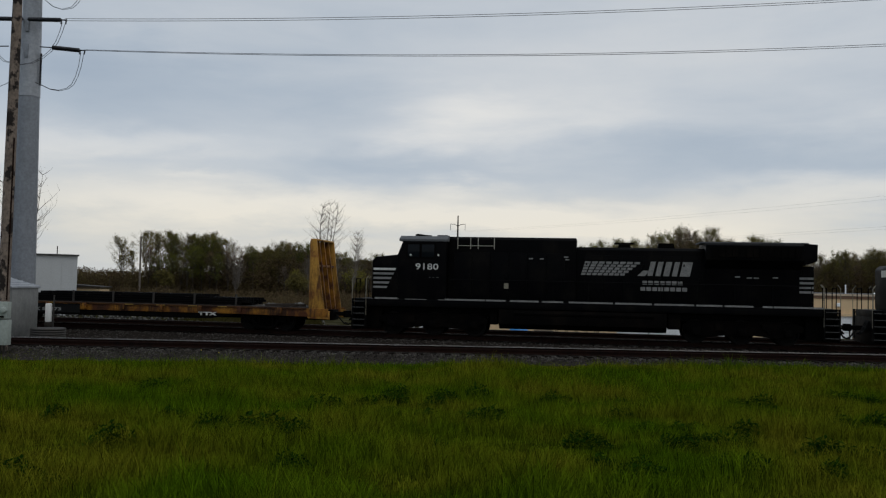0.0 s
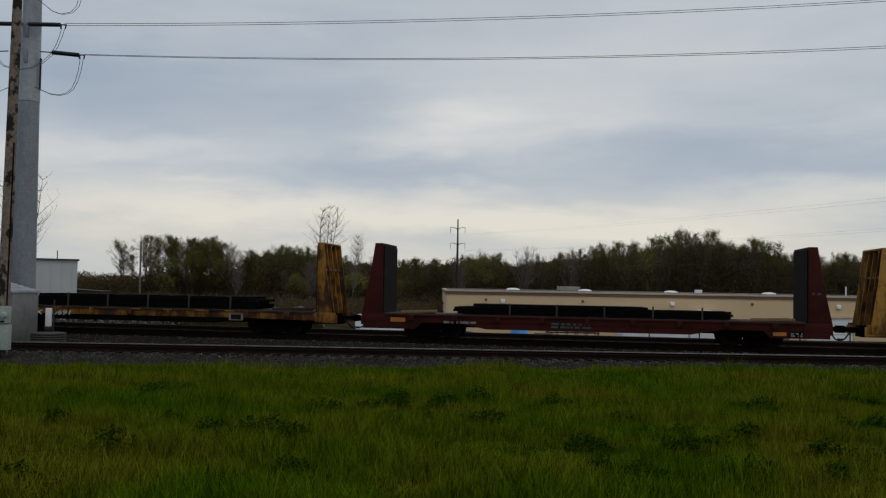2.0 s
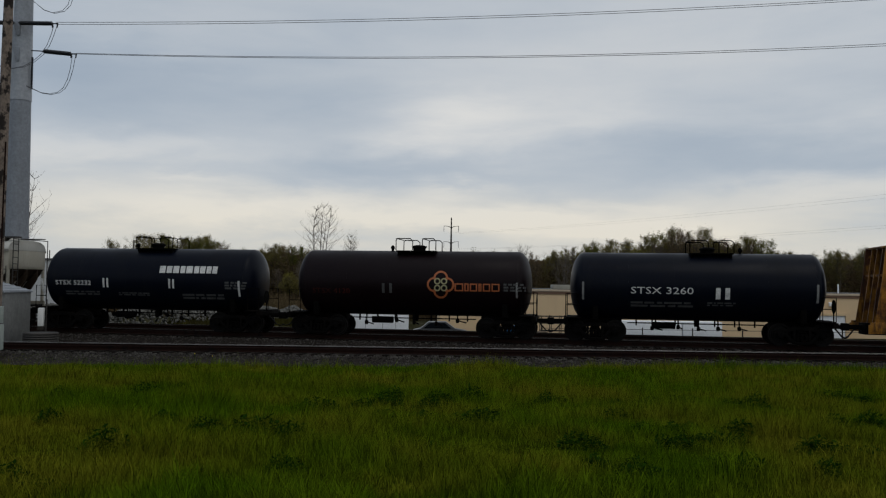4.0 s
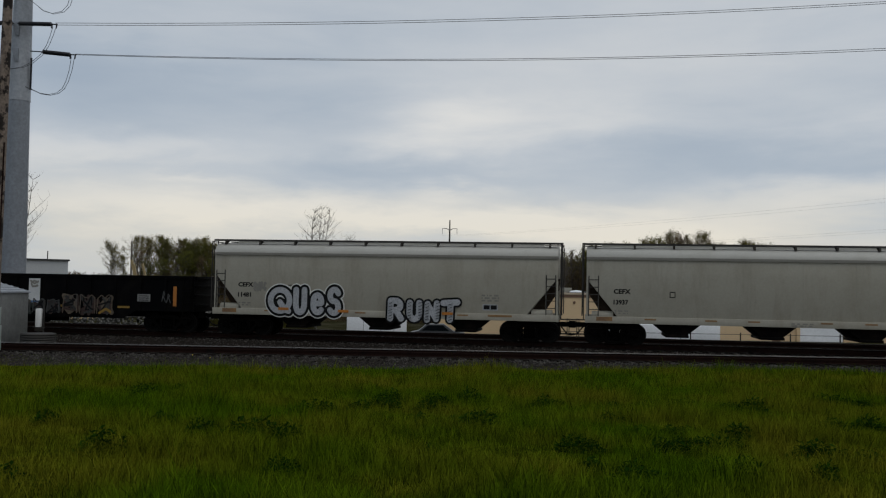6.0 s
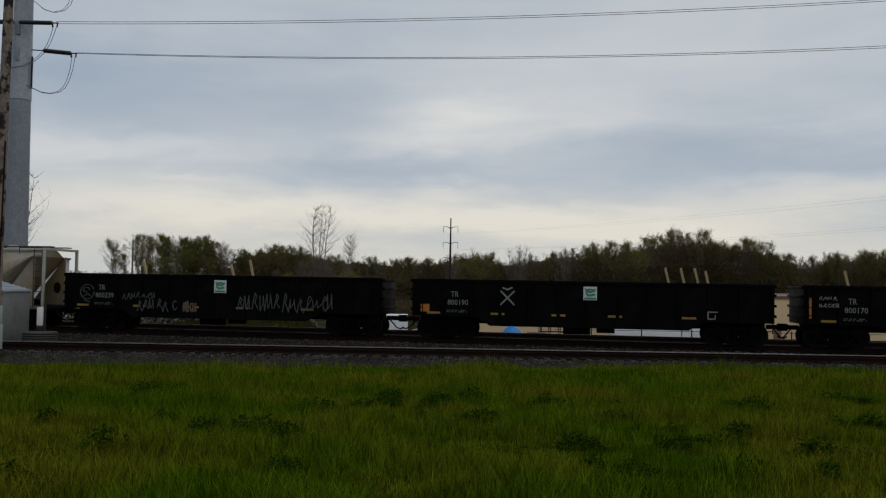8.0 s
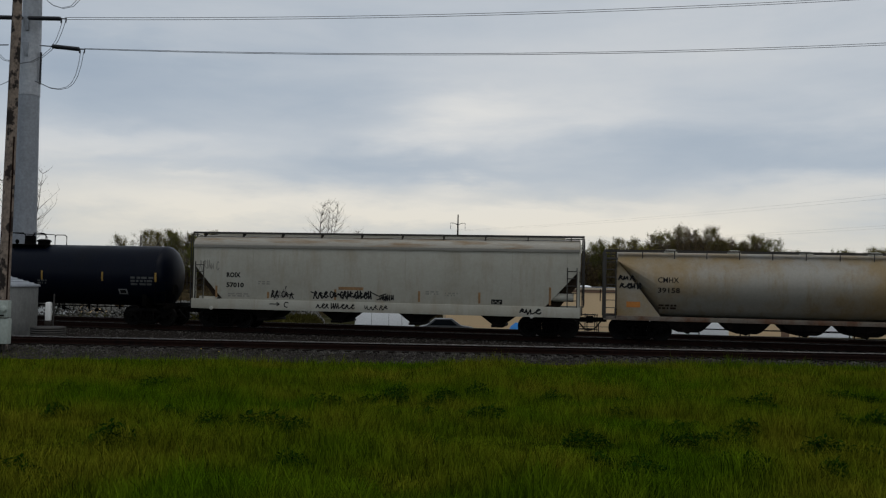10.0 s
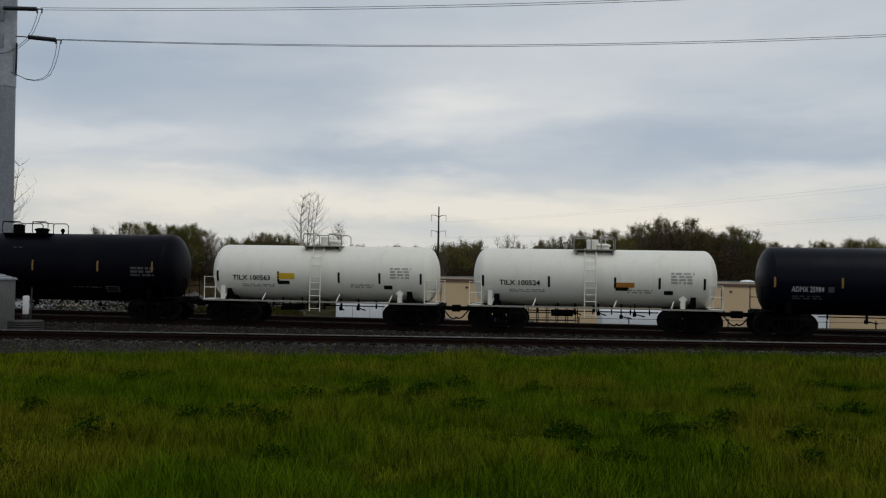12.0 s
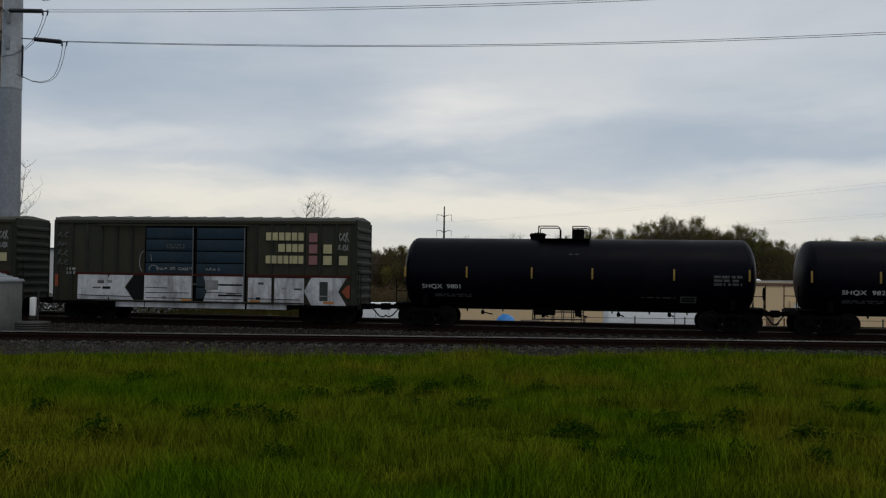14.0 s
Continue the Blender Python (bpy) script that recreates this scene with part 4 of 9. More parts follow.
    for x, z in ((-2.6, 3.62), (-2.1, 3.62), (-1.0, 3.72), (-0.95, 3.6)):
        painted(x, x + 0.18, z, z + 0.05, "dimwhite", hood, flat_side(-1.09), "small_notice")
    for x, z in ((6.5, 2.96), (7.0, 2.92), (7.3, 2.92), (8.1, 2.95)):
        painted(x, x + 0.22, z, z + 0.06, "dimwhite", rad, flat_side(-0.956), "small_notice")
    painted(-3.72, -3.52, 2.25, 2.5, "handrail", hood, flat_side(-1.075), "notice_plate", "yellowed notice plate")
    # reflective stripe along the sill
    for x0, x1 in ((-9.7, -8.55), (-8.25, -7.25), (-6.7, -4.55), (-4.5, -3.6), (-3.4, -2.1), (-1.95, -1.0), (-0.75, 1.2), (1.3, 2.9), (3.0, 4.7), (4.8, 5.9), (6.0, 7.2), (7.6, 8.0), (8.05, 10.1)):
        painted(x0, x1, 1.66, 1.735, "dimwhite", car, flat_side(-1.505), "sill_stripe", "worn white sill stripe", 0.012)
    # steps, rails and pilots at both ends
    for q in (-1, 1):
        for sy in (-1, 1):
            s = Shape()
            xe = q * 10.45
            for k in range(5):
                s.box(xe - 0.3, xe + 0.3, sy * 1.42 - 0.14, sy * 1.42 + 0.14, 0.36 + 0.28 * k, 0.41 + 0.28 * k)
            for e in (-0.31, 0.31):
                s.box(xe + e - 0.02, xe + e + 0.02, sy * 1.42 - 0.15, sy * 1.42 + 0.15, 0.34, 1.66)
            st = part("step_ladder", s, "black", car)
            s = Shape()
            for k in range(5):
                s.box(xe - 0.28, xe + 0.28, sy * 1.57 - 0.01, sy * 1.57 + 0.01, 0.40 + 0.28 * k, 0.425 + 0.28 * k)
            part("step_edge", s, "dimmer", st, "pale step edges")
            s = Shape()
            for e in (-0.33, 0.33):
                s.tube([(xe + e, sy * 1.52, 0.9), (xe + e, sy * 1.52, 2.55), (xe + e - q * 0.12, sy * 1.5, 2.72)], 0.022, 6)
            part("grab_rail", s, "handrail", st, "pale worn grab rails")
        s = Shape()
        s.prism([(-1.5, 0.22), (-1.5, 1.36), (1.5, 1.36), (1.5, 0.22), (0.4, 0.18), (-0.4, 0.18)], "x", q * 10.72 - 0.04, q * 10.72 + 0.04)
        s.box(q * 10.4 - 0.35, q * 10.4 + 0.35, -1.2, 1.2, 1.25, 1.66)
        part("pilot_plate", s, "black", car, bevel=0.015)
        s = Shape()
        for y in (-1.2, -0.5, 0.5, 1.2):
            s.tube([(q * 10.68, y, 1.66), (q * 10.68, y, 2.6)], 0.022, 5)
        s.tube([(q * 10.68, -1.2, 2.58), (q * 10.68, -0.5, 2.58)], 0.022, 5)
        s.tube([(q * 10.68, 0.5, 2.58), (q * 10.68, 1.2, 2.58)], 0.022, 5)
        part("end_railing", s, "underframe", car)
        s = Shape()
        for e in range(4):
            s.tube([(q * 10.76, -0.9 + 0.16 * e, 1.2), (q * 10.95, -0.9 + 0.16 * e, 0.75), (q * 11.1, -0.8 + 0.16 * e, 0.6)], 0.03, 5)
        part("brake_hoses", s, "stencil", car)
    s = Shape()
    pts = [(-6.2, -1.46, 2.62)] + [(-6.2 + 1.58 * k, -1.46, 2.62) for k in range(1, 11)]
    s.tube([pts[0], pts[-1]], 0.02, 5)
    for p in pts:
        s.tube([(p[0], -1.46, 1.66), p], 0.018, 5)
    part("side_railing", s, "black", car)
    return car


# ---- bulkhead flat car ----
def build_flat_car(label, main, pale, marks, seed, inner):
    car = start_car("bulkhead_flat_car", label, 22.0, 7.15, "flat car", "flat cars of the train")
    s = Shape()
    side = [(-10.35, 1.12), (10.35, 1.12), (10.35, 0.72), (5.6, 0.78), (-5.6, 0.78), (-10.35, 0.72)]
    for y in (-1.5, 1.42):
        s.prism(side, "y", y, y + 0.08)
    part("side_sill", s, main, car, bevel=0.01)
    for y in (-1.56, 1.42):
        s = Shape()
        s.box(-9.3, 9.3, y, y + 0.14, 1.065, 1.14)
        part("sill_flange", s, main if marks == "red" else "rustflange", car, "rust-eaten top flange", bevel=0.01)
    s = Shape()
    for y in (-1.48, 1.42):
        s.prism([(-6.0, 0.80), (6.0, 0.80), (5.6, 0.72), (4.5, 0.52), (-4.5, 0.52), (-5.6, 0.72)], "y", y, y + 0.06)
    part("fishbelly_web", s, "underframe" if marks != "red" else main, car, "dark lower web")
    s = Shape()
    s.box(-10.3, 10.3, -0.5, 0.5, 0.55, 1.06)
    for q in (-1, 1):
        s.box(q * 7.15 - 0.35, q * 7.15 + 0.35, -1.4, 1.4, 0.82, 1.06)
    part("centre_sill", s, "underframe", car, bevel=0.02)
    rng = random.Random(seed)
    if "deck_board" not in GEAR:
        s = Shape()
        s.box(-0.115, 0.115, -1.44, 1.44, 1.07, 1.165)
        GEAR["deck_board"] = s.mesh("deck_board", MAT["deckwood"], 0.008)
    for k in range(76):
        part("deck_board", GEAR["deck_board"], None, car, at=pose(-9.28 + 0.2465 * k, rng.uniform(-0.02, 0.02), rng.uniform(-0.004, 0.01)))
    for k in range(9):
        x = -8.0 + 2.0 * k
        s = Shape()
        s.box(x - 0.1, x + 0.1, -1.63, -1.5, 0.86, 1.12)
        part("stake_pocket", s, main, car, bevel=0.012)
    slim = 1.0 if marks == "red" else 0.76
    for q in (-1, 1):
        s = Shape()
        xa, xb, xc = 9.42 + 0.38 * slim, 9.42 + 0.60 * slim, 9.42 + 1.0 * slim
        for y in (-1.47, 1.39):
            s.prism([(q * 9.42, 1.0), (q * 9.42, 4.42), (q * xa, 4.42), (q * xb, 2.9), (q * xc, 1.0)], "y", y, y + 0.08)
            s.prism([(q * 9.34, 1.02), (q * 10.42, 1.02), (q * 10.42, 0.62), (q * 9.34, 0.66)], "y", y - 0.01, y + 0.09)
        s.box(min(q * 9.42, q * xa), max(q * 9.42, q * xa), -1.39, 1.39, 4.34, 4.42)
        bh = part("bulkhead", s, pale, car, bevel=0.015)
        for k in range(8):
            s = Shape()
            y = -1.37 + 0.3425 * k
            s.box(min(q * 9.36, q * 9.46), max(q * 9.36, q * 9.46), y, y + (0.338 if inner == "yellowpale" else 0.325), 1.17, 4.33 - rng.uniform(0, 0.03))
            part("bulkhead_plank", s, "bleachboard" if inner == "yellowpale" and q > 0 else inner, bh)
        s = Shape()
        for y in (-0.75, 0.0, 0.75):
            s.prism([(q * 9.46, 1.0), (q * 9.46, 4.34), (q * (9.42 + 0.28 * slim), 4.34), (q * (9.42 + 0.88 * slim), 1.0)], "y", y - 0.05, y + 0.05)
        for z in (1.9, 3.1):
            s.box(min(q * 9.5, q * 9.75), max(q * 9.5, q * 9.75), -1.39, 1.39, z, z + 0.1)
        part("bulkhead_brace", s, "shadowend" if marks == "red" else main, bh)
    if marks == "red":
        # deeper end plates over the trucks, with a reflector and a data panel
        for q in (-1, 1):
            s = Shape()
            s.prism([(q * 7.5, 0.78), (q * 7.85, 0.46), (q * 10.3, 0.46), (q * 10.3, 0.78)], "y", -1.485, -1.42)
            part("end_plate", s, main, car, bevel=0.01)
        painted(7.95, 8.5, 0.56, 0.72, "reflector", car, flat_side(-1.505), "reflector")
        painted(8.65, 9.2, 0.52, 0.76, "underframe", car, flat_side(-1.503), "data_panel_ground")
        bars(8.68, 9.17, 0.54, 0.74, 2, "dimwhite", car, flat_side(-1.508), seed, "data_panel")
    else:
        for x in (-6.2, -4.1, 0.1, 1.75, 3.4, 4.9):
            painted(x, x + 0.46, 1.082, 1.125, "reflectdim", car, flat_side(-1.563), "reflector")
        painted(-8.25, -7.4, 0.72, 1.0, "underframe", car, flat_side(-1.505), "data_panel_ground")
        bars(-8.2, -7.45, 0.74, 0.98, 2, "dimmer", car, flat_side(-1.512), seed, "data_panel")
    for x0, x1, y, tilt in ((-8.6, -6.9, -1.1, 0.06), (-8.3, -7.0, -0.9, -0.03), (7.1, 8.7, -1.15, 0.03), (7.4, 9.0, -0.8, 0.0)):
        s = Shape()
        s.prism([(x0, 1.175), (x1, 1.175 + tilt if tilt > 0 else 1.175), (x1, 1.30 + tilt), (x0, 1.29)], "y", y, y + 0.2)
        part("dunnage_timber", s, "deckwood" if marks != "red" else "bleachboard", car, "loose dunnage timber on the deck", bevel=0.01)
    if marks == "dark":
        painted(-5.5, -2.3, 0.62, 1.05, "stencil", car, flat_side(-1.506), "black_panel")
        lettering("TTX 80473", -5.25, -3.3, 0.70, 0.86, "dimwhite", car, flat_side(-1.512), 0.03)
        lettering("TTX", 3.9, 4.85, 0.67, 0.83, "whitepaint", car, flat_side(-1.507), 0.05)
    elif marks == "light":
        lettering("TTPX  80691", -6.0, -3.2, 0.72, 0.95, "whitepaint", car, flat_side(-1.507), 0.02, lean=0.06)
        painted(5.1, 5.8, 0.66, 0.98, "dimwhite", car, flat_side(-1.507), "data_plate")
        painted(5.2, 5.7, 0.70, 0.94, "stencil", car, flat_side(-1.512), "data_plate_panel")
    else:
        bars(-6.5, -5.0, 0.76, 0.92, 1, "dimwhite", car, flat_side(-1.507), 9)
        bars(-1.6, 0.2, 0.66, 0.94, 2, "dimmer", car, flat_side(-1.507), 12)
        painted(-9.0, -8.3, 0.78, 0.98, "reflector", car, flat_side(-1.507), "reflector")
        bars(9.55, 9.95, 2.35, 2.5, 1, "dimmer", car, flat_side(-1.475), 5)
    return car


def build_load(label, layers, last_stake, seed):
    rng = random.Random(seed)
    load = thing("steel_bar_stack", label, "steel bars", "loads of the flat cars")
    z = 1.185
    for k, (x0, x1, rows) in enumerate(layers):
        s = Shape()
        for x in np.linspace(x0 + 0.5, x1 - 0.5, 5):
            s.box(x - 0.06, x + 0.06, -1.25, 1.25, z, z + 0.02)
        part("timber_bearer", s, "deckwood", load)
        z += 0.016
        for r in range(rows):
            y = -1.2
            while y < 1.1:
                w = rng.uniform(0.15, 0.19)
                s = Shape()
                a0, a1, low = x0 + rng.uniform(-0.45, 0.2), x1 + rng.uniform(-0.2, 0.45), rng.uniform(0, 0.012)
                s.prism([(y, z), (y + w - 0.02, z), (y + w - 0.02, z + 0.03), (y + w * 0.62, z + 0.04), (y + w * 0.62, z + 0.116 - low * 0.5), (y + w * 0.2, z + 0.116 - low * 0.5), (y + w * 0.2, z + 0.04), (y, z + 0.03)], "x", a0, a1)
                part("steel_bar", s, "steelbar", load)
                y += w
            z += 0.11
    for x in [last_stake - 2.12 * k for k in range(5)]:
        s = Shape()
        s.box(x - 0.035, x + 0.035, -1.42, -1.34, 1.17, z + 0.06)
        part("stake", s, "strap", load)
    return load


# ---- tank cars ----
def build_tank_car(label, length, x_half, radius, zc, paint, truck_x, rail, platform, marks):
    car = start_car("tank_car", label, length, truck_x, "tank car", "tank cars of the train")
    head = 0.62
    prof = [(-x_half + head * (1 - math.cos(math.pi / 2 * k / 8)), radius * math.sin(math.pi / 2 * k / 8) if k else 0.02) for k in range(9)]
    prof = prof + [(-a, r) for a, r in reversed(prof)]
    s = Shape()
    s.lathe(prof, "x", (0, 0, zc), 56)
    tank = part("tank_shell", s, paint, car)
    side = round_side(radius, zc)
    # welded seams as low ribs
    for x in np.linspace(-x_half + head, x_half - head, 6):
        s = Shape()
        s.lathe([(-0.012, radius), (-0.012, radius + 0.004), (0.012, radius + 0.004), (0.012, radius)], "x", (float(x), 0, zc), 56)
        part("weld_seam", s, paint, tank)
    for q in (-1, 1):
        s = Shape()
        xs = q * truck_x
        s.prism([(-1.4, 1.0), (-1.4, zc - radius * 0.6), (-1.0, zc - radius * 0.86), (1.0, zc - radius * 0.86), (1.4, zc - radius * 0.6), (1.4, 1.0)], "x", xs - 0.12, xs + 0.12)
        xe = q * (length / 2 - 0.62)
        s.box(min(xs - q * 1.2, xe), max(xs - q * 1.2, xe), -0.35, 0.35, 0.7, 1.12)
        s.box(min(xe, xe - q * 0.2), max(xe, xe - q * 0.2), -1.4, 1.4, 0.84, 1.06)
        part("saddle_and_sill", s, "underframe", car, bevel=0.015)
    # running boards and corner railings at the ends
    for q in (-1, 1):
        xe = q * (length / 2 - 0.72)
        s = Shape()
        s.box(min(xe, q * (x_half - 0.5)), max(xe, q * (x_half - 0.5)), -1.45, 1.45, 1.06, 1.11)
        eb = part("end_platform", s, "underframe" if rail == "dark" else paint, car)
        for y in (-1.4, 1.4):
            s = Shape()
            s.tube([(xe, y, 1.1), (xe, y, 2.15), (xe - q * 0.55, y, 2.15), (xe - q * 0.55, y, 1.1)], 0.025, 6)
            s.tube([(xe, y, 1.65), (xe - q * 0.55, y, 1.65)], 0.02, 5)
            part("end_railing", s, "underframe" if rail == "dark" else "whitetank", eb)
    s = Shape()
    s.lathe([(-0.02, 0.26), (-0.02, 0.3), (0.02, 0.3), (0.02, 0.26)], "x", (length / 2 - 0.62, -0.6, 1.75), 16)
    s.tube([(length / 2 - 0.62, -0.6, 1.1), (length / 2 - 0.62, -0.6, 1.75)], 0.03, 6)
    part("brake_wheel", s, "underframe" if rail == "dark" else "rail_lite", car)
    if rail == "light":
        s = Shape()
        s.box(-length / 2 + 0.7, length / 2 - 0.7, -1.5, -1.38, 1.02, 1.09)
        s.box(-length / 2 + 0.7, length / 2 - 0.7, 1.38, 1.5, 1.02, 1.09)
        sill = part("side_sill", s, "rail_lite", car, "white painted side sill")
        for x in (-4.6, -2.7, 0.9, 3.4):
            s = Shape()
            s.tube([(x, -1.44, 1.1), (x + 0.12, -1.30, 1.42)], 0.03, 5)
            part("sill_bracket", s, "whitetank", sill)
        s = Shape()
        s.box(-4.75, -4.55, -1.46, -1.34, 1.1, 1.75)
        part("ladder_post", s, "whitetank", sill)
        lad = ladder(car, -0.15, -radius - 0.12, 0.62, zc + 0.1, 0.5, 0.3, "whitetank")
        s = Shape()
        for e in (-0.25, 0.25):
            s.tube([(-0.15 + e, -radius - 0.12, zc + 0.1), (-0.15 + e, -radius * 0.8, zc + radius * 0.72), (-0.15 + e, -0.7, zc + radius + 0.02)], 0.024, 5)
        for k in range(4):
            a = 0.25 + 0.28 * k
            s.tube([(-0.4, -math.cos(a) * (radius + 0.1), zc + math.sin(a) * (radius + 0.1)), (0.1, -math.cos(a) * (radius + 0.1), zc + math.sin(a) * (radius + 0.1))], 0.018, 5)
        part("curved_ladder", s, "whitetank", lad)
    # top platform, manway and fittings
    px0, px1 = platform
    zt = zc + radius
    s = Shape()
    s.box(px0, px1, -0.95, 0.95, zt - 0.06, zt - 0.01)
    for x in (px0 + 0.1, px1 - 0.1):
        s.prism([(-0.95, zt - 0.05), (0.95, zt - 0.05), (0.75, zt - 0.32), (-0.75, zt - 0.32)], "x", x - 0.03, x + 0.03)
    metal = "underframe" if rail == "dark" else "rail_lite"
    plat = part("top_platform", s, metal, car)
    s = Shape()
    for x0, x1 in ((px0, px0 + (px1 - px0) * 0.42), (px0 + (px1 - px0) * 0.66, px1)):
        for y in (-0.92, 0.92):
            s.tube([(x0, y, zt), (x0, y, zt + 0.48), (x0 + 0.06, y, zt + 0.55), (x1 - 0.12, y, zt + 0.55), (x1, y, zt + 0.45), (x1, y, zt)], 0.026, 6)
        s.tube([(x0, -0.92, zt + 0.55), (x0, 0.92, zt + 0.55)], 0.022, 5)
    part("guard_rail", s, metal, plat)
    mid = (px0 + px1) / 2
    s = Shape()
    s.lathe([(-0.1, 0.3), (0.12, 0.3), (0.16, 0.36), (0.22, 0.36), (0.28, 0.2)], "z", (mid + marks.get("manway", -0.1), 0, zt), 18)
    part("manway", s, metal if rail == "dark" else "whitetank", plat)
    if marks.get("bonnet") is not None:
        s = Shape()
        s.lathe([(-0.05, 0.27), (0.42, 0.27), (0.46, 0.22), (0.46, 0.05)], "z", (marks["bonnet"], 0, zt), 16)
        part("valve_bonnet", s, metal if rail == "dark" else "whitetank", plat)
    s = Shape()
    s.lathe([(-0.05, 0.06), (0.06, 0.06), (0.12, 0.1), (0.2, 0.09), (0.26, 0.04)], "z", (marks.get("valve", px1 + 0.3), 0, zt), 10)
    part("safety_valve", s, metal, tank)
    s = Shape()
    s.tube([(0.1, 0, zc - radius + 0.1), (0.1, 0, zc - radius - 0.28)], 0.14, 10, 0.1)
    s.tube([(0.1, -0.5, zc - radius - 0.15), (0.1, 0.5, zc - radius - 0.15)], 0.04, 6)
    part("bottom_outlet", s, "underframe", tank)
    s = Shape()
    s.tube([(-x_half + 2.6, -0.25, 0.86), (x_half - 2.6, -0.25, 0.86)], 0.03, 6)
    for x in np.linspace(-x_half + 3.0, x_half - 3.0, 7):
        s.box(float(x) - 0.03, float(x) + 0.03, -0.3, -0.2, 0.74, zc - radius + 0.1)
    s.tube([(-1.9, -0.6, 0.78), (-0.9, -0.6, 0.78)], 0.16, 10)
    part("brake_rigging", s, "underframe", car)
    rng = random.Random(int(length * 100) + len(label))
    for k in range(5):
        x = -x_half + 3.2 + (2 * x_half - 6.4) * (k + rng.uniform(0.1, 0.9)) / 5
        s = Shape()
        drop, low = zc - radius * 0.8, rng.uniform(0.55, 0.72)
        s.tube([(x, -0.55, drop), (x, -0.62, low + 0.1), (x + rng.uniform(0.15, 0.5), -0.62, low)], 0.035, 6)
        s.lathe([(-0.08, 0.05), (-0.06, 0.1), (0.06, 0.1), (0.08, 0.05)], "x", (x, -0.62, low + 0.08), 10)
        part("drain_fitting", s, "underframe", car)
    return car, tank, side


def build_hopper(label, length, xe, top, sill, bays, paint, truck_x, slope, bay_half, gate_half):
    """Covered hopper with flat sides; sill = (bottom, top); slope = (x and z where the end slope starts, x where it ends)."""
    car = start_car("covered_hopper_car", label, length, truck_x, "hopper car", "covered hopper cars of the train")
    eave = top - 0.66
    xs, zs, xb = slope
    s = Shape()
    s.prism([(-xb, sill[1] - 0.1), (xb, sill[1] - 0.1), (xs, zs), (xe, zs + 0.15), (xe, eave), (-xe, eave), (-xe, zs + 0.15), (-xs, zs)], "y", -1.55, 1.55)
    body = part("body", s, paint, car, bevel=0.025)
    s = Shape()
    sec = [(-1.58, eave), (-1.56, eave + 0.14), (-1.42, eave + 0.34), (-1.1, eave + 0.47), (-0.5, eave + 0.54), (0.5, eave + 0.54), (1.1, eave + 0.47), (1.42, eave + 0.34), (1.56, eave + 0.14), (1.58, eave)]
    s.prism(sec, "x", -xe, xe)
    roof = part("roof", s, "hopperroof" if paint == "hopper" else "rustroof", car, "light grey curved roof", bevel=0.01)
    # eave ribs in darker grey, so the colour draws the eave's shadow line
    for y in (-1.61, 1.55):
        s = Shape()
        s.box(-xe, xe, y, y + 0.06, eave - 0.07, eave + 0.05)
        part("eave_rib", s, "hopperband", body)
    n = 8
    for k in range(n):
        x = -xe + 0.55 + (2 * xe - 1.1) * k / (n - 1)
        s = Shape()
        s.box(x - 0.008, x + 0.008, -1.558, -1.54, sill[1], eave - 0.08)
        part("panel_seam", s, "seamgrey", body)
    s = Shape()
    for y in (-1.6, 1.5):
        s.box(-xe - 0.05, xe + 0.05, y, y + 0.1, sill[0], sill[1])
    part("side_sill", s, paint, car, bevel=0.015)
    # roof walkway on brackets
    s = Shape()
    s.box(-xe - 0.2, xe + 0.2, -1.22, -0.8, top - 0.05, top + 0.03)
    s.box(-xe - 0.2, xe + 0.2, 0.8, 1.22, top - 0.03, top + 0.01)
    wk = part("roof_walkway", s, "strap", roof, "galvanised roof walkway")
    for k in range(10):
        x = -xe + 0.4 + (2 * xe - 0.8) * k / 9
        s = Shape()
        wide = 0.04 if paint == "hopper" else 0.018
        s.prism([(-1.24, top - 0.03), (-0.82, top - 0.03), (-1.12, top - 0.2), (-1.3, top - 0.22)], "x", x - wide, x + wide)
        part("walkway_bracket", s, "rackdark", roof, "dark walkway bracket")
    s = Shape()
    s.box(-xe + 0.7, xe - 0.7, -0.42, 0.42, top - 0.14, top + 0.02)
    part("hatch_trough", s, "hopperroof" if paint == "hopper" else paint, roof, bevel=0.02)
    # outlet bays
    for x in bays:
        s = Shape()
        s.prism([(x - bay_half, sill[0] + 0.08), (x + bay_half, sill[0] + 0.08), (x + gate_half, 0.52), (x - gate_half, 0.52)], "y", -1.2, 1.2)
        # bays and gates are near-black, far darker than the body paint
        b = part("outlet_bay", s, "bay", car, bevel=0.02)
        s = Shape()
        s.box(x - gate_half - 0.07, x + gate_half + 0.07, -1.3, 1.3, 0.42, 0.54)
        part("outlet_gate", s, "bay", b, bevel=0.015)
    for q in (-1, 1):
        s = Shape()
        s.box(min(q * (truck_x - 1.1), q * (xe - 0.2)), max(q * (truck_x - 1.1), q * (xe - 0.2)), -0.35, 0.35, 0.75, sill[0] + 0.1)
        part("stub_sill", s, "underframe", car)
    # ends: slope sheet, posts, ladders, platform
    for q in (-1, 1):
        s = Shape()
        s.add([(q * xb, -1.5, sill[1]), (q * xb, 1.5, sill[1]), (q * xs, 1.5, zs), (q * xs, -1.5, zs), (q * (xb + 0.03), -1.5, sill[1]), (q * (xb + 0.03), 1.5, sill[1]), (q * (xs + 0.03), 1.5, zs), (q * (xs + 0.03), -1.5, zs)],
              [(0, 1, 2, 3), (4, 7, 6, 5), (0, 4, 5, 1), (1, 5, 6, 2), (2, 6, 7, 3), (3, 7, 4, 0)])
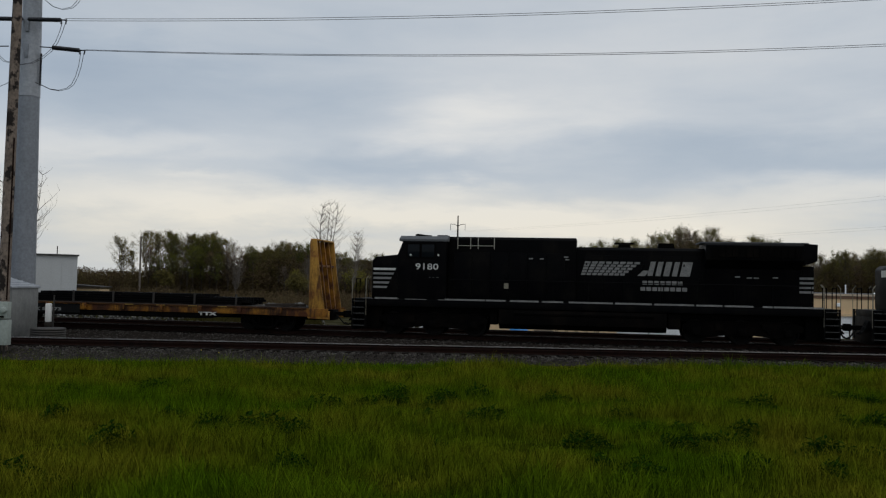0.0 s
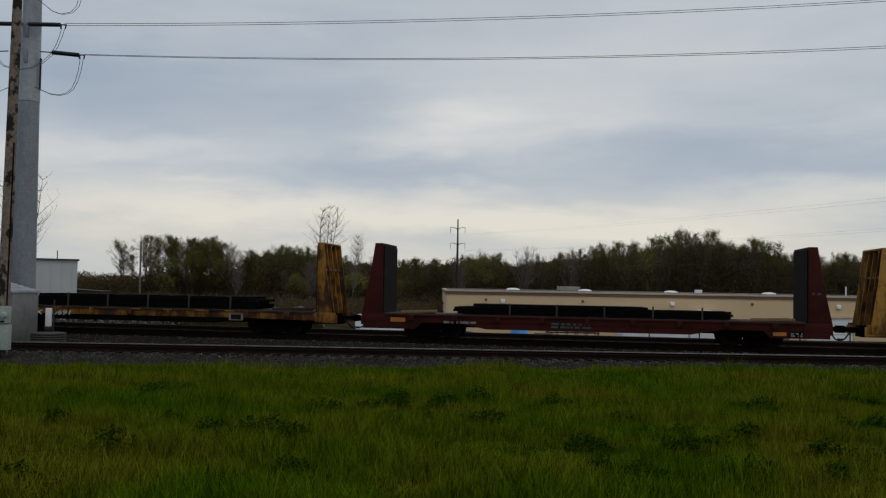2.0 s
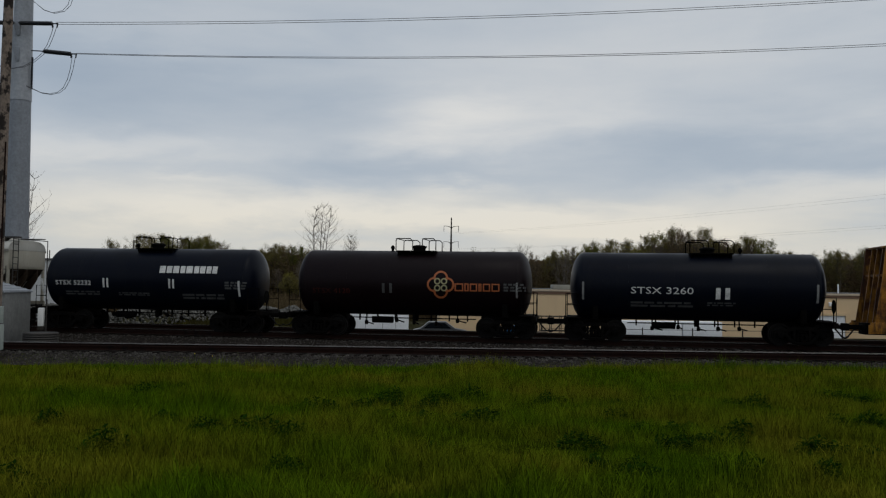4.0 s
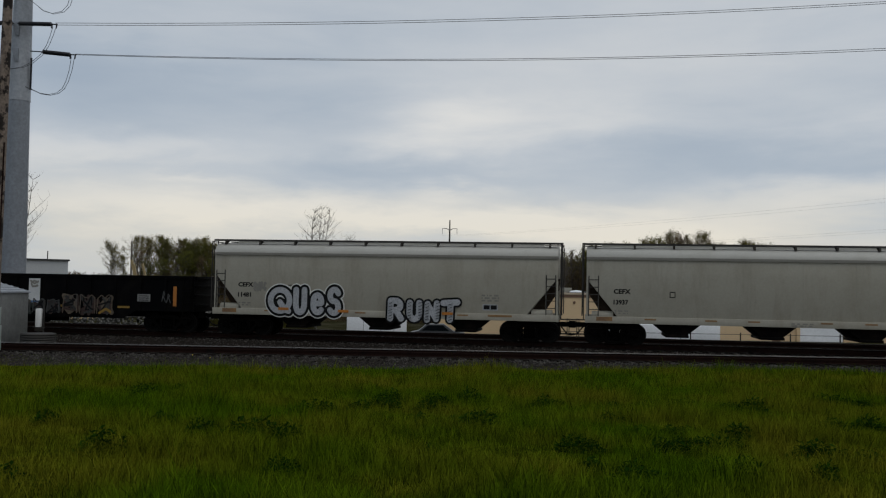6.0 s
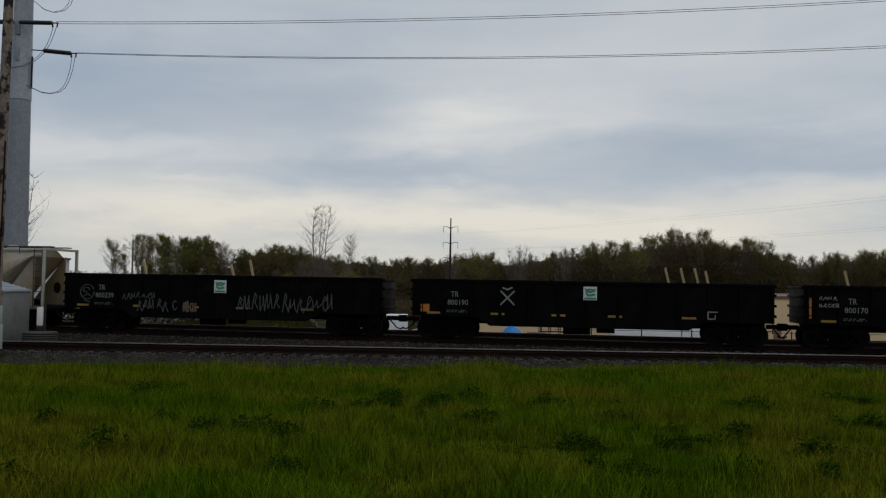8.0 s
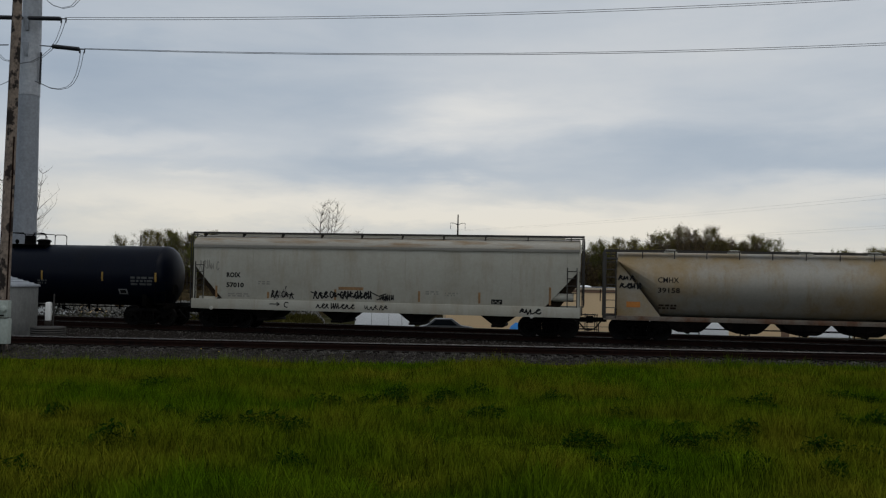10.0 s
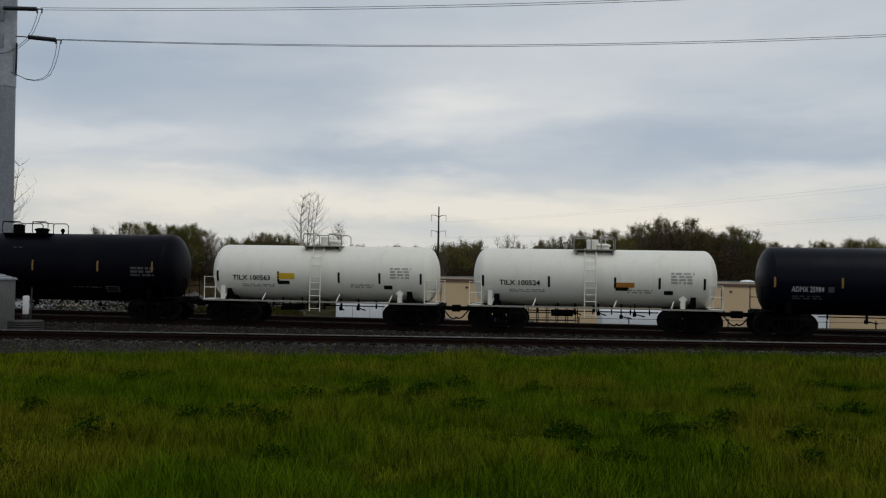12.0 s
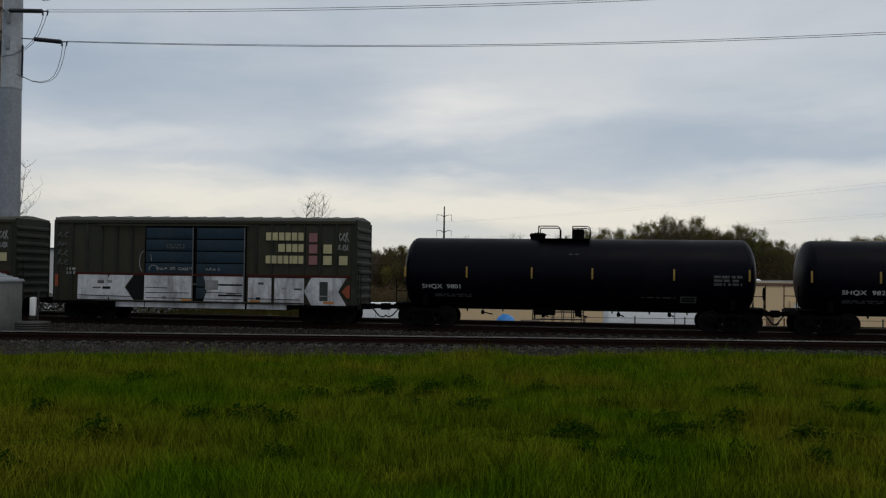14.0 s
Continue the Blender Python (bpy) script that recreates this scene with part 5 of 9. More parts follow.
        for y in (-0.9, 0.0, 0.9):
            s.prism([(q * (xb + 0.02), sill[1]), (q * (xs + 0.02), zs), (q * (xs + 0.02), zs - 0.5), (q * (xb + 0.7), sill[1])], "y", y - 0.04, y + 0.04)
        # dark brown carries the shade beneath the overhanging end of a pale car
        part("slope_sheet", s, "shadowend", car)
        for y in (-1.52, 1.4):
            s = Shape()
            s.box(min(q * xe, q * (xe - 0.12)), max(q * xe, q * (xe - 0.12)), y, y + 0.12, sill[1], zs + 0.2)
            part("corner_post", s, paint, car)
        s = Shape()
        s.box(min(q * xb, q * (length / 2 - 0.65)), max(q * xb, q * (length / 2 - 0.65)), -1.5, 1.5, sill[0] + 0.02, sill[0] + 0.12)
        part("end_platform", s, "bay", car)
        ladder(car, q * (xe - 0.32), -1.56, sill[1] - 0.15, zs + 0.15, 0.42, 0.33, "strap", "side_ladder")
        ladder(car, q * (xe + 0.12), -1.15, sill[0] + 0.1, top, 0.42, 0.33, "strap", "end_ladder", "y")
        s = Shape()
        zb = 1.35 if paint == "hopper" or q < 0 else 1.85
        s.tube([(q * (xe - 0.25), -1.25, zb), (q * (xe - 0.35), -1.25, zb), (q * (xe - 1.2), -1.25, zb)], 0.19, 14)
        part("brake_cylinder", s, paint, car)
        s = Shape()
        for y in (-1.45, 1.45):
            s.tube([(q * (xe + 0.18), y, sill[1]), (q * (xe + 0.18), y, top - 0.1)], 0.025, 6)
        s.tube([(q * (xe + 0.18), -1.45, top - 0.1), (q * (xe + 0.18), 1.45, top - 0.1)], 0.025, 6)
        part("end_rail", s, "strap", car)
    return car, body


def build_round_hopper():
    """Hopper with bulging sides, rust-washed."""
    car = start_car("covered_hopper_car", "rust-streaked grey covered hopper car with rounded sides", 18.58, 7.05, "hopper car", "covered hopper cars of the train")
    s = Shape()
    sec = []
    for k in range(25):
        a = -1.12 + (math.pi + 2.24) * k / 24
        sec.append((1.58 * math.cos(a) * (1.0 if math.sin(a) > 0 else 0.985), 2.45 + 1.55 * math.sin(a)))
    s2 = Shape()
    n = len(sec)
    stations = [(-8.1, 3.55), (-6.25, 1.15), (6.25, 1.15), (8.1, 3.55)]
    v, f = [], []
    for x, zlow in stations:
        for y, z in sec:
            v.append((x, y, max(z, zlow) if x in (-8.1, 8.1) else max(z, 1.12)))
    for i in range(len(stations) - 1):
        f += [(i * n + j, i * n + j + 1, (i + 1) * n + j + 1, (i + 1) * n + j) for j in range(n - 1)]
        f.append((i * n + n - 1, i * n, (i + 1) * n, (i + 1) * n + n - 1))
    f += [tuple(range(n))[::-1], tuple(3 * n + j for j in range(n))]
    s2.add(v, f)
    body = part("body", s2, "rusthopper", car)
    for q in (-1, 1):
        s = Shape()
        for y in (-1.42, 1.30):
            s = Shape()
            s.prism([(q * 6.2, 1.1), (q * 8.12, 1.1), (q * 8.12, 3.6)], "y", y, y + 0.12)
            part("end_side_plate", s, "rusthopper", car, "rust-washed grey end plate", bevel=0.01)
        s = Shape()
        for y in (-1.45, 1.45):
            s.box(min(q * 8.62, q * 8.75), max(q * 8.62, q * 8.75), y - 0.06, y + 0.06, 1.0, 3.98)
        s.box(min(q * 8.62, q * 8.75), max(q * 8.62, q * 8.75), -1.45, 1.45, 3.86, 3.98)
        s.box(min(q * 8.1, q * 8.7), max(q * 8.1, q * 8.7), -1.5, -1.4, 3.6, 3.7)
        fr = part("end_frame", s, "strap" if q < 0 else "oldhopper", car, bevel=0.01)
        ladder(fr, q * 8.4, -1.5, 1.0, 3.9, 0.44, 0.34, "strap", "side_ladder")
        s = Shape()
        s.box(min(q * 6.3, q * 8.7), max(q * 6.3, q * 8.7), -1.45, 1.45, 0.92, 1.06)
        part("end_platform", s, "bay", car)
        s = Shape()
        s.tube([(q * 7.2, -0.7, 1.25), (q * 8.2, -0.7, 1.25)], 0.17, 12)
        part("brake_cylinder", s, "bay", car)
        painted(q * 7.4 - 0.3, q * 7.4 + 0.3, 1.5, 1.75, "reflector", car, flat_side(-1.425), "reflector")
        s = Shape()
        s.lathe([(-0.02, 0.24), (-0.02, 0.28), (0.02, 0.28), (0.02, 0.24)], "x", (q * 8.85, -0.5, 2.0), 14)
        part("brake_wheel", s, "underframe", car)
    s = Shape()
    for y in (-1.5, 1.4):
        s.box(-8.7, 8.7, y, y + 0.1, 0.92, 1.12)
    part("side_sill", s, "rustsill", car, bevel=0.012)
    s = Shape()
    s.box(-8.7, 8.7, -0.95, -0.6, 4.03, 4.08)
    s.box(-8.7, 8.7, 0.6, 0.95, 4.03, 4.08)
    wk = part("roof_walkway", s, "strap", car, "galvanised roof walkway")
    for k in range(13):
        x = -8.4 + 16.8 * k / 12
        s = Shape()
        s.tube([(x, -0.95, 3.70), (x, -0.95, 4.05)], 0.022, 5)
        part("walkway_post", s, "strap", wk)
    for x in (-5.7, -2.9, 0.2, 3.1, 6.0):
        s = Shape()
        s.lathe([(-0.05, 0.3), (0.1, 0.3), (0.14, 0.2)], "z", (x, 0, 4.0), 16)
        part("hatch", s, "oldhopper", car)
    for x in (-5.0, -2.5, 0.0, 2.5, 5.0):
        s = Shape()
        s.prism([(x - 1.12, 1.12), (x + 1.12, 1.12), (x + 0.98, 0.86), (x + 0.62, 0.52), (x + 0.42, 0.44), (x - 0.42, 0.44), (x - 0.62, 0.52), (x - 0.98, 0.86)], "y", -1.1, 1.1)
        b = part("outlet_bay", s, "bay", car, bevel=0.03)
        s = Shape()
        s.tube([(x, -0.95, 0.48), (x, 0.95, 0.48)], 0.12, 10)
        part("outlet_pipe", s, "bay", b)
    s = Shape()
    s.tube([(-4.6, -1.3, 0.62), (5.2, -1.3, 0.62)], 0.03, 6)
    for x in (-2.8, 1.9, 2.4):
        s.tube([(x, -1.3, 0.35), (x, -1.3, 1.0)], 0.03, 6)
    part("underframe_rod", s, "underframe", car)
    side = lambda z: -1.57 * math.sqrt(max(1 - ((z - 2.45) / 1.55) ** 2, 0.02)) - 0.012
    lettering("CMHX", -6.35, -5.45, 2.62, 2.86, "stencil", car, side, 0.01)
    lettering("39158", -6.35, -5.4, 2.17, 2.40, "stencil", car, side, 0.01)
    bars(-6.3, -5.4, 1.45, 1.7, 2, "shadowend", car, side, 4)
    scrawl(-8.05, -7.1, 2.65, 2.98, "graphite", car, flat_side(-1.44), 8, 4, 0.06)
    scrawl(-8.0, -7.0, 2.3, 2.6, "graphite", car, flat_side(-1.44), 9, 4, 0.06)
    bars(4.0, 4.6, 1.6, 1.78, 1, "stencil", car, side, 6)
    return car


def build_gondola(label, marks, seed):
    car = start_car("gondola_car", label, 17.34, 6.5, "gondola car", "gondola cars of the train")
    rng = random.Random(seed)
    s = Shape()
    s.box(-7.9, 7.9, -1.42, 1.42, 1.05, 1.15)
    s.box(-7.8, 7.8, -0.4, 0.4, 0.72, 1.05)
    part("floor", s, "underframe", car)
    for sy in (-1, 1):
        s = Shape()
        y = sy * 1.45
        s.prism([(-8.0, 1.05), (-5.0, 1.05), (-4.4, 0.66), (4.4, 0.66), (5.0, 1.05), (8.0, 1.05), (8.0, 2.68), (-8.0, 2.68)], "y", y - 0.03, y + 0.03)
        w = part("side_wall", s, "black", car)
        s = Shape()
        s.box(-8.03, 8.03, min(y - sy * 0.04, y + sy * 0.09), max(y - sy * 0.04, y + sy * 0.09), 2.62, 2.76)
        part("top_chord", s, "black", w, bevel=0.012)
        for k in range(13):
            x = -7.88 + 15.76 * k / 12
            s = Shape()
            zlow = 1.05 if abs(x) > 4.7 else 0.70
            s.prism([(x - 0.09, y + sy * 0.02), (x - 0.05, y + sy * 0.11), (x + 0.05, y + sy * 0.11), (x + 0.09, y + sy * 0.02)], "z", zlow, 2.62)
            part("side_post", s, "black", w)
    for q in (-1, 1):
        s = Shape()
        s.box(q * 7.98 - 0.03, q * 7.98 + 0.03, -1.42, 1.42, 1.05, 2.68)
        for z in (1.3, 1.75, 2.2, 2.6):
            s.box(min(q * 8.0, q * 8.1), max(q * 8.0, q * 8.1), -1.44, 1.44, z, z + 0.12)
        part("end_wall", s, "black", car, bevel=0.01)
        ladder(car, q * 7.7, -1.6, 0.6, 2.5, 0.4, 0.36, "underframe", "side_ladder")
    side = flat_side(-1.484)
    s = Shape()
    s.tube([(-1.1, -0.9, 0.55), (0.1, -0.9, 0.55)], 0.2, 12)
    s.box(0.4, 1.2, -1.2, -0.9, 0.45, 0.75)
    part("brake_reservoir", s, "underframe", car)
    reflectors(car, (-7.0, -4.05, -1.3, 1.2, 4.4), 1.16, 1.26, side, "reflectdim", 0.62)
    marks(car, side)
    return car


def build_stakes(label, xs, seed):
    """Timbers that stand up out of a gondola."""
    rng = random.Random(seed)
    load = thing("timber_stakes", label, "timber", "loads of the gondola cars")
    s = Shape()
    s.box(-7.3, 7.3, -1.25, 1.25, 1.16, 2.35)
    s.box(-6.5, 6.6, -1.1, 1.2, 2.35, 2.52)
    part("packed_freight", s, "darkboard", load, "dark packed freight", bevel=0.05)
    for x in xs:
        s = Shape()
        lean, h = rng.uniform(-0.42, -0.28), rng.uniform(3.3, 3.62)
        y = rng.uniform(-1.0, 0.2)
        s.prism([(x - 0.05, 1.9), (x + 0.05, 1.9), (x + 0.05 + lean, h), (x - 0.05 + lean, h - 0.04)], "y", y - 0.04, y + 0.04)
        part("stake", s, "rawpine", load, "pale raw timber stake")
    return load


def build_box_car():
    car = start_car("box_car", "dull green box car with blue doors and sprayed white band", 17.36, 6.05, "box car", "box cars of the train")
    X, Z0, Z1 = 7.58, 0.92, 4.84
    s = Shape()
    s.box(-X, X, -1.48, 1.48, Z0, Z1)
    body = part("body", s, "boxgreen", car, bevel=0.02)
    s = Shape()
    s.prism([(-1.52, Z1), (-1.5, Z1 + 0.14), (0, Z1 + 0.27), (1.5, Z1 + 0.14), (1.52, Z1)], "x", -X, X)
    roof = part("roof", s, "boxroof", car, "dusty ribbed roof", bevel=0.01)
    for k in range(16):
        x = -X + 0.3 + (2 * X - 0.6) * k / 15
        s = Shape()
        s.prism([(-1.51, Z1 + 0.12), (-1.5, Z1 + 0.17), (0, Z1 + 0.30), (1.5, Z1 + 0.17), (1.51, Z1 + 0.12), (0, Z1 + 0.25)], "x", x - 0.04, x + 0.04)
        part("roof_rib", s, "boxroof", roof)
    for k in range(20):
        x = -X + 0.12 + (2 * X - 0.24) * k / 19
        if -2.9 < x < 2.4:
            continue
        s = Shape()
        s.prism([(x - 0.085, -1.475), (x - 0.05, -1.55), (x + 0.05, -1.55), (x + 0.085, -1.475)], "z", Z0 + 0.02, Z1 - 0.12)
        # posts darker than the body: their shadow and dirt lines are in the colour
        part("side_post", s, "boxend", body)
    s = Shape()
    s.box(-X, X, -1.56, -1.47, Z1 - 0.13, Z1 + 0.02)
    part("top_rail", s, "boxgreen", body, bevel=0.01)
    s = Shape()
    s.prism([(-X, 0.92), (X, 0.92), (X, 0.78), (5.0, 0.78), (4.4, 0.64), (-4.4, 0.64), (-5.0, 0.78), (-X, 0.78)], "y", -1.52, -1.44)
    s.prism([(-X, 0.92), (X, 0.92), (X, 0.78), (5.0, 0.78), (4.4, 0.64), (-4.4, 0.64), (-5.0, 0.78), (-X, 0.78)], "y", 1.44, 1.52)
    s.box(-X, X, -0.4, 0.4, 0.66, 0.95)
    part("side_sill", s, "underframe", car, bevel=0.01)
    for x0, x1 in ((-2.82, -0.30), (-0.24, 2.28)):
        s = Shape()
        s.box(x0, x1, -1.60, -1.49, 1.0, 4.58)
        d = part("door", s, "underframe", car, "dark blue sliding door", bevel=0.01)
        for k in range(6):
            s = Shape()
            z = 1.12 + 0.57 * k
            s.box(x0 + 0.07, x1 - 0.07, -1.625, -1.595, z, z + 0.52)
            part("door_panel", s, "doorblue", d, bevel=0.02)
        s = Shape()
        s.tube([(x1 - 0.05, -1.66, 1.0), (x1 - 0.05, -1.66, 4.5)], 0.03, 6)
        part("lock_rod", s, "cabgrey", d)
    s = Shape()
    s.box(-5.2, 2.5, -1.66, -1.58, 4.58, 4.66)
    s.box(-5.2, 5.2, -1.66, -1.56, 0.94, 1.0)
    part("door_track", s, "boxgreen", car)
    for q in (-1, 1):
        s = Shape()
        s.box(min(q * X, q * (X + 0.03)), max(q * X, q * (X + 0.03)), -1.42, 1.42, Z0, Z1 + 0.1)
        e = part("end_wall", s, "boxend", car, "dark green corrugated end")
        for k in range(9):
            z = 1.15 + 0.40 * k
            s = Shape()
            s.prism([(q * (X + 0.02), z), (q * (X + 0.1), z + 0.06), (q * (X + 0.1), z + 0.16), (q * (X + 0.02), z + 0.26)], "y", -1.38, 1.38)
            part("end_rib", s, "boxend", e)
        for y in (-1.47, 1.41):
            s = Shape()
            s.box(min(q * X, q * (X + 0.08)), max(q * X, q * (X + 0.08)), y, y + 0.06, Z0, Z1)
            part("corner_post", s, "boxend", e)
        ladder(e, q * (X + 0.14), -1.1, 0.7, 2.9, 0.42, 0.36, "boxend", "end_ladder", "y")
        s = Shape()
        s.box(min(q * X, q * 8.1), max(q * X, q * 8.1), -0.5, 0.5, 0.72, 0.98)
        part("draft_gear", s, "underframe", car)
    side, door_side = flat_side(-1.556), flat_side(-1.632)
    # wordmark of the line as plain blocks, and its squares
    for z, w, x0 in ((3.93, [1, 1, 1, 1, 1, 1], 3.25), (3.39, [1.3, 1, 1, 1], 3.86), (2.84, [1, 1, 1, 1, 0.5, 1, 1], 3.25)):
        blocks(w, x0, 5.15, z, z + 0.37, "cream", body, side)
    for x, z, c in ((5.36, 3.86, "pink"), (5.36, 3.33, "pink"), (5.36, 2.80, "pink"), (6.06, 3.33, "cream"), (6.06, 2.80, "cream"), (6.82, 2.80, "cream")):
        painted(x, x + 0.40, z, z + 0.42, c, body, side, "painted_square")
    scrawl(6.75, 7.3, 3.85, 4.35, "dimwhite", body, side, 5, 3, 0.04)
    scrawl(6.75, 7.3, 3.4, 3.8, "dimwhite", body, side, 9, 3, 0.035)
    for k in range(4):
        scrawl(-7.4, -6.85, 2.6 + 0.45 * k, 2.95 + 0.45 * k, "dimmer", body, side, 6 + k, 2, 0.045)
    scrawl(-2.2, -0.4, 2.45, 2.62, "dimwhite", body, door_side, 16, 9, 0.03)
    scrawl(0.3, 1.0, 2.45, 2.6, "dimwhite", body, door_side, 18, 4, 0.03)
    strokes([arc(-2.85, 2.85, 0.22, 0.5, 90, 250), [(-2.5, 3.2), (-2.45, 2.9)], arc(-2.35, 2.5, 0.22, 0.18, 200, -20)], 0.035, "dimwhite", body, door_side, 0.004, "sprayed_line", 0)
    bars(-6.9, -6.4, 2.2, 2.6, 2, "dimwhite", body, side, 3)
    bars(-1.7, -0.8, 3.5, 3.75, 2, "dimmer", body, door_side, 7)
    # sprayed band: pieces with chevron gaps
    def chevron(x0, x1, z0, z1, tip, mat, s_at, name="sprayed_band_piece", lift=0.004):
        zm = (z0 + z1) / 2
        poly = [(x0, z0), (x1, z0), (x1 + tip[1], zm), (x1, z1), (x0, z1), (x0 + tip[0], zm)]
        s = Shape()
        s.add([(x, s_at(0) - lift, z) for x, z in poly] + [(x, s_at(0) + 0.02, z) for x, z in poly], [(0, 1, 2, 3, 4, 5)] + [(i, i + 6, (i + 1) % 6 + 6, (i + 1) % 6) for i in range(6)])
        return part(name, s, mat, body)
    chevron(-6.3, -4.72, 1.0, 2.2, (0, 0.0), "bandwhite", side)
    chevron(-4.62, -3.4, 1.0, 2.2, (-0.3, -0.45), "bandwhite", side)
    chevron(-3.35, -2.86, 1.0, 2.2, (-0.4, 0.0), "stencil", side)
    chevron(-2.8, -0.35, 0.98, 2.2, (0, 0), "bandwhite", door_side)
    chevron(0.2, 2.2, 0.95, 2.2, (0.2, 0), "bandwhite", door_side)
    chevron(2.4, 3.55, 0.95, 2.15, (0, 0), "bandwhite", side)
    chevron(3.7, 5.15, 0.9, 2.15, (0, 0), "bandwhite", side)
    chevron(5.5, 7.2, 0.9, 2.2, (-0.35, -0.4), "bandwhite", side)
    chevron(7.24, 7.36, 1.25, 1.85, (-0.28, 0.0), "orange", side, lift=0.007)
    for x0, x1, s_at in ((-6.45, -2.85, side), (-2.8, 2.25, door_side), (2.35, 7.4, side)):
        painted(x0, x1, 2.19, 2.30, "oxide", body, s_at, "sprayed_edge", deep=0.008)
        painted(max(x0, -4.3), min(x1, 4.3), 0.66, 0.90, "bandwhite", body, flat_side(-1.53), "sprayed_sill")
    rng = random.Random(4)
    for x in (1.0, 2.4):
        painted(0.95, 2.15 if x < 2 else 2.15, 1.75 if x < 2 else 1.25, 1.83 if x < 2 else 1.33, "stencil", body, door_side, "spray_detail", deep=0.009)
    painted(0.3, 0.95, 1.55, 2.0, "dimwhite", body, door_side, "spray_detail", deep=0.008)
    painted(5.9, 6.3, 1.1, 2.0, "spraygreen", body, side, "spray_detail", deep=0.008)
    for k in range(16):
        x = rng.uniform(-6.1, 6.6)
        w, h = rng.uniform(0.15, 0.6), rng.uniform(0.04, 0.16)
        z = rng.uniform(1.05, 1.95)
        s_at = door_side if -2.7 < x < 1.6 else side
        if 1.6 <= x <= 2.4 or -3.4 < x < -2.7:
            continue
        painted(x, x + w, z, z + h, rng.choice(["dimmer", "stencil", "dimwhite", "dimmer"]), body, s_at, "spray_detail", deep=0.009)
    strokes([[(-2.75, 1.62), (-1.6, 1.6)], [(-2.75, 1.36), (-0.5, 1.38)], [(0.3, 1.42), (2.1, 1.4)], [(2.45, 1.16), (5.0, 1.14)], [(-6.2, 1.2), (-3.5, 1.16)], [(-2.7, 1.12), (2.1, 1.1)]], 0.035, "stencil", body, door_side, 0.004, "spray_outline", 0)
    for x in (-0.9, 2.5, 6.1):
        painted(x, x + 0.5, 0.98, 1.08, "reflector", body, door_side if x < 2 else side, "reflector", deep=0.009)
    painted(-7.5, -7.35, 1.6, 2.2, "orange", body, side, "spray_detail")
    return car


# ---- ground ----
def ground_z(x, y):
    """Height of the ground: a meadow that falls gently to the railway, a low yard behind it."""
    def lerp(a, b, t):
        t = min(max(t, 0), 1)
        t = t * t * (3 - 2 * t)
        return a + (b - a) * t
    meadow = 0.75 + (-0.62 - 0.75) * min(max((y - 2) / 32, 0), 1)
    swell = 0.05 * noise.noise((x * 0.18, y * 0.22, 3.1)) * min(max((34 - y) / 6, 0), 1)
    meadow += 0.014 * min(max(x + 4, 0), 14) * min(max((y - 14) / 14, 0), 1)
    yard = lerp(-0.62, -1.75, (y - (52 - 0.176 * x)) / 9)
    return yard if y > 40 else (meadow + swell if y < 33.2 else -0.66)


def bed_z(x, y):
    """The meadow, or the ballast shoulder where that is higher."""
    return max(ground_z(x, y), float(np.interp(y - 35.0, [-4.31, -4.3, -2.9, -1.65], [-2.0, -0.60, -0.47, -0.24])))


def grass_edge(x):
    """How far the grass reaches towards the near track."""
    return float(np.interp(x, [-20, -17, -9, 9, 20], [29.8, 30.3, 31.9, 33.0, 33.1]))


def mesh_from(name, verts, faces, material):
    me = bpy.data.meshes.new(name)
    me.from_pydata(verts, [], faces)
    me.materials.append(MAT[material])
    me.update()
    return me


def build_ground():
    xs = sorted(set([-2500, -1200, -600, -300, -160, -100, -70] + [i * 1.5 - 48 for i in range(65)] + [70, 100, 160, 300, 600, 1200, 2500]))
    ys = sorted(set([-2000, -800, -300, -100, -40, -15, -6] + [i * 1.2 for i in range(60)] + [75, 85, 100, 130, 170, 220, 300, 450, 800, 1500, 3000]))
    verts = [(x, y, ground_z(x, y)) for y in ys for x in xs]
    n = len(xs)
    faces = [(j * n + i, j * n + i + 1, (j + 1) * n + i + 1, (j + 1) * n + i) for j in range(len(ys) - 1) for i in range(n - 1)]
    me = mesh_from("ground", verts, faces, "soil")
    me.materials.append(MAT["yardsoil"])
    me.polygons.foreach_set("material_index", [1 if ys[k // (n - 1)] > 33 else 0 for k in range(len(faces))])
    me.polygons.foreach_set("use_smooth", [True] * len(me.polygons))
    tagged(new("ground", me), "rough green meadow and yard ground beside the railway", "ground", kind="structure")


def quick_mesh(name, verts, tris, material):
    """Many loose triangles at once."""
    me = bpy.data.meshes.new(name)
    v = np.asarray(verts, dtype=np.float32)
    t = np.asarray(tris, dtype=np.int32)
    me.vertices.add(len(v))
    me.vertices.foreach_set("co", v.ravel())
    me.loops.add(t.size)
    me.loops.foreach_set("vertex_index", t.ravel())
    me.polygons.add(len(t))
    me.polygons.foreach_set("loop_start", np.arange(0, t.size, 3, dtype=np.int32))
    me.polygons.foreach_set("loop_total", np.full(len(t), 3, dtype=np.int32))
    me.update()
    me.validate()
    me.materials.append(MAT[material])
    return me


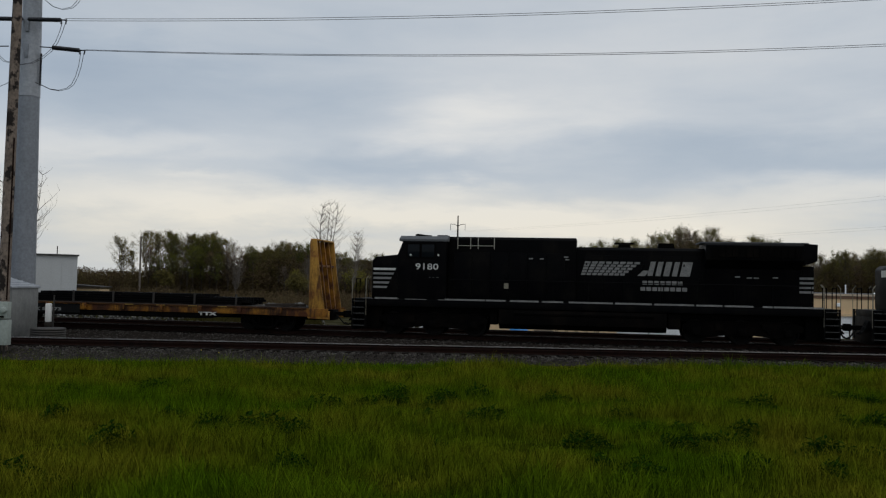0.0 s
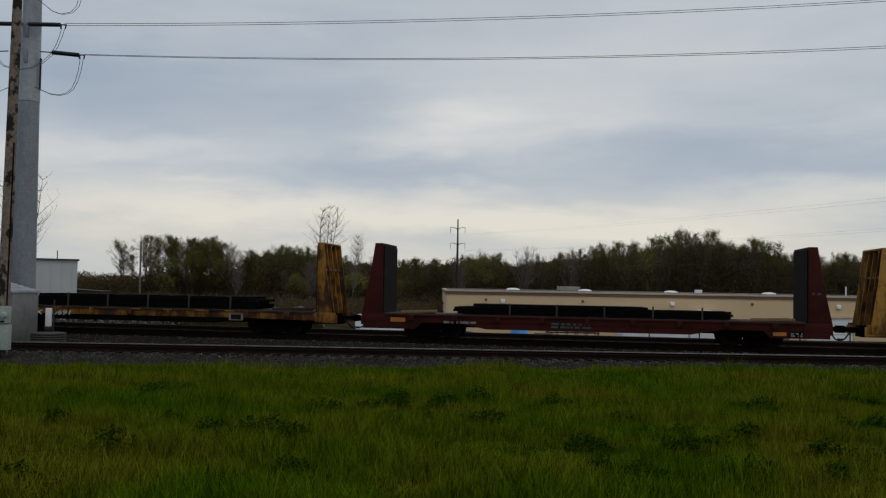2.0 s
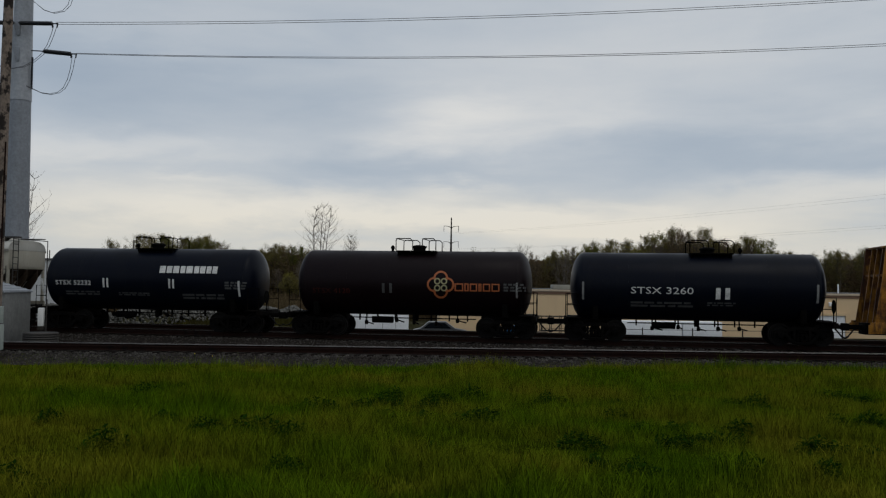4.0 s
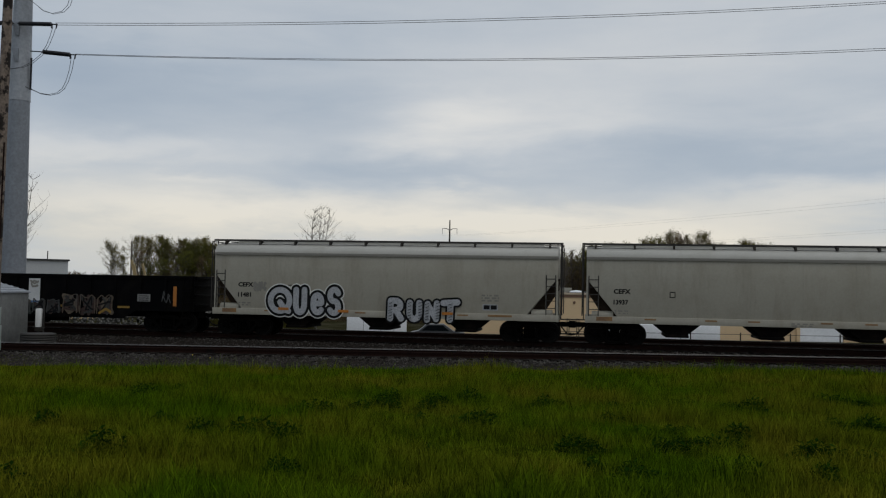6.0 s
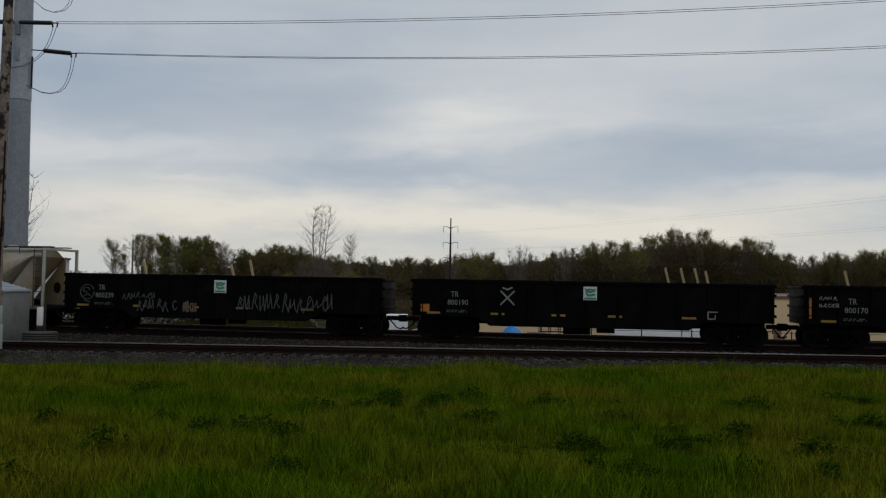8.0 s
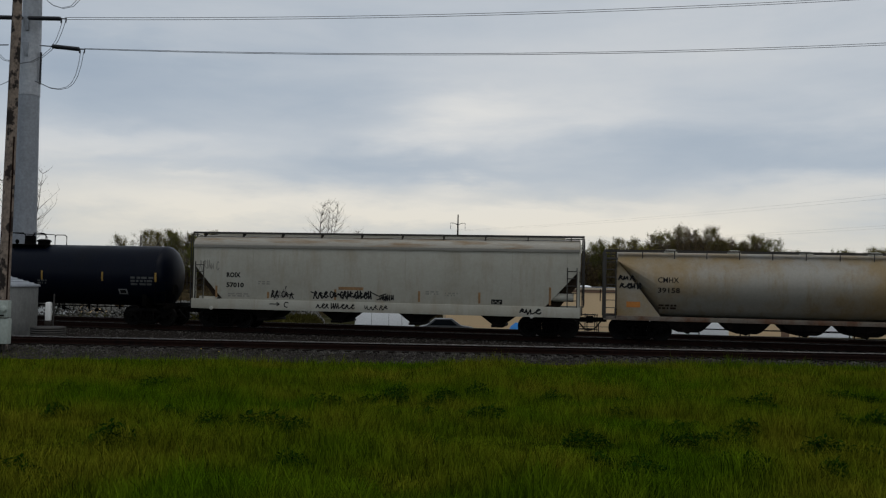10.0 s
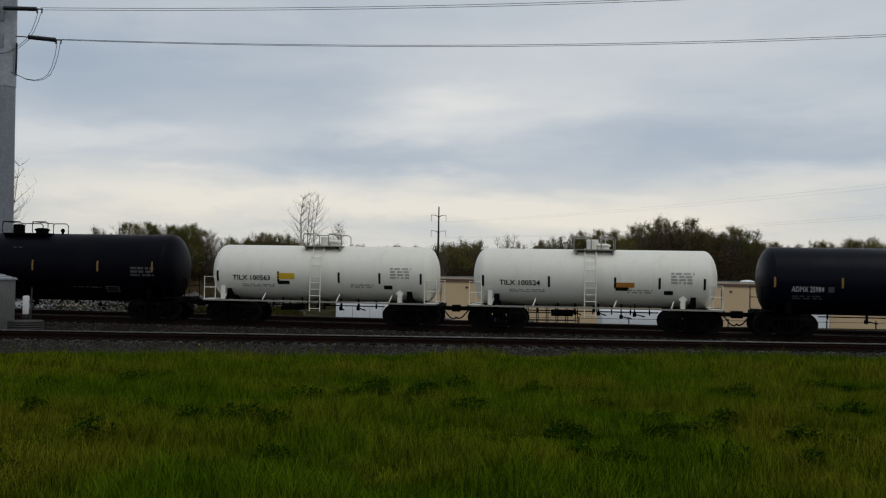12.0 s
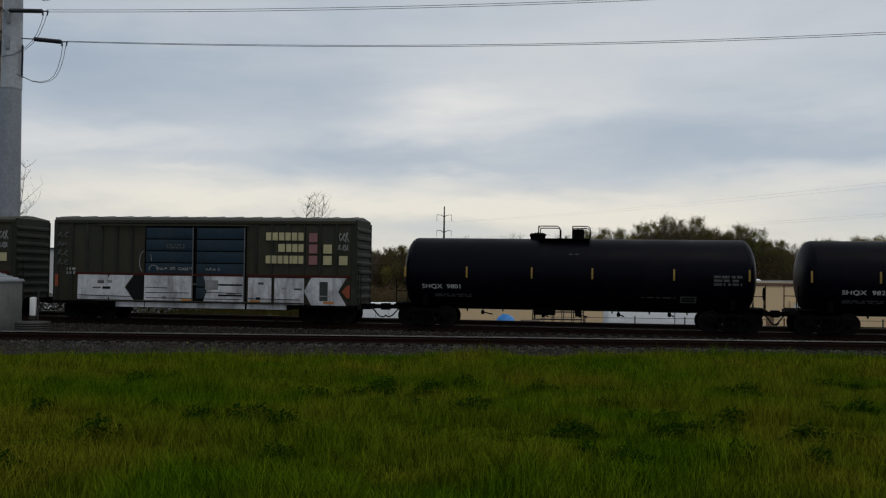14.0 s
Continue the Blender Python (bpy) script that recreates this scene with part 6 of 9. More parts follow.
def build_grass():
    rng = np.random.default_rng(5)

    def spread(count, y0, y1, power):
        u = rng.random(count)
        y = (y0 ** power + u * (y1 ** power - y0 ** power)) ** (1 / power)
        x = (rng.random(count) * 2 - 1) * (y * 0.56 + 1.2)
        return x, y

    verts, tris, base = [], [], 0
    for count, y0, y1, power, h0, h1, width, segs in ((220000, 5.0, 14.0, 1.0, 0.07, 0.22, 0.0036, 2), (190000, 13.0, 23.0, 1.2, 0.08, 0.24, 0.006, 1), (170000, 22.0, 33.3, 1.3, 0.08, 0.24, 0.010, 1)):
        x, y = spread(count, y0, y1, power)
        z = np.array([bed_z(a, b) for a, b in zip(x, y)])
        lush = np.array([noise.noise((a * 0.55, b * 0.55, 0.0)) + 0.6 * noise.noise((a * 1.7, b * 1.7, 9.0)) + 0.55 * noise.noise((a * 4.2, b * 3.4, 5.0)) for a, b in zip(x, y)])
        h = (h0 + (h1 - h0) * rng.random(count) ** 1.6) * (1.0 + 1.15 * np.clip(lush, -0.68, 1.2))
        h *= np.clip((np.array([grass_edge(a) for a in x]) + 0.25 * rng.normal(size=count) - y) / 1.6, 0.0, 1)
        hollow = np.array([noise.noise((a * 0.35, b * 0.8, 21.0)) for a, b in zip(x, y)])
        h *= np.clip(1.0 + 1.25 * hollow, 0.3, 1.75)
        tall = (rng.random(count) > 0.985) & (y < 27)
        h = np.where(tall, h * 1.7, h)
        a = rng.random(count) * 6.283
        lean = h * (0.15 + 0.55 * rng.random(count))
        b = rng.random(count) * 6.283
        wx, wy = np.cos(a) * width * (0.6 + 0.8 * rng.random(count)), np.sin(a) * width
        lx, ly = np.cos(b) * lean, np.sin(b) * lean
        p0 = np.stack([x - wx, y - wy, z - 0.01], 1)
        p1 = np.stack([x + wx, y + wy, z - 0.01], 1)
        tip = np.stack([x + lx, y + ly, z + h], 1)
        if segs == 2:
            m0 = np.stack([x - wx * 0.8 + lx * 0.35, y - wy * 0.8 + ly * 0.35, z + h * 0.6], 1)
            m1 = np.stack([x + wx * 0.8 + lx * 0.35, y + wy * 0.8 + ly * 0.35, z + h * 0.6], 1)
            v = np.stack([p0, p1, m0, m1, tip], 1).reshape(-1, 3)
            i = base + np.arange(count)[:, None] * 5
            tris.append(np.concatenate([i + [0, 1, 3], i + [0, 3, 2], i + [2, 3, 4]], 0))
            base += count * 5
        else:
            v = np.stack([p0, p1, tip], 1).reshape(-1, 3)
            tris.append(base + np.arange(count)[:, None] * 3 + np.array([0, 1, 2]))
            base += count * 3
        verts.append(v)
    me = quick_mesh("meadow_grass", np.concatenate(verts), np.concatenate(tris), "grass")
    tagged(new("meadow_grass", me), "long uneven green meadow grass with browner patches", "grass", kind="stuff")


def build_weeds():
    """Broad-leaved clumps that stand darker in the grass."""
    rng = random.Random(12)
    kinds = []
    for k in range(3):
        v, f = [], []
        for i in range(420):
            a = rng.random() * 6.283
            r = 0.42 * rng.random() ** 0.6
            h = 0.03 + rng.uniform(0.2, 1.0) * 0.27 * max(1 - (r / 0.42) ** 2, 0.1)
            c = Vector((math.cos(a) * r, math.sin(a) * r * 0.8, max(h, 0.04)))
            d = rng.random() * 6.283
            l, w = rng.uniform(0.035, 0.09), rng.uniform(0.012, 0.028)
            ax, sd = Vector((math.cos(d), math.sin(d), rng.uniform(-0.2, 0.7))) * l, Vector((-math.sin(d), math.cos(d), rng.uniform(-0.3, 0.3))) * w
            n = len(v)
            v += [c - ax * 0.2, c + ax * 0.45 + sd, c + ax, c + ax * 0.45 - sd]
            f += [(n, n + 1, n + 2, n + 3)]
        kinds.append(mesh_from("weed_clump", [tuple(p) for p in v], f, "weed"))
    spots = [(-2.35, 12.64, 1.15), (-1.9, 12.2, 0.7), (-1.7, 11.86, 0.85), (-0.7, 14.45, 0.75), (-0.1, 14.6, 0.9), (0.4, 14.4, 0.75), (0.9, 14.7, 0.9), (0.07, 11.26, 0.6), (-1.5, 9.75, 0.55), (-1.97, 16.5, 0.9), (-1.2, 16.9, 0.7),
             (-0.7, 18.7, 0.9), (0.95, 19.05, 1.0), (0.2, 18.3, 0.7), (-3.78, 10.8, 0.9), (-3.96, 8.6, 0.75), (-3.5, 8.4, 0.6), (-7.4, 18.5, 0.9), (3.2, 15.5, 0.7), (3.7, 12.4, 0.6), (6.3, 17.5, 0.9), (4.2, 9.5, 0.6), (-4.1, 14.3, 0.8), (-3.2, 13.3, 0.6)]
    # low patches of them, thickest on the side where the meadow rises
    for cx, cy, wide, deep, count in ((3.3, 18.6, 1.3, 0.5, 5), (5.4, 18.4, 1.5, 0.4, 5), (3.9, 13.6, 0.8, 0.5, 4), (2.9, 11.8, 0.9, 0.4, 4), (4.2, 11.7, 1.0, 0.4, 4), (4.9, 11.1, 0.8, 0.3, 4), (2.0, 9.6, 0.7, 0.3, 3), (3.2, 9.7, 0.6, 0.3, 3),
                                      (6.8, 14.5, 1.4, 0.6, 4), (5.9, 9.9, 0.8, 0.3, 3), (8.6, 19.5, 1.6, 0.6, 4), (-5.6, 20.5, 1.6, 0.6, 4), (-0.4, 17.6, 1.2, 0.4, 4), (-6.3, 13.5, 1.2, 0.5, 3)):
        for _ in range(count):
            spots.append((cx + rng.gauss(0, wide * 0.6), cy + rng.gauss(0, deep * 0.6), rng.uniform(0.45, 0.8)))
    for i, (x, y, s) in enumerate(spots):
        ob = new("weed_clump", kinds[i % 3])
        wide = rng.uniform(0.9, 1.6)
        ob.matrix_basis = Matrix.Translation((x, y, bed_z(x, y))) @ Matrix.Diagonal((s * wide, s * rng.uniform(0.7, 1.1), s * rng.uniform(0.9, 1.4), 1)) @ pose(0, 0, 0, 0, 0, i * 71)
        tagged(ob, "low dark green broad-leaved weed clump in grass", "weed", "weeds in the meadow")
    for x, y in ((-8.3, 32.4), (-7.6, 32.1)):
        s = Shape()
        z = bed_z(x, y)
        s.tube([(x, y, z - 0.02), (x + 0.02, y, z + 0.3)], 0.008, 4)
        st = part("stem", s, "weed")
        s = Shape()
        s.lathe([(-0.02, 0.01), (0, 0.018), (0.012, 0.015), (0.018, 0.005)], "z", (x + 0.02, y, z + 0.31), 8)
        st.name = "yellow_flower"
        part("blossom", s, "flower", st)
        tagged(st, "single yellow flower at the edge of the ballast", "flower", "flowers by the track")


# ---- tracks ----
RAIL_SECTION = [(-0.075, -0.17), (0.075, -0.17), (0.075, -0.155), (0.012, -0.135), (0.012, -0.045), (0.036, -0.035), (0.036, -0.004), (0.03, 0.0), (-0.03, 0.0), (-0.036, -0.004), (-0.036, -0.035), (-0.012, -0.045), (-0.012, -0.135), (-0.075, -0.155)]


def build_track(name, y0, yaw, label, parts_half, near_stones):
    """A track through (0, y0) at that yaw: ballast bed, sleepers, two rails."""
    m = pose(0, y0, 0, 0, 0, yaw)
    root = thing(name, label, "railway track", kind="structure", at=m)
    s = Shape()
    s.prism([(-4.3, -0.75), (-4.3, -0.60), (-2.9, -0.47), (-1.65, -0.24), (1.65, -0.24), (2.9, -0.72)] if near_stones else [(-2.9, -0.72), (-1.65, -0.24), (1.65, -0.24), (2.9, -0.72)], "x", -260, 260)
    part("ballast_bed", s, "ballast", root)
    for y in (-0.755, 0.755):
        s = Shape()
        s.prism([(y + a, b) for a, b in RAIL_SECTION], "x", -260, 260)
        r = part("rail", s, "railside", root, "rust-brown steel rail")
        s = Shape()
        s.prism([(y - 0.0385, -0.026), (y - 0.0385, -0.020), (y - 0.024, 0.002), (y + 0.024, 0.002), (y + 0.0385, -0.020), (y + 0.0385, -0.026)], "x", -260, 260)
        # heads under and behind the train get a darker copy, its shade in the colour
        part("rail_head", s, ("railtop" if near_stones else "raildull") if y > 0 else "railside", r, "bright worn rail head" if y > 0 else "dull rusty rail head")
    s = Shape()
    s.box(-0.115, 0.115, -1.3, 1.3, -0.34, -0.172)
    tie = s.mesh("sleeper", MAT["tie"], 0.012)
    rng = random.Random(3)
    n = int(parts_half / 0.53)
    for k in range(-n, n + 1):
        part("sleeper", tie, None, root, at=pose(k * 0.53 + rng.uniform(-0.03, 0.03), rng.uniform(-0.04, 0.04), rng.uniform(-0.01, 0.004), 0, 0, rng.uniform(-1.2, 1.2)))
    s = Shape()
    for k in range(n + 1, 330):
        for q in (-1, 1):
            s.box(q * k * 0.53 - 0.115, q * k * 0.53 + 0.115, -1.3, 1.3, -0.34, -0.175)
    tagged(part("far_sleepers", s, "tie", root), kind="stuff")
    return root


def build_stones():
    """Loose ballast on the near shoulder and between the tracks."""
    rng = np.random.default_rng(8)
    ico = [(0, 0, 1), (0.9, 0, 0.2), (-0.3, 0.85, 0.25), (-0.4, -0.8, 0.2), (0.3, 0.1, -0.7)]
    tri = np.array([(0, 1, 2), (0, 2, 3), (0, 3, 1), (4, 2, 1), (4, 3, 2), (4, 1, 3)])
    verts, tris, base = [], [], 0
    shoulder = [(-4.3, -0.60), (-2.9, -0.50), (-1.65, -0.24), (1.65, -0.24), (2.9, -0.72)]
    for count, y0, yaw, lo, hi in ((24000, 35.0, -0.2, -4.15, -0.85), (5000, 35.0, -0.2, 0.9, 2.8), (5000, 43.3, TRACK_YAW, -2.9, -0.9)):
        x = rng.uniform(-22, 22, count)
        w = rng.uniform(lo, hi, count)
        zz = np.interp(w, [p[0] for p in shoulder], [p[1] for p in shoulder])
        size = rng.uniform(0.02, 0.055, count)
        a = rng.random(count) * 6.283
        c, s = math.cos(radians(yaw)), math.sin(radians(yaw))
        px, py = x * c - w * s, y0 + x * s + w * c
        P = np.array(ico)[None] * size[:, None, None] * rng.uniform(0.7, 1.3, (count, 5, 3))
        ca, sa = np.cos(a)[:, None], np.sin(a)[:, None]
        X = P[..., 0] * ca - P[..., 1] * sa + px[:, None]
        Y = P[..., 0] * sa + P[..., 1] * ca + py[:, None]
        Z = P[..., 2] * 0.8 + (zz + size * 0.15)[:, None]
        verts.append(np.stack([X, Y, Z], -1).reshape(-1, 3))
        tris.append((base + np.arange(count)[:, None, None] * 5 + tri[None]).reshape(-1, 3))
        base += count * 5
    me = quick_mesh("loose_ballast", np.concatenate(verts), np.concatenate(tris), "stones")
    tagged(new("loose_ballast", me), "loose grey ballast stones on the track shoulder", "ballast", kind="stuff")


# ---- line-side things ----
def build_steel_monopole():
    root = thing("transmission_monopole", "tall tapered galvanised steel transmission pole behind the railway", "power pole", at=pose(-25.2, 55.5, -0.86))
    s = Shape()
    s.lathe([(0.0, 0.80), (14.55, 0.60)], "z", (0, 0, 0), 12)
    part("lower_section", s, "galvdark", root, "darker galvanised lower section")
    s = Shape()
    s.lathe([(14.2, 0.635), (30.0, 0.40)], "z", (0, 0, 0), 12)
    up = part("upper_section", s, "galv", root, "lighter galvanised upper section")
    s = Shape()
    s.lathe([(-0.02, 1.2), (0.3, 1.2), (0.32, 0.9)], "z", (0, 0, 0), 20)
    part("base_flange", s, "ballast", root)
    for z in (17.25, 18.85, 21.3):
        s = Shape()
        s.prism([(-0.1, z - 0.75), (0.1, z - 0.75), (0.1, z + 0.1), (-0.3, z + 0.1)], "y", -0.66, -0.5)
        part("bracket", s, "galvdark", up, bevel=0.01)
    for z, x0, x1, drop in ((18.77, 0.1, 2.48, 0.0), (17.10, 0.95, 3.66, 0.16), (20.8, 0.2, 3.4, 0.1)):
        for sx in (1, -1):
            s = Shape()
            a = x0 + (0.1 if x0 < 0.5 else 0.75)
            s.tube([(sx * x0, -0.9, z), (sx * a, -0.9, z - drop * 0.2)], 0.035, 6)
            n, turn = 34, Matrix.Rotation(sx * math.atan2(drop, x1 - a), 4, "Y")
            prof = []
            for k in range(n):
                q = (x1 - 0.32 - a) * k / n
                prof += [(q, 0.115), (q + 0.02, 0.14), (q + 0.04, 0.115)]
            bar = Shape()
            bar.lathe([(sx * q, r) for q, r in prof], "x", (0, 0, 0), 10)
            s.add([Vector((sx * a, -0.9, z - drop * 0.2)) + turn @ Vector(v) for v in bar.v], bar.f)
            s.tube([(sx * (x1 - 0.35), -0.9, z - drop), (sx * x1, -0.9, z - drop)], 0.04, 6)
            for e in (-0.28, 0.0):
                s.tube([(sx * (x1 + e), -0.9, z - drop + 0.04), (sx * (x1 + e - 0.04), -0.9, z - drop - 0.25)], 0.045, 5)
            part("strain_insulator", s, "insulator", up, "dark strain insulator")
    # slack jumper loops that hang from the insulators' ends
    for loop in ([(2.44, 18.55), (2.28, 18.0), (2.05, 17.4), (1.7, 16.85), (1.2, 16.4), (0.6, 16.08), (-0.25, 15.95), (-1.2, 16.15), (-2.1, 17.0), (-2.44, 18.5)],
                 [(3.62, 16.75), (3.5, 15.95), (3.32, 15.3), (3.08, 14.82), (2.75, 14.55), (2.25, 14.43), (1.7, 14.5), (1.2, 14.72), (0.75, 14.9)],
                 [(-3.62, 16.75), (-3.4, 15.6), (-2.9, 14.7), (-2.2, 14.4), (-1.4, 14.6), (-0.75, 14.9)],
                 [(3.42, 20.5), (3.25, 19.9), (2.9, 19.52), (2.3, 19.38), (1.7, 19.55), (1.25, 19.9), (0.7, 20.3)]):
        s = Shape()
        for e in (0, 0.2):
            pts = [(x - e * (1 if x > 0 else -1) * (1 - 0.8 * k / (len(loop) - 1)), -0.95 + 0.2 * e, z + 0.25 * e) for k, (x, z) in enumerate(loop)]
            s.tube(pts, 0.017, 5, caps=False)
        part("jumper_loop", s, "wire", up)
    s = Shape()
    s.lathe([(0.046 * k, 0.035 if k % 2 else 0.085) for k in range(44)], "z", (0.70, -0.15, 14.9), 8)
    part("post_insulator", s, "insulator", up)
    return root


def span(name, pts, gap, gap_end, r, label):
    """A twin conductor through the given places."""
    root = thing(name, label, "power line", "conductors overhead")
    for e in (-0.5, 0.5):
        s = Shape()
        s.tube([(p[0], p[1], p[2] + e * (gap + (gap_end - gap) * k / (len(pts) - 1))) for k, p in enumerate(pts)], r, 5, caps=False)
        part("conductor", s, "wire", root)


def sagging(a, b, sag, n=28):
    return [tuple(a[i] + (b[i] - a[i]) * k / n - (sag * 4 * (k / n) * (1 - k / n) if i == 2 else 0) for i in range(3)) for k in range(n + 1)]


def build_timber_pole():
    root = thing("timber_pole", "weathered split timber utility pole by the track", "utility pole", at=pose(-15.65, 33.0, -0.6, 0, 0.5, 0))
    s = Shape()
    s.lathe([(0, 0.21), (6, 0.195), (15.5, 0.155)], "z", (0, 0, 0), 16)
    part("shaft", s, "polewood", root)
    s = Shape()
    s.tube([(0.17, -0.12, 2.1), (0.16, -0.11, 8.0)], 0.03, 6)
    part("conduit", s, "railside", root)
    box = thing("meter_cabinet", "pale green-grey electric meter cabinet on a post", "meter cabinet", at=pose(-15.42, 32.55, -0.6))
    s = Shape()
    s.box(-0.34, 0.26, -0.14, 0.14, 0.52, 1.42)
    part("lower_box", s, "meterbox", box, bevel=0.015)
    s = Shape()
    s.box(-0.32, 0.24, -0.17, 0.12, 1.46, 2.06)
    ub = part("upper_box", s, "meterbox", box, bevel=0.015)
    s = Shape()
    s.lathe([(0.0, 0.125), (-0.04, 0.12), (-0.1, 0.1), (-0.12, 0.03)], "y", (0.10, -0.17, 1.76), 18)
    part("meter_dome", s, "meterbox", ub, "round meter dome")
    s = Shape()
    s.box(-0.12, 0.12, -0.185, -0.16, 1.5, 1.56)
    part("label_plate", s, "stencil", ub)
    s = Shape()
    s.box(-0.13, -0.03, -0.06, 0.06, 0, 0.55)
    s.box(0.05, 0.12, -0.05, 0.05, 0, 0.55)
    part("post", s, "rackdark", box)


def build_shed():
    root = thing("signal_shed", "small galvanised sheet-metal signal shed beside the railway", "shed", at=pose(-19.6, 40.4, -0.55, 0, 0, -2))
    s = Shape()
    s.box(-1.45, 1.45, -1.2, 1.2, 0.0, 2.42)
    w = part("wall", s, "shed", root, bevel=0.01)
    for k in range(7):
        x = -1.4 + 0.467 * k
        s = Shape()
        s.box(x - 0.025, x + 0.025, -1.225, -1.195, 0.05, 2.4)
        part("wall_rib", s, "shed", w)
    s = Shape()
    s.prism([(-1.5, 2.38), (-1.5, 2.44), (0, 2.86), (1.5, 2.46), (1.5, 2.40), (0, 2.78)], "y", -1.3, 1.3)
    part("roof", s, "galv", root, "low galvanised gable roof")
    for k in range(6):
        x = 0.1 + 0.26 * k
        s = Shape()
        s.prism([(x, 2.86 - 0.2667 * x), (x + 0.05, 2.846 - 0.2667 * x), (x + 0.05, 2.875 - 0.2667 * x), (x, 2.888 - 0.2667 * x)], "y", -1.3, 1.3)
        part("roof_seam", s, "galv", root)
    s = Shape()
    s.prism([(-1.45, 2.4), (0, 2.78), (1.45, 2.42)], "y", -1.2, -1.17)
    part("gable", s, "shed", root)
    s = Shape()
    s.box(-1.6, 1.6, -1.35, 1.35, -0.12, 0.0)
    part("base_slab", s, "ballast", root)
    m = thing("marker_post", "white plastic marker on a thin grey post", "marker post", at=pose(-17.2, 40.6, -0.6))
    s = Shape()
    s.box(-0.14, 0.12, -0.09, 0.09, 0.96, 1.78)
    part("marker_box", s, "markerwhite", m, "white plastic marker", bevel=0.05)
    s = Shape()
    s.box(-0.15, 0.13, -0.1, 0.1, 0.78, 0.96)
    part("cable_box", s, "rackdark", m, bevel=0.02)
    s = Shape()
    s.tube([(0.2, 0, 0), (0.22, 0, 2.15)], 0.035, 6)
    s.tube([(0, 0, 0), (0, 0, 0.85)], 0.05, 6)
    part("post", s, "strap", m)
    r = thing("culvert_ring", "low corrugated grey metal culvert ring around the post", "culvert", at=pose(-16.78, 39.6, -0.45))
    for k in range(6):
        s = Shape()
        z = 0.10 * k
        s.lathe([(z, 0.64), (z, 0.70), (z + 0.05, 0.735), (z + 0.1, 0.70), (z + 0.1, 0.64)], "z", (0, 0, 0), 28)
        part("corrugation", s, "strap", r)


def build_tower():
    root = thing("far_transmission_pole", "distant slim steel transmission pole with three pairs of arms", "power pole", at=pose(5.0, 214, -1.75))
    s = Shape()
    s.lathe([(0, 0.42), (20.2, 0.13)], "z", (0, 0, 0), 10)
    shaft = part("shaft", s, "rackdark", root)
    for z in (10.4, 14.0, 17.7):
        for q in (-1, 1):
            s = Shape()
            s.tube([(0, 0, z), (q * 0.7, 0, z + 0.42), (q * 1.75, 0, z + 0.5)], 0.10, 6, 0.05)
            a = part("arm", s, "rackdark", shaft)
            s = Shape()
            for k in range(9):
                s.lathe([(-0.07, 0.03), (0, 0.08), (0.07, 0.03)], "z", (q * 1.72, 0, z + 0.4 - 0.16 * k), 6)
            part("insulator", s, "wire", a)
    for z in (7.4, 11.0, 14.7):
        for q in (-1, 1):
            w = thing("far_conductor", "thin distant overhead conductor", "power line", "far conductors")
            s = Shape()
            s.tube(sagging((5.0 + q * 1.72, 214, z), (92 + q * 2, 32, z + 1.5), 1.6, 20), 0.006, 4, caps=False)
            part("conductor", s, "wire", w)


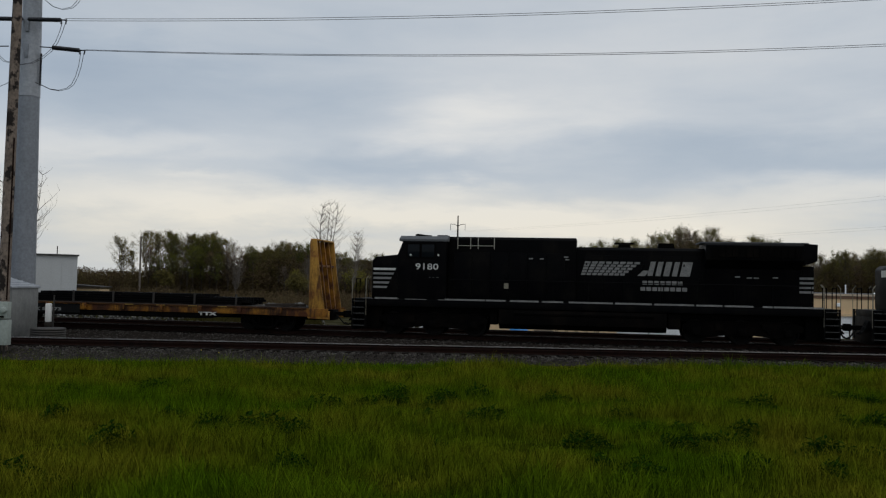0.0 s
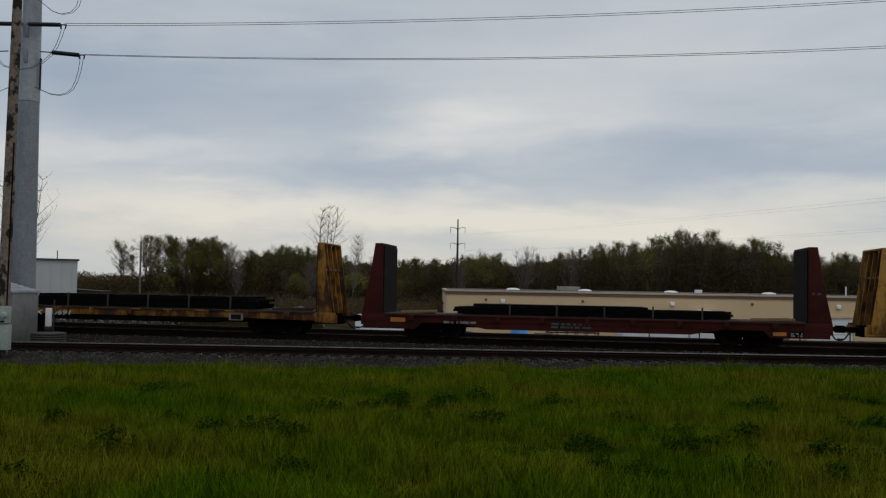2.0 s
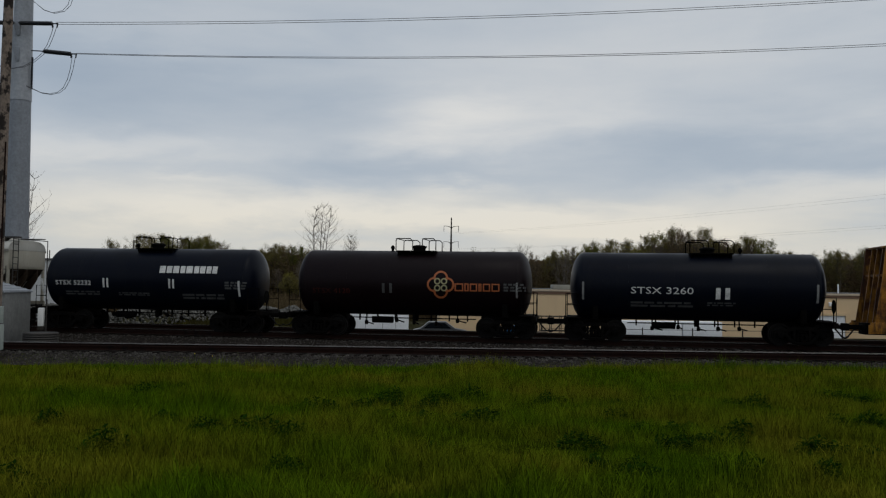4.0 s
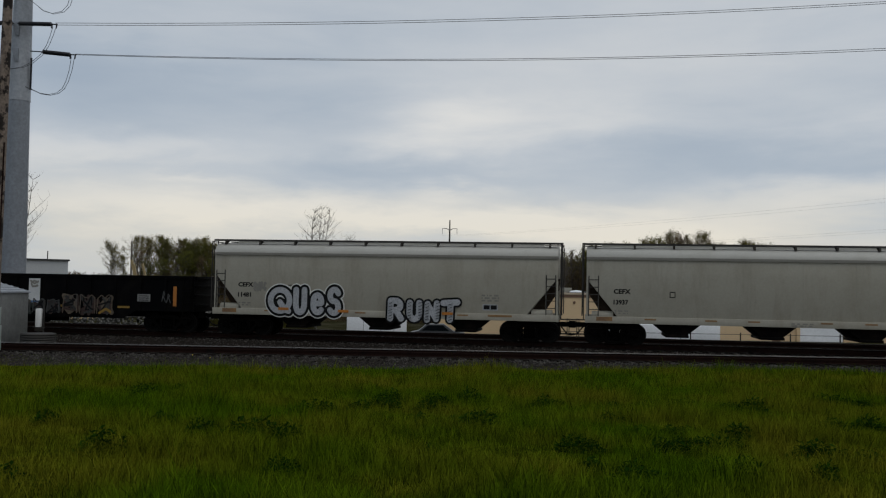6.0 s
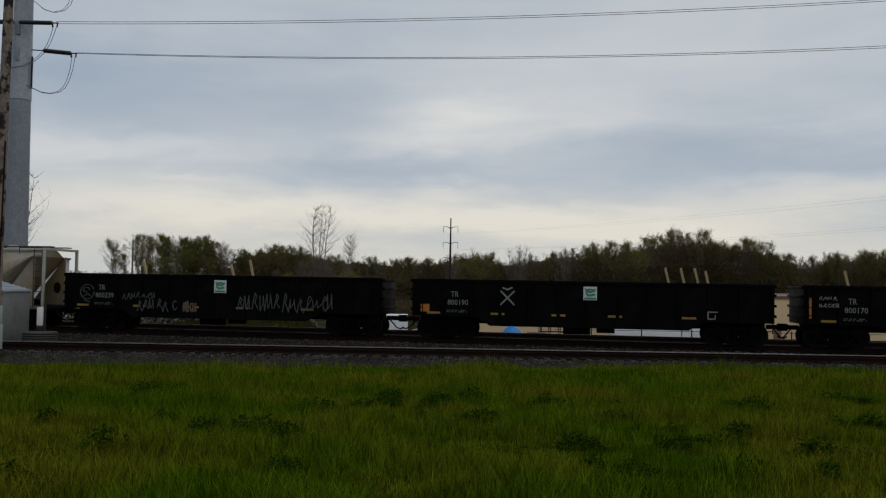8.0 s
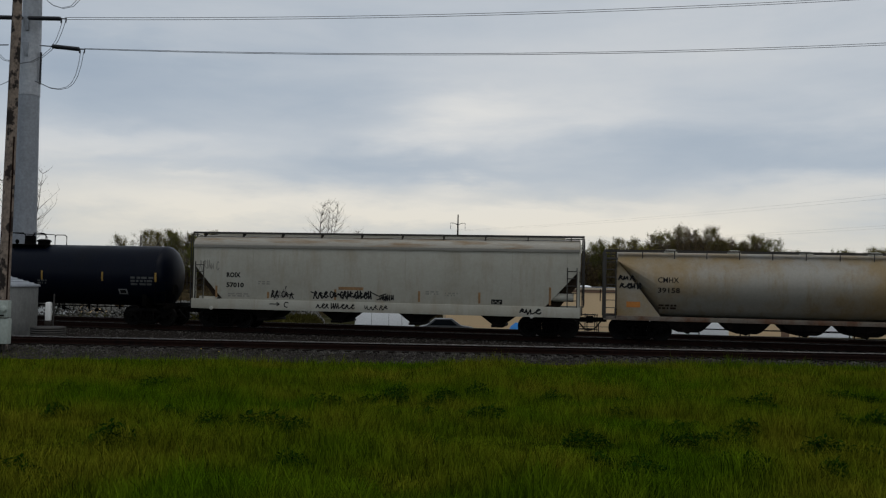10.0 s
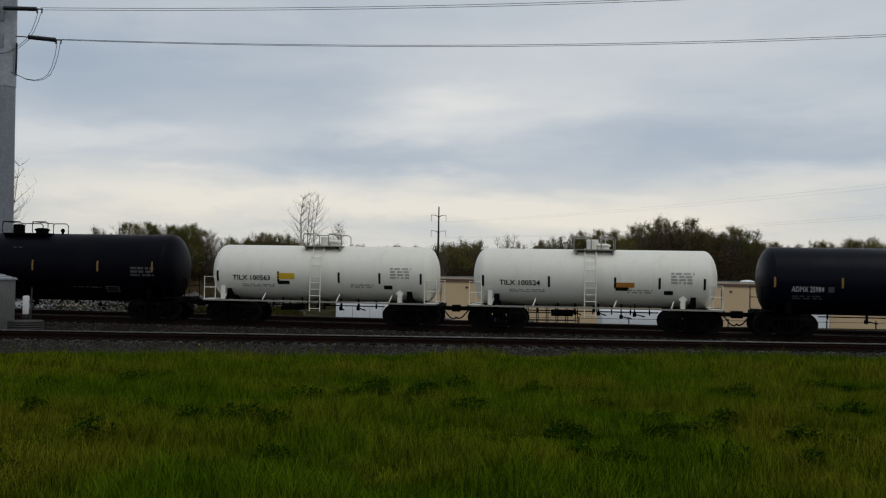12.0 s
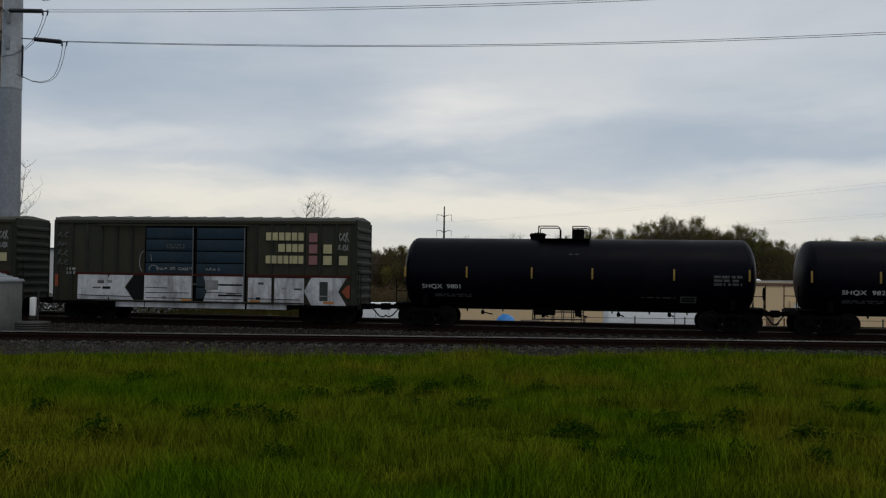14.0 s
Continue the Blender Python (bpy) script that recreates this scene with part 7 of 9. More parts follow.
def build_tan_building():
    Y, X0, X1, Z0, Z1 = 80.0, 0.95, 130.0, -1.75, 2.2
    root = thing("warehouse", "long low tan warehouse with brown roof trim and white skylight domes", "building", at=pose(0, 0, 0))
    s = Shape()
    s.box(X0, X1, Y, Y + 45, Z0 - 0.3, Z1 - 0.42)
    wall = part("wall", s, "tan", root)
    s = Shape()
    s.box(X0 - 0.06, X1, Y - 0.06, Y + 45, Z1 - 0.42, Z1 - 0.17)
    part("brown_fascia", s, "browntrim", root, "brown fascia band")
    s = Shape()
    s.box(X0 - 0.12, X1, Y - 0.12, Y + 45.1, Z1 - 0.17, Z1)
    part("coping", s, "creamtrim", root, "cream coping", bevel=0.02)
    s = Shape()
    s.box(X0 + 0.3, X1 - 0.3, Y + 0.3, Y + 44.6, Z1 - 0.05, Z1 + 0.03)
    part("roof", s, "roofdark", root)
    for x in (7.0, 13.5, 21.3, 30.2, 40.3):
        s = Shape()
        prof = [(0, 0.62), (0.06, 0.62), (0.11, 0.57), (0.17, 0.4), (0.21, 0.05)]
        s.lathe(prof, "z", (x, Y + 2.0, Z1 + 0.02), 20)
        part("skylight_dome", s, "skylight", root, "white skylight dome")
    s = Shape()
    s.box(11.5, 13.4, Y + 4.0, Y + 6.0, Z1, Z1 + 0.44)
    part("roof_unit", s, "seamgrey", root, "grey rooftop unit", bevel=0.03)
    s = Shape()
    s.box(23.6, 24.15, Y + 2.0, Y + 2.6, Z1, Z1 + 0.34)
    part("roof_vent", s, "offwhite", root, bevel=0.03)
    s = Shape()
    s.tube([(37.2, Y + 2, Z1), (37.2, Y + 2, Z1 + 0.85)], 0.07, 8)
    part("roof_pipe", s, "offwhite", root)
    for x in (5.95, 20.9, 35.6, 50.0):
        s = Shape()
        s.prism([(Y, 1.05), (Y, 1.42), (Y - 0.25, 1.36), (Y - 0.28, 1.1)], "x", x - 0.17, x + 0.17)
        part("wall_lamp", s, "offwhite", wall, bevel=0.01)
    for x in (4.45, 13.0, 28.0, 42.0):
        s = Shape()
        s.lathe([(0, 0.13), (-0.12, 0.11), (-0.14, 0.03)], "y", (x, Y, 1.35), 10)
        part("wall_fitting", s, "browntrim", wall)
    s = Shape()
    s.prism([(Y, 0.75), (Y, 0.15), (Y - 0.7, 0.05), (Y - 0.9, 0.35)], "x", 23.0, 24.4)
    part("exhaust_hood", s, "offwhite", wall, "pale metal exhaust hood", bevel=0.02)
    # loading doors
    for x0, x1, zt, mat, frame_mat in ((33.0, 36.9, 0.25, "offwhite", "tan"), (44.0, 48.0, 0.25, "offwhite", "browntrim")):
        s = Shape()
        s.box(x0, x1, Y - 0.05, Y + 0.02, Z0, zt)
        d = part("loading_door", s, mat, wall, "white sectional loading door")
        for k in range(4):
            z = Z0 + (zt - Z0) * k / 4
            s = Shape()
            s.box(x0 + 0.04, x1 - 0.04, Y - 0.075, Y - 0.045, z + 0.03, z + (zt - Z0) / 4 - 0.03)
            part("door_panel", s, mat, d)
        s = Shape()
        s.box(x0 - 0.3, x0, Y - 0.22, Y, Z0, zt + 0.25)
        s.box(x1, x1 + 0.3, Y - 0.22, Y, Z0, zt + 0.25)
        s.box(x0, x1, Y - 0.22, Y, zt, zt + 0.25)
        part("door_frame", s, frame_mat, d)
    s = Shape()
    s.box(30.6, 31.3, Y - 0.04, Y + 0.02, Z0, -0.5)
    part("small_door", s, "browntrim", wall, "small brown door")
    painted(39.2, 40.4, 0.35, 1.25, "signwhite", root, flat_side(Y - 0.03), "wall_sign")
    lettering("7", 39.6, 39.95, 0.5, 1.1, "stencil", root, flat_side(Y - 0.045))


def build_yard():
    # big white-grey building at the left edge
    root = thing("white_metal_building", "tall pale grey sheet-metal building behind the railway", "building", at=pose(-37.45, 95, 0, 0, 0, 26))
    s = Shape()
    s.box(-34, 0, 0, 30, -2.0, 4.5)
    w = part("wall", s, "greysheet", root)
    for k in range(34):
        s = Shape()
        s.box(-33.5 + k - 0.03, -33.5 + k + 0.03, -0.04, 0.0, -1.75, 4.45)
        part("sheet_rib", s, "greysheet", w)
    s = Shape()
    s.box(-34.2, 0.15, -0.2, 30.2, 4.46, 4.62)
    part("roof_edge", s, "roofdark", root, "dark roof edge")
    for x in (-4.6, -1.9):
        s = Shape()
        s.tube([(x, 1.5, 4.6), (x, 1.5, 5.5)], 0.05, 6)
        part("roof_pipe", s, "rackdark", root)
    low = thing("low_shed", "low flat-roofed tan shed with a dark roof", "building", at=pose(0, 0, 0))
    s = Shape()
    s.box(-43.0, -36.9, 100, 103, -2.0, 1.0)
    part("wall", s, "tan", low)
    s = Shape()
    s.prism([(-43.2, 1.15), (-43.2, 1.62), (-36.7, 1.28), (-36.7, 1.15)], "y", 99.7, 103.3)
    part("roof", s, "rackdark", low)
    # utility pole among the trees
    p = thing("far_utility_pole", "thin distant timber utility pole before trees", "utility pole", at=pose(-42.3, 130, -1.75))
    s = Shape()
    s.lathe([(0, 0.17), (10.0, 0.11)], "z", (0, 0, 0), 8)
    part("shaft", s, "barkpale", p)
    # white box trailer along the building
    t = thing("box_trailer", "long low white storage trailer parked beside the warehouse", "trailer", at=pose(0, 0, 0))
    for x0, x1 in ((15.2, 20.6), (20.7, 23.9)):
        s = Shape()
        s.box(x0, x1, 73.6, 75.8, -1.45, -0.25)
        part("box_body", s, "offwhite", t, bevel=0.04)
    s = Shape()
    s.box(15.4, 23.8, 73.9, 75.5, -1.62, -1.42)
    part("chassis", s, "rackdark", t)
    for x in (16.4, 17.4, 21.9, 22.9):
        s = Shape()
        s.lathe([(-0.1, 0.2), (-0.1, 0.3), (0.1, 0.3), (0.1, 0.2)], "y", (x, 73.75, -1.46), 14)
        part("tyre", s, "stencil", t)
    # white trailer and a grey car
    van = thing("white_trailer", "white box trailer with seamed sides parked in the yard", "trailer", at=pose(0, 0, 0))
    s = Shape()
    s.box(-5.8, -1.5, 66.0, 67.9, -1.45, 0.28)
    part("body", s, "offwhite", van, bevel=0.04)
    s = Shape()
    s.box(-1.5, -0.4, 66.4, 67.5, -1.4, -1.25)
    part("drawbar", s, "rackdark", van)
    s = Shape()
    for x in (-4.6, -3.35, -2.4):
        s.box(x, x + 0.02, 65.985, 66.01, -1.3, 0.1)
    part("door_gap", s, "rackdark", van)
    for x in (-4.95, -2.2):
        s = Shape()
        s.lathe([(-0.1, 0.18), (-0.1, 0.33), (0.1, 0.33), (0.1, 0.18)], "y", (x, 66.05, -1.42), 16)
        part("wheel", s, "stencil", van)
    carx = thing("parked_car", "grey parked car seen low in the yard", "car", at=pose(0, 0, 0))
    s = Shape()
    s.prism([(-1.2, -1.45), (-1.2, -0.95), (-0.6, -0.82), (0.0, -0.32), (1.3, -0.3), (2.0, -0.8), (2.9, -0.95), (2.95, -1.45)], "y", 68.0, 69.7)
    part("body", s, "carpaint", carx, bevel=0.06)
    s = Shape()
    s.prism([(-0.4, -0.8), (0.1, -0.4), (1.2, -0.38), (1.7, -0.8)], "y", 67.97, 68.03)
    part("side_window", s, "lens", carx)
    for x in (-0.5, 2.2):
        s = Shape()
        s.lathe([(-0.1, 0.16), (-0.1, 0.31), (0.1, 0.31), (0.1, 0.16)], "y", (x, 68.05, -1.44), 16)
        part("wheel", s, "stencil", carx)
    # tarpaulin-covered pile
    tp = thing("tarpaulin_pile", "pile covered with a bright blue tarpaulin", "tarpaulin", at=pose(5.6, 60.6, -1.6))
    rng = random.Random(2)
    v, f, n = [], [], 12
    for j in range(7):
        for i in range(n):
            a = 6.283 * i / n
            r = (1 - 0.75 * (j / 6) ** 5) * rng.uniform(0.92, 1.08)
            v.append((math.cos(a) * 0.78 * r, math.sin(a) * 0.7 * r, 1.42 * j / 6 + rng.uniform(-0.03, 0.03)))
    f = [(j * n + i, j * n + (i + 1) % n, (j + 1) * n + (i + 1) % n, (j + 1) * n + i) for j in range(6) for i in range(n)]
    s = Shape()
    s.add(v, f + [tuple(6 * n + i for i in range(n))])
    part("cover", s, "tarp", tp)
    wp = thing("pallet_stack", "stack of rough timber pallets in the yard", "pallets", at=pose(7.4, 61.4, -1.62))
    for k in range(7):
        s = Shape()
        z = 0.15 * k
        for y in (-0.5, 0, 0.5):
            s.box(-0.6, 0.6, y - 0.05, y + 0.05, z, z + 0.09)
        for i in range(6):
            s.box(-0.6 + 0.21 * i, -0.45 + 0.21 * i, -0.55, 0.55, z + 0.09, z + 0.12)
        part("pallet", s, "pallet", wp, at=pose(0.03 * (k % 3), 0.02 * k, 0, 0, 0, 2.0 * (k % 2)))
    # steel racking
    rk = thing("storage_rack", "dark steel storage racking with bars in the yard", "rack", at=pose(8.2, 66, -1.75))
    for k in range(6):
        s = Shape()
        x = 0.72 * k
        for y in (0, 0.9):
            s.box(x - 0.03, x + 0.03, y - 0.03, y + 0.03, 0, 2.1)
        part("upright", s, "rackdark", rk)
    for z in (0.45, 0.95, 1.5, 2.0):
        s = Shape()
        s.box(-0.05, 3.66, -0.04, 0.04, z, z + 0.06)
        s.box(-0.05, 3.66, 0.86, 0.94, z, z + 0.06)
        part("beam", s, "rackdark", rk)
    s = Shape()
    for k in range(14):
        s.tube([(rng.uniform(-0.3, 0.2), 0.1 + 0.06 * k, 0.56), (rng.uniform(3.2, 4.2), 0.1 + 0.06 * k, 0.56)], 0.03, 5)
    part("stored_bars", s, "galvdark", rk)
    lp = thing("lumber_stack", "low stack of grey boards in the yard", "lumber", at=pose(3.1, 64, -1.72))
    for k in range(4):
        s = Shape()
        for y in range(5):
            s.box(-1.6 + rng.uniform(-0.1, 0.1), 1.2 + rng.uniform(-0.2, 0.2), 0.2 * y, 0.2 * y + 0.18, 0.1 + 0.11 * k, 0.2 + 0.11 * k)
        part("board_layer", s, "deckwood", lp)
    s = Shape()
    for x in (-1.2, 0.8):
        s.box(x - 0.06, x + 0.06, 0, 1.0, 0, 0.1)
    part("bearer", s, "pallet", lp)
    # cable barrier in front of the warehouse
    fb = thing("cable_barrier", "low post-and-rail barrier in front of the warehouse", "barrier", at=pose(0, 0, 0))
    for k in range(12):
        s = Shape()
        x = 9.0 + 4.0 * k
        s.box(x - 0.04, x + 0.04, 71.96, 72.04, -1.75, -0.7)
        part("post", s, "rackdark", fb)
    s = Shape()
    s.tube([(9, 72, -0.85), (55, 72, -0.85)], 0.022, 6)
    part("rail", s, "strap", fb)
    # rock heaps
    for cx, cy, w, h, count, seed in ((-25.5, 61.0, 5.5, 2.45, 3600, 3), (-17.5, 61.6, 5.0, 2.45, 3400, 6), (-10.8, 62.4, 3.6, 2.45, 2400, 9)):
        r2 = np.random.default_rng(seed)
        verts, tris, base = [], [], 0
        shape = np.array([(0, 0, 1), (0.9, 0, 0.1), (0.2, 0.9, 0.2), (-0.85, 0.3, 0.1), (-0.3, -0.9, 0.15), (0.5, -0.6, -0.5), (0, 0.2, -0.9)])
        tri = np.array([(0, 1, 2), (0, 2, 3), (0, 3, 4), (0, 4, 1), (1, 5, 2), (2, 6, 3), (3, 6, 4), (4, 5, 1), (5, 6, 2), (4, 6, 5)])
        for k in range(count):
            a, q = r2.random() * 6.283, math.sqrt(r2.random())
            px, py = math.cos(a) * q * w, math.sin(a) * q * 2.2
            hz = h * (1 - q ** 6) * (0.95 + 0.12 * noise.noise((px, py, seed)))
            size = r2.uniform(0.05, 0.15)
            P = shape * size * r2.uniform(0.7, 1.25, (7, 3))
            verts.append(P + [cx + px, cy + py, -1.75 + max(hz, 0) + size * 0.3])
            tris.append(tri + base)
            base += 7
        me = quick_mesh("rock_heap", np.concatenate(verts), np.concatenate(tris), "rock")
        core = tagged(new("rock_heap", me), "heap of pale broken quarry rock in the yard", "rock heap", "rock heaps", "stuff")


def build_bank():
    """Overgrown earth bank before the rock heaps."""
    xs = [-27 + 0.5 * k for k in range(42)]
    prof = [(57.0, -1.8), (58.0, -1.2), (59.2, -0.35), (60.2, 0.15), (61.2, 0.3), (63.0, 0.1), (65.0, -1.8)]
    verts = []
    for x in xs:
        k = min(max((x + 20) / 4, 0.05), 0.85) * min(max((-6.5 - x) / 1.5, 0), 1)
        for y, z in prof:
            verts.append((x, y + 0.3 * noise.noise((x * 0.4, y, 0)), -1.8 + (z + 1.8) * k * (1 + 0.18 * noise.noise((x * 0.7, y * 0.7, 5.0)))))
    n = len(prof)
    faces = [(i * n + j, (i + 1) * n + j, (i + 1) * n + j + 1, i * n + j + 1) for i in range(len(xs) - 1) for j in range(n - 1)]
    me = mesh_from("earth_bank", verts, faces, "bankgrass")
    me.polygons.foreach_set("use_smooth", [True] * len(me.polygons))
    tagged(new("earth_bank", me), "overgrown olive earth bank before the rock heaps", "bank", kind="structure")
    r2 = np.random.default_rng(33)
    count = 16000
    x = r2.uniform(-26, -7, count)
    y = r2.uniform(57.4, 61, count)
    k = np.clip((x + 20) / 4, 0.05, 0.85) * np.clip((-6.5 - x) / 1.5, 0, 1)
    z = -1.8 + (np.interp(y, [p[0] for p in prof], [p[1] for p in prof]) + 1.8) * k
    h = r2.uniform(0.1, 0.35, count)
    lean = r2.normal(size=(count, 2)) * 0.12
    v = np.stack([np.stack([x - 0.03, y, z - 0.1], 1), np.stack([x + 0.03, y, z - 0.1], 1), np.stack([x + lean[:, 0], y + lean[:, 1], z + h], 1)], 1).reshape(-1, 3)
    me = quick_mesh("bank_weeds", v, np.arange(count * 3).reshape(-1, 3), "bankgrass")
    tagged(new("bank_weeds", me), "yellow-green weeds on the earth bank", "weeds", kind="stuff")


def build_scrub():
    """Waist-high brown scrub on the waste ground behind the yard."""
    r2 = np.random.default_rng(40)
    count = 90000
    x, y = r2.uniform(-62, 3, count), r2.uniform(104, 128, count)
    lump = np.array([noise.noise((a * 0.35, b * 0.2, 2.0)) + 0.6 * noise.noise((a * 1.1, b * 0.3, 6.0)) for a, b in zip(x, y)])
    z = -1.8 + r2.random(count) ** 1.2 * np.clip(2.3 + 1.5 * lump, 0.7, 4.2)
    c = np.stack([x, y, z], 1)
    a, b = r2.normal(size=(count, 3)) * (0.05, 0.05, 0.13), r2.normal(size=(count, 3)) * (0.06, 0.06, 0.1)
    v = np.stack([c + a, c + b, c - (a + b) * 0.5], 1).reshape(-1, 3)
    tagged(new("waste_scrub", quick_mesh("waste_scrub", v, np.arange(count * 3).reshape(-1, 3), "brush")), "low brown scrub on the waste ground", "scrub", kind="stuff")


# ---- trees ----
def tree_data(seed, height, spread, levels, leaf_count, leaf_size, trunk_r, bare=0.3, upright=0.55, thin=0.02):
    """Limbs as tapered prisms, leaves as small facets; returns both as arrays."""
    rng = random.Random(seed)
    bv, bf, tips = [], [], []

    def limb(a, b, r0, r1, sides):
        d = (b - a).normalized()
        u = d.orthogonal().normalized()
        w = d.cross(u)
        n = len(bv)
        for p, r in ((a, r0), (b, r1)):
            for j in range(sides):
                t = 6.28319 * j / sides
                bv.append(p + (u * math.cos(t) + w * math.sin(t)) * r)
        for j in range(sides):
            j2 = (j + 1) % sides
            bf.append((n + j, n + j2, n + sides + j2))
            bf.append((n + j, n + sides + j2, n + sides + j))

    def grow(p, d, length, r, level):
        steps = 3 if level < 3 else 2
        for k in range(steps):
            d = (d + Vector((rng.gauss(0, 0.13), rng.gauss(0, 0.13), rng.gauss(0.04, 0.08)))).normalized()
            q = p + d * length / steps
            r1 = max(r * (0.8 if level else 0.84), thin)
            limb(p, q, r, r1, 6 if level == 0 else (4 if level == 1 else 3))
            p, r = q, r1
            if level >= 2:
                tips.append(p)
            if level < levels and (level or k):
                for _ in range(2 if level else 3):
                    a = rng.random() * 6.28319
                    side = Vector((math.cos(a), math.sin(a), 0))
                    nd = (d * upright + side * (spread * rng.uniform(0.5, 1.0)) + Vector((0, 0, 0.18))).normalized()
                    grow(p, nd, length * rng.uniform(0.5, 0.72), r * 0.55, level + 1)
        if level < levels:
            grow(p, d, length * 0.62, r * 0.9, level + 1)
        else:
            tips.append(p)

    grow(Vector((0, 0, 0)), Vector((0, 0, 1)), height * 0.52, trunk_r, 0)
    top = max(v.z for v in bv)
    k = height / top
    bv = [v * k for v in bv]
    tips = [v * k for v in tips]
    lv, lf = [], []
    live = [t for t in tips if rng.random() > bare] or tips
    for _ in range(leaf_count):
        c = rng.choice(live) + Vector((rng.gauss(0, 0.28), rng.gauss(0, 0.28), rng.gauss(0, 0.25)))
        s = leaf_size * rng.uniform(0.5, 1.3)
        a = Vector((rng.gauss(0, 1), rng.gauss(0, 1), rng.gauss(0, 1))).normalized()
        b = a.orthogonal().normalized()
        n = len(lv)
        lv += [c + a * s, c - a * s * 0.6 + b * s * 0.7, c - a * s * 0.5 - b * s * 0.8]
        lf.append((n, n + 1, n + 2))
    return ([tuple(v) for v in bv], bf, [tuple(v) for v in lv], lf)


def tree_object(name, data, bark, leaf, label, at, group=""):
    bv, bf, lv, lf = data
    root = thing(name, label, "tree", group, at=at)
    part("trunk", quick_mesh("trunk", bv, bf, bark), None, root)
    part("crown", quick_mesh("crown", lv, lf, leaf), None, root)
    return root


def wood_tree(seed, height, width, clear, leaves, leaf_size, forks=1, puff=0.3, stout=1.0):
    """A slender woodland tree: leaders, rising side limbs inside an oval outline, leaves in clumps at the twigs."""
    rng = random.Random(seed)
    bv, bf, tips = [], [], []

    def limb(p, q, r0, r1):
        d = (q - p).normalized()
        u = d.orthogonal().normalized()
        w = d.cross(u)
        n = len(bv)
        for o, r in ((p, r0), (q, r1)):
            bv.extend([o + u * r, o - u * r * 0.5 + w * r * 0.87, o - u * r * 0.5 - w * r * 0.87])
        for j in range(3):
            k = (j + 1) % 3
            bf.extend([(n + j, n + k, n + 3 + k), (n + j, n + 3 + k, n + 3 + j)])

    def way(p, d, length, r, steps, rise, wander):
        out = [p]
        for k in range(steps):
            d = (d + Vector((rng.gauss(0, wander), rng.gauss(0, wander), rise))).normalized()
            q = p + d * length / steps
            limb(p, q, stout * r * (1 - 0.8 * k / steps), stout * r * (1 - 0.8 * (k + 1) / steps))
            p = q
            out.append(p)
        return out

    split = height * clear * rng.uniform(0.6, 0.9)
    trunk = way(Vector((0, 0, 0)), Vector((0, 0, 1)), split, 0.19, 3, 0.3, 0.05)
    for f in range(forks):
        a = rng.random() * 6.283
        lean = 0.0 if forks == 1 else 0.30
        leader = way(trunk[-1], Vector((math.cos(a) * lean, math.sin(a) * lean, 1)), (height - split) * rng.uniform(0.86, 1.0), 0.14, 9, 0.25, 0.07)
        for k, p in enumerate(leader):
            t = p.z / height
            if t < clear:
                continue
            u = (t - clear) / (1 - clear)
            reach = width * (0.45 + 0.55 * math.sin(3.14 * min(u + 0.12, 1.0)) if u < 0.85 else 0.38)
            for _ in range(3 if forks > 1 else 5):
                b = rng.random() * 6.283
                side = way(p, Vector((math.cos(b), math.sin(b), rng.uniform(0.3, 1.1))), reach * rng.uniform(0.6, 1.15), 0.055, 3, 0.22, 0.12)
                for q in side[1:]:
                    tips.append(q)
                    b2 = rng.random() * 6.283
                    twig = way(q, Vector((math.cos(b2), math.sin(b2), rng.uniform(0.4, 1.3))), reach * rng.uniform(0.25, 0.5), 0.025, 2, 0.15, 0.15)
                    tips += twig[1:]
        tips.append(leader[-1])
    lv, lf = [], []
    pick = [(t, puff * rng.uniform(0.5, 1.2)) for t in tips if rng.random() < 0.42]
    for _ in range(leaves):
        c, r = rng.choice(pick)
        c = c + Vector((rng.gauss(0, r), rng.gauss(0, r), rng.gauss(0.1, r * 1.25)))
        s = leaf_size * rng.uniform(0.5, 1.3)
        a = Vector((rng.gauss(0, 1), rng.gauss(0, 1), rng.gauss(0, 1))).normalized()
        b = a.orthogonal().normalized()
        n = len(lv)
        lv += [c + a * s, c - a * s * 0.6 + b * s * 0.7, c - a * s * 0.5 - b * s * 0.8]
        lf.append((n, n + 1, n + 2))
    return ([tuple(v) for v in bv], bf, [tuple(v) for v in lv], lf)


# height of the far wood along x, at its distance
WOOD_Y = 232.0
WOOD = [(-112, 6.6), (-84, 6.6), (-83, 7.0), (-53, 8.0), (-50, 12.4), (-40, 14.2), (-33, 13.4), (-24, 11.6), (-8, 10.8),
        (0, 11.2), (8, 12.6), (14, 12.6), (20, 11.4), (30, 13.2), (38, 13.9), (46, 15.4), (56, 17.4), (66, 19.4), (74, 18.6), (84, 17.0), (92, 14.4), (96, 11.6), (104, 14.0), (112, 15.4), (135, 15.6)]


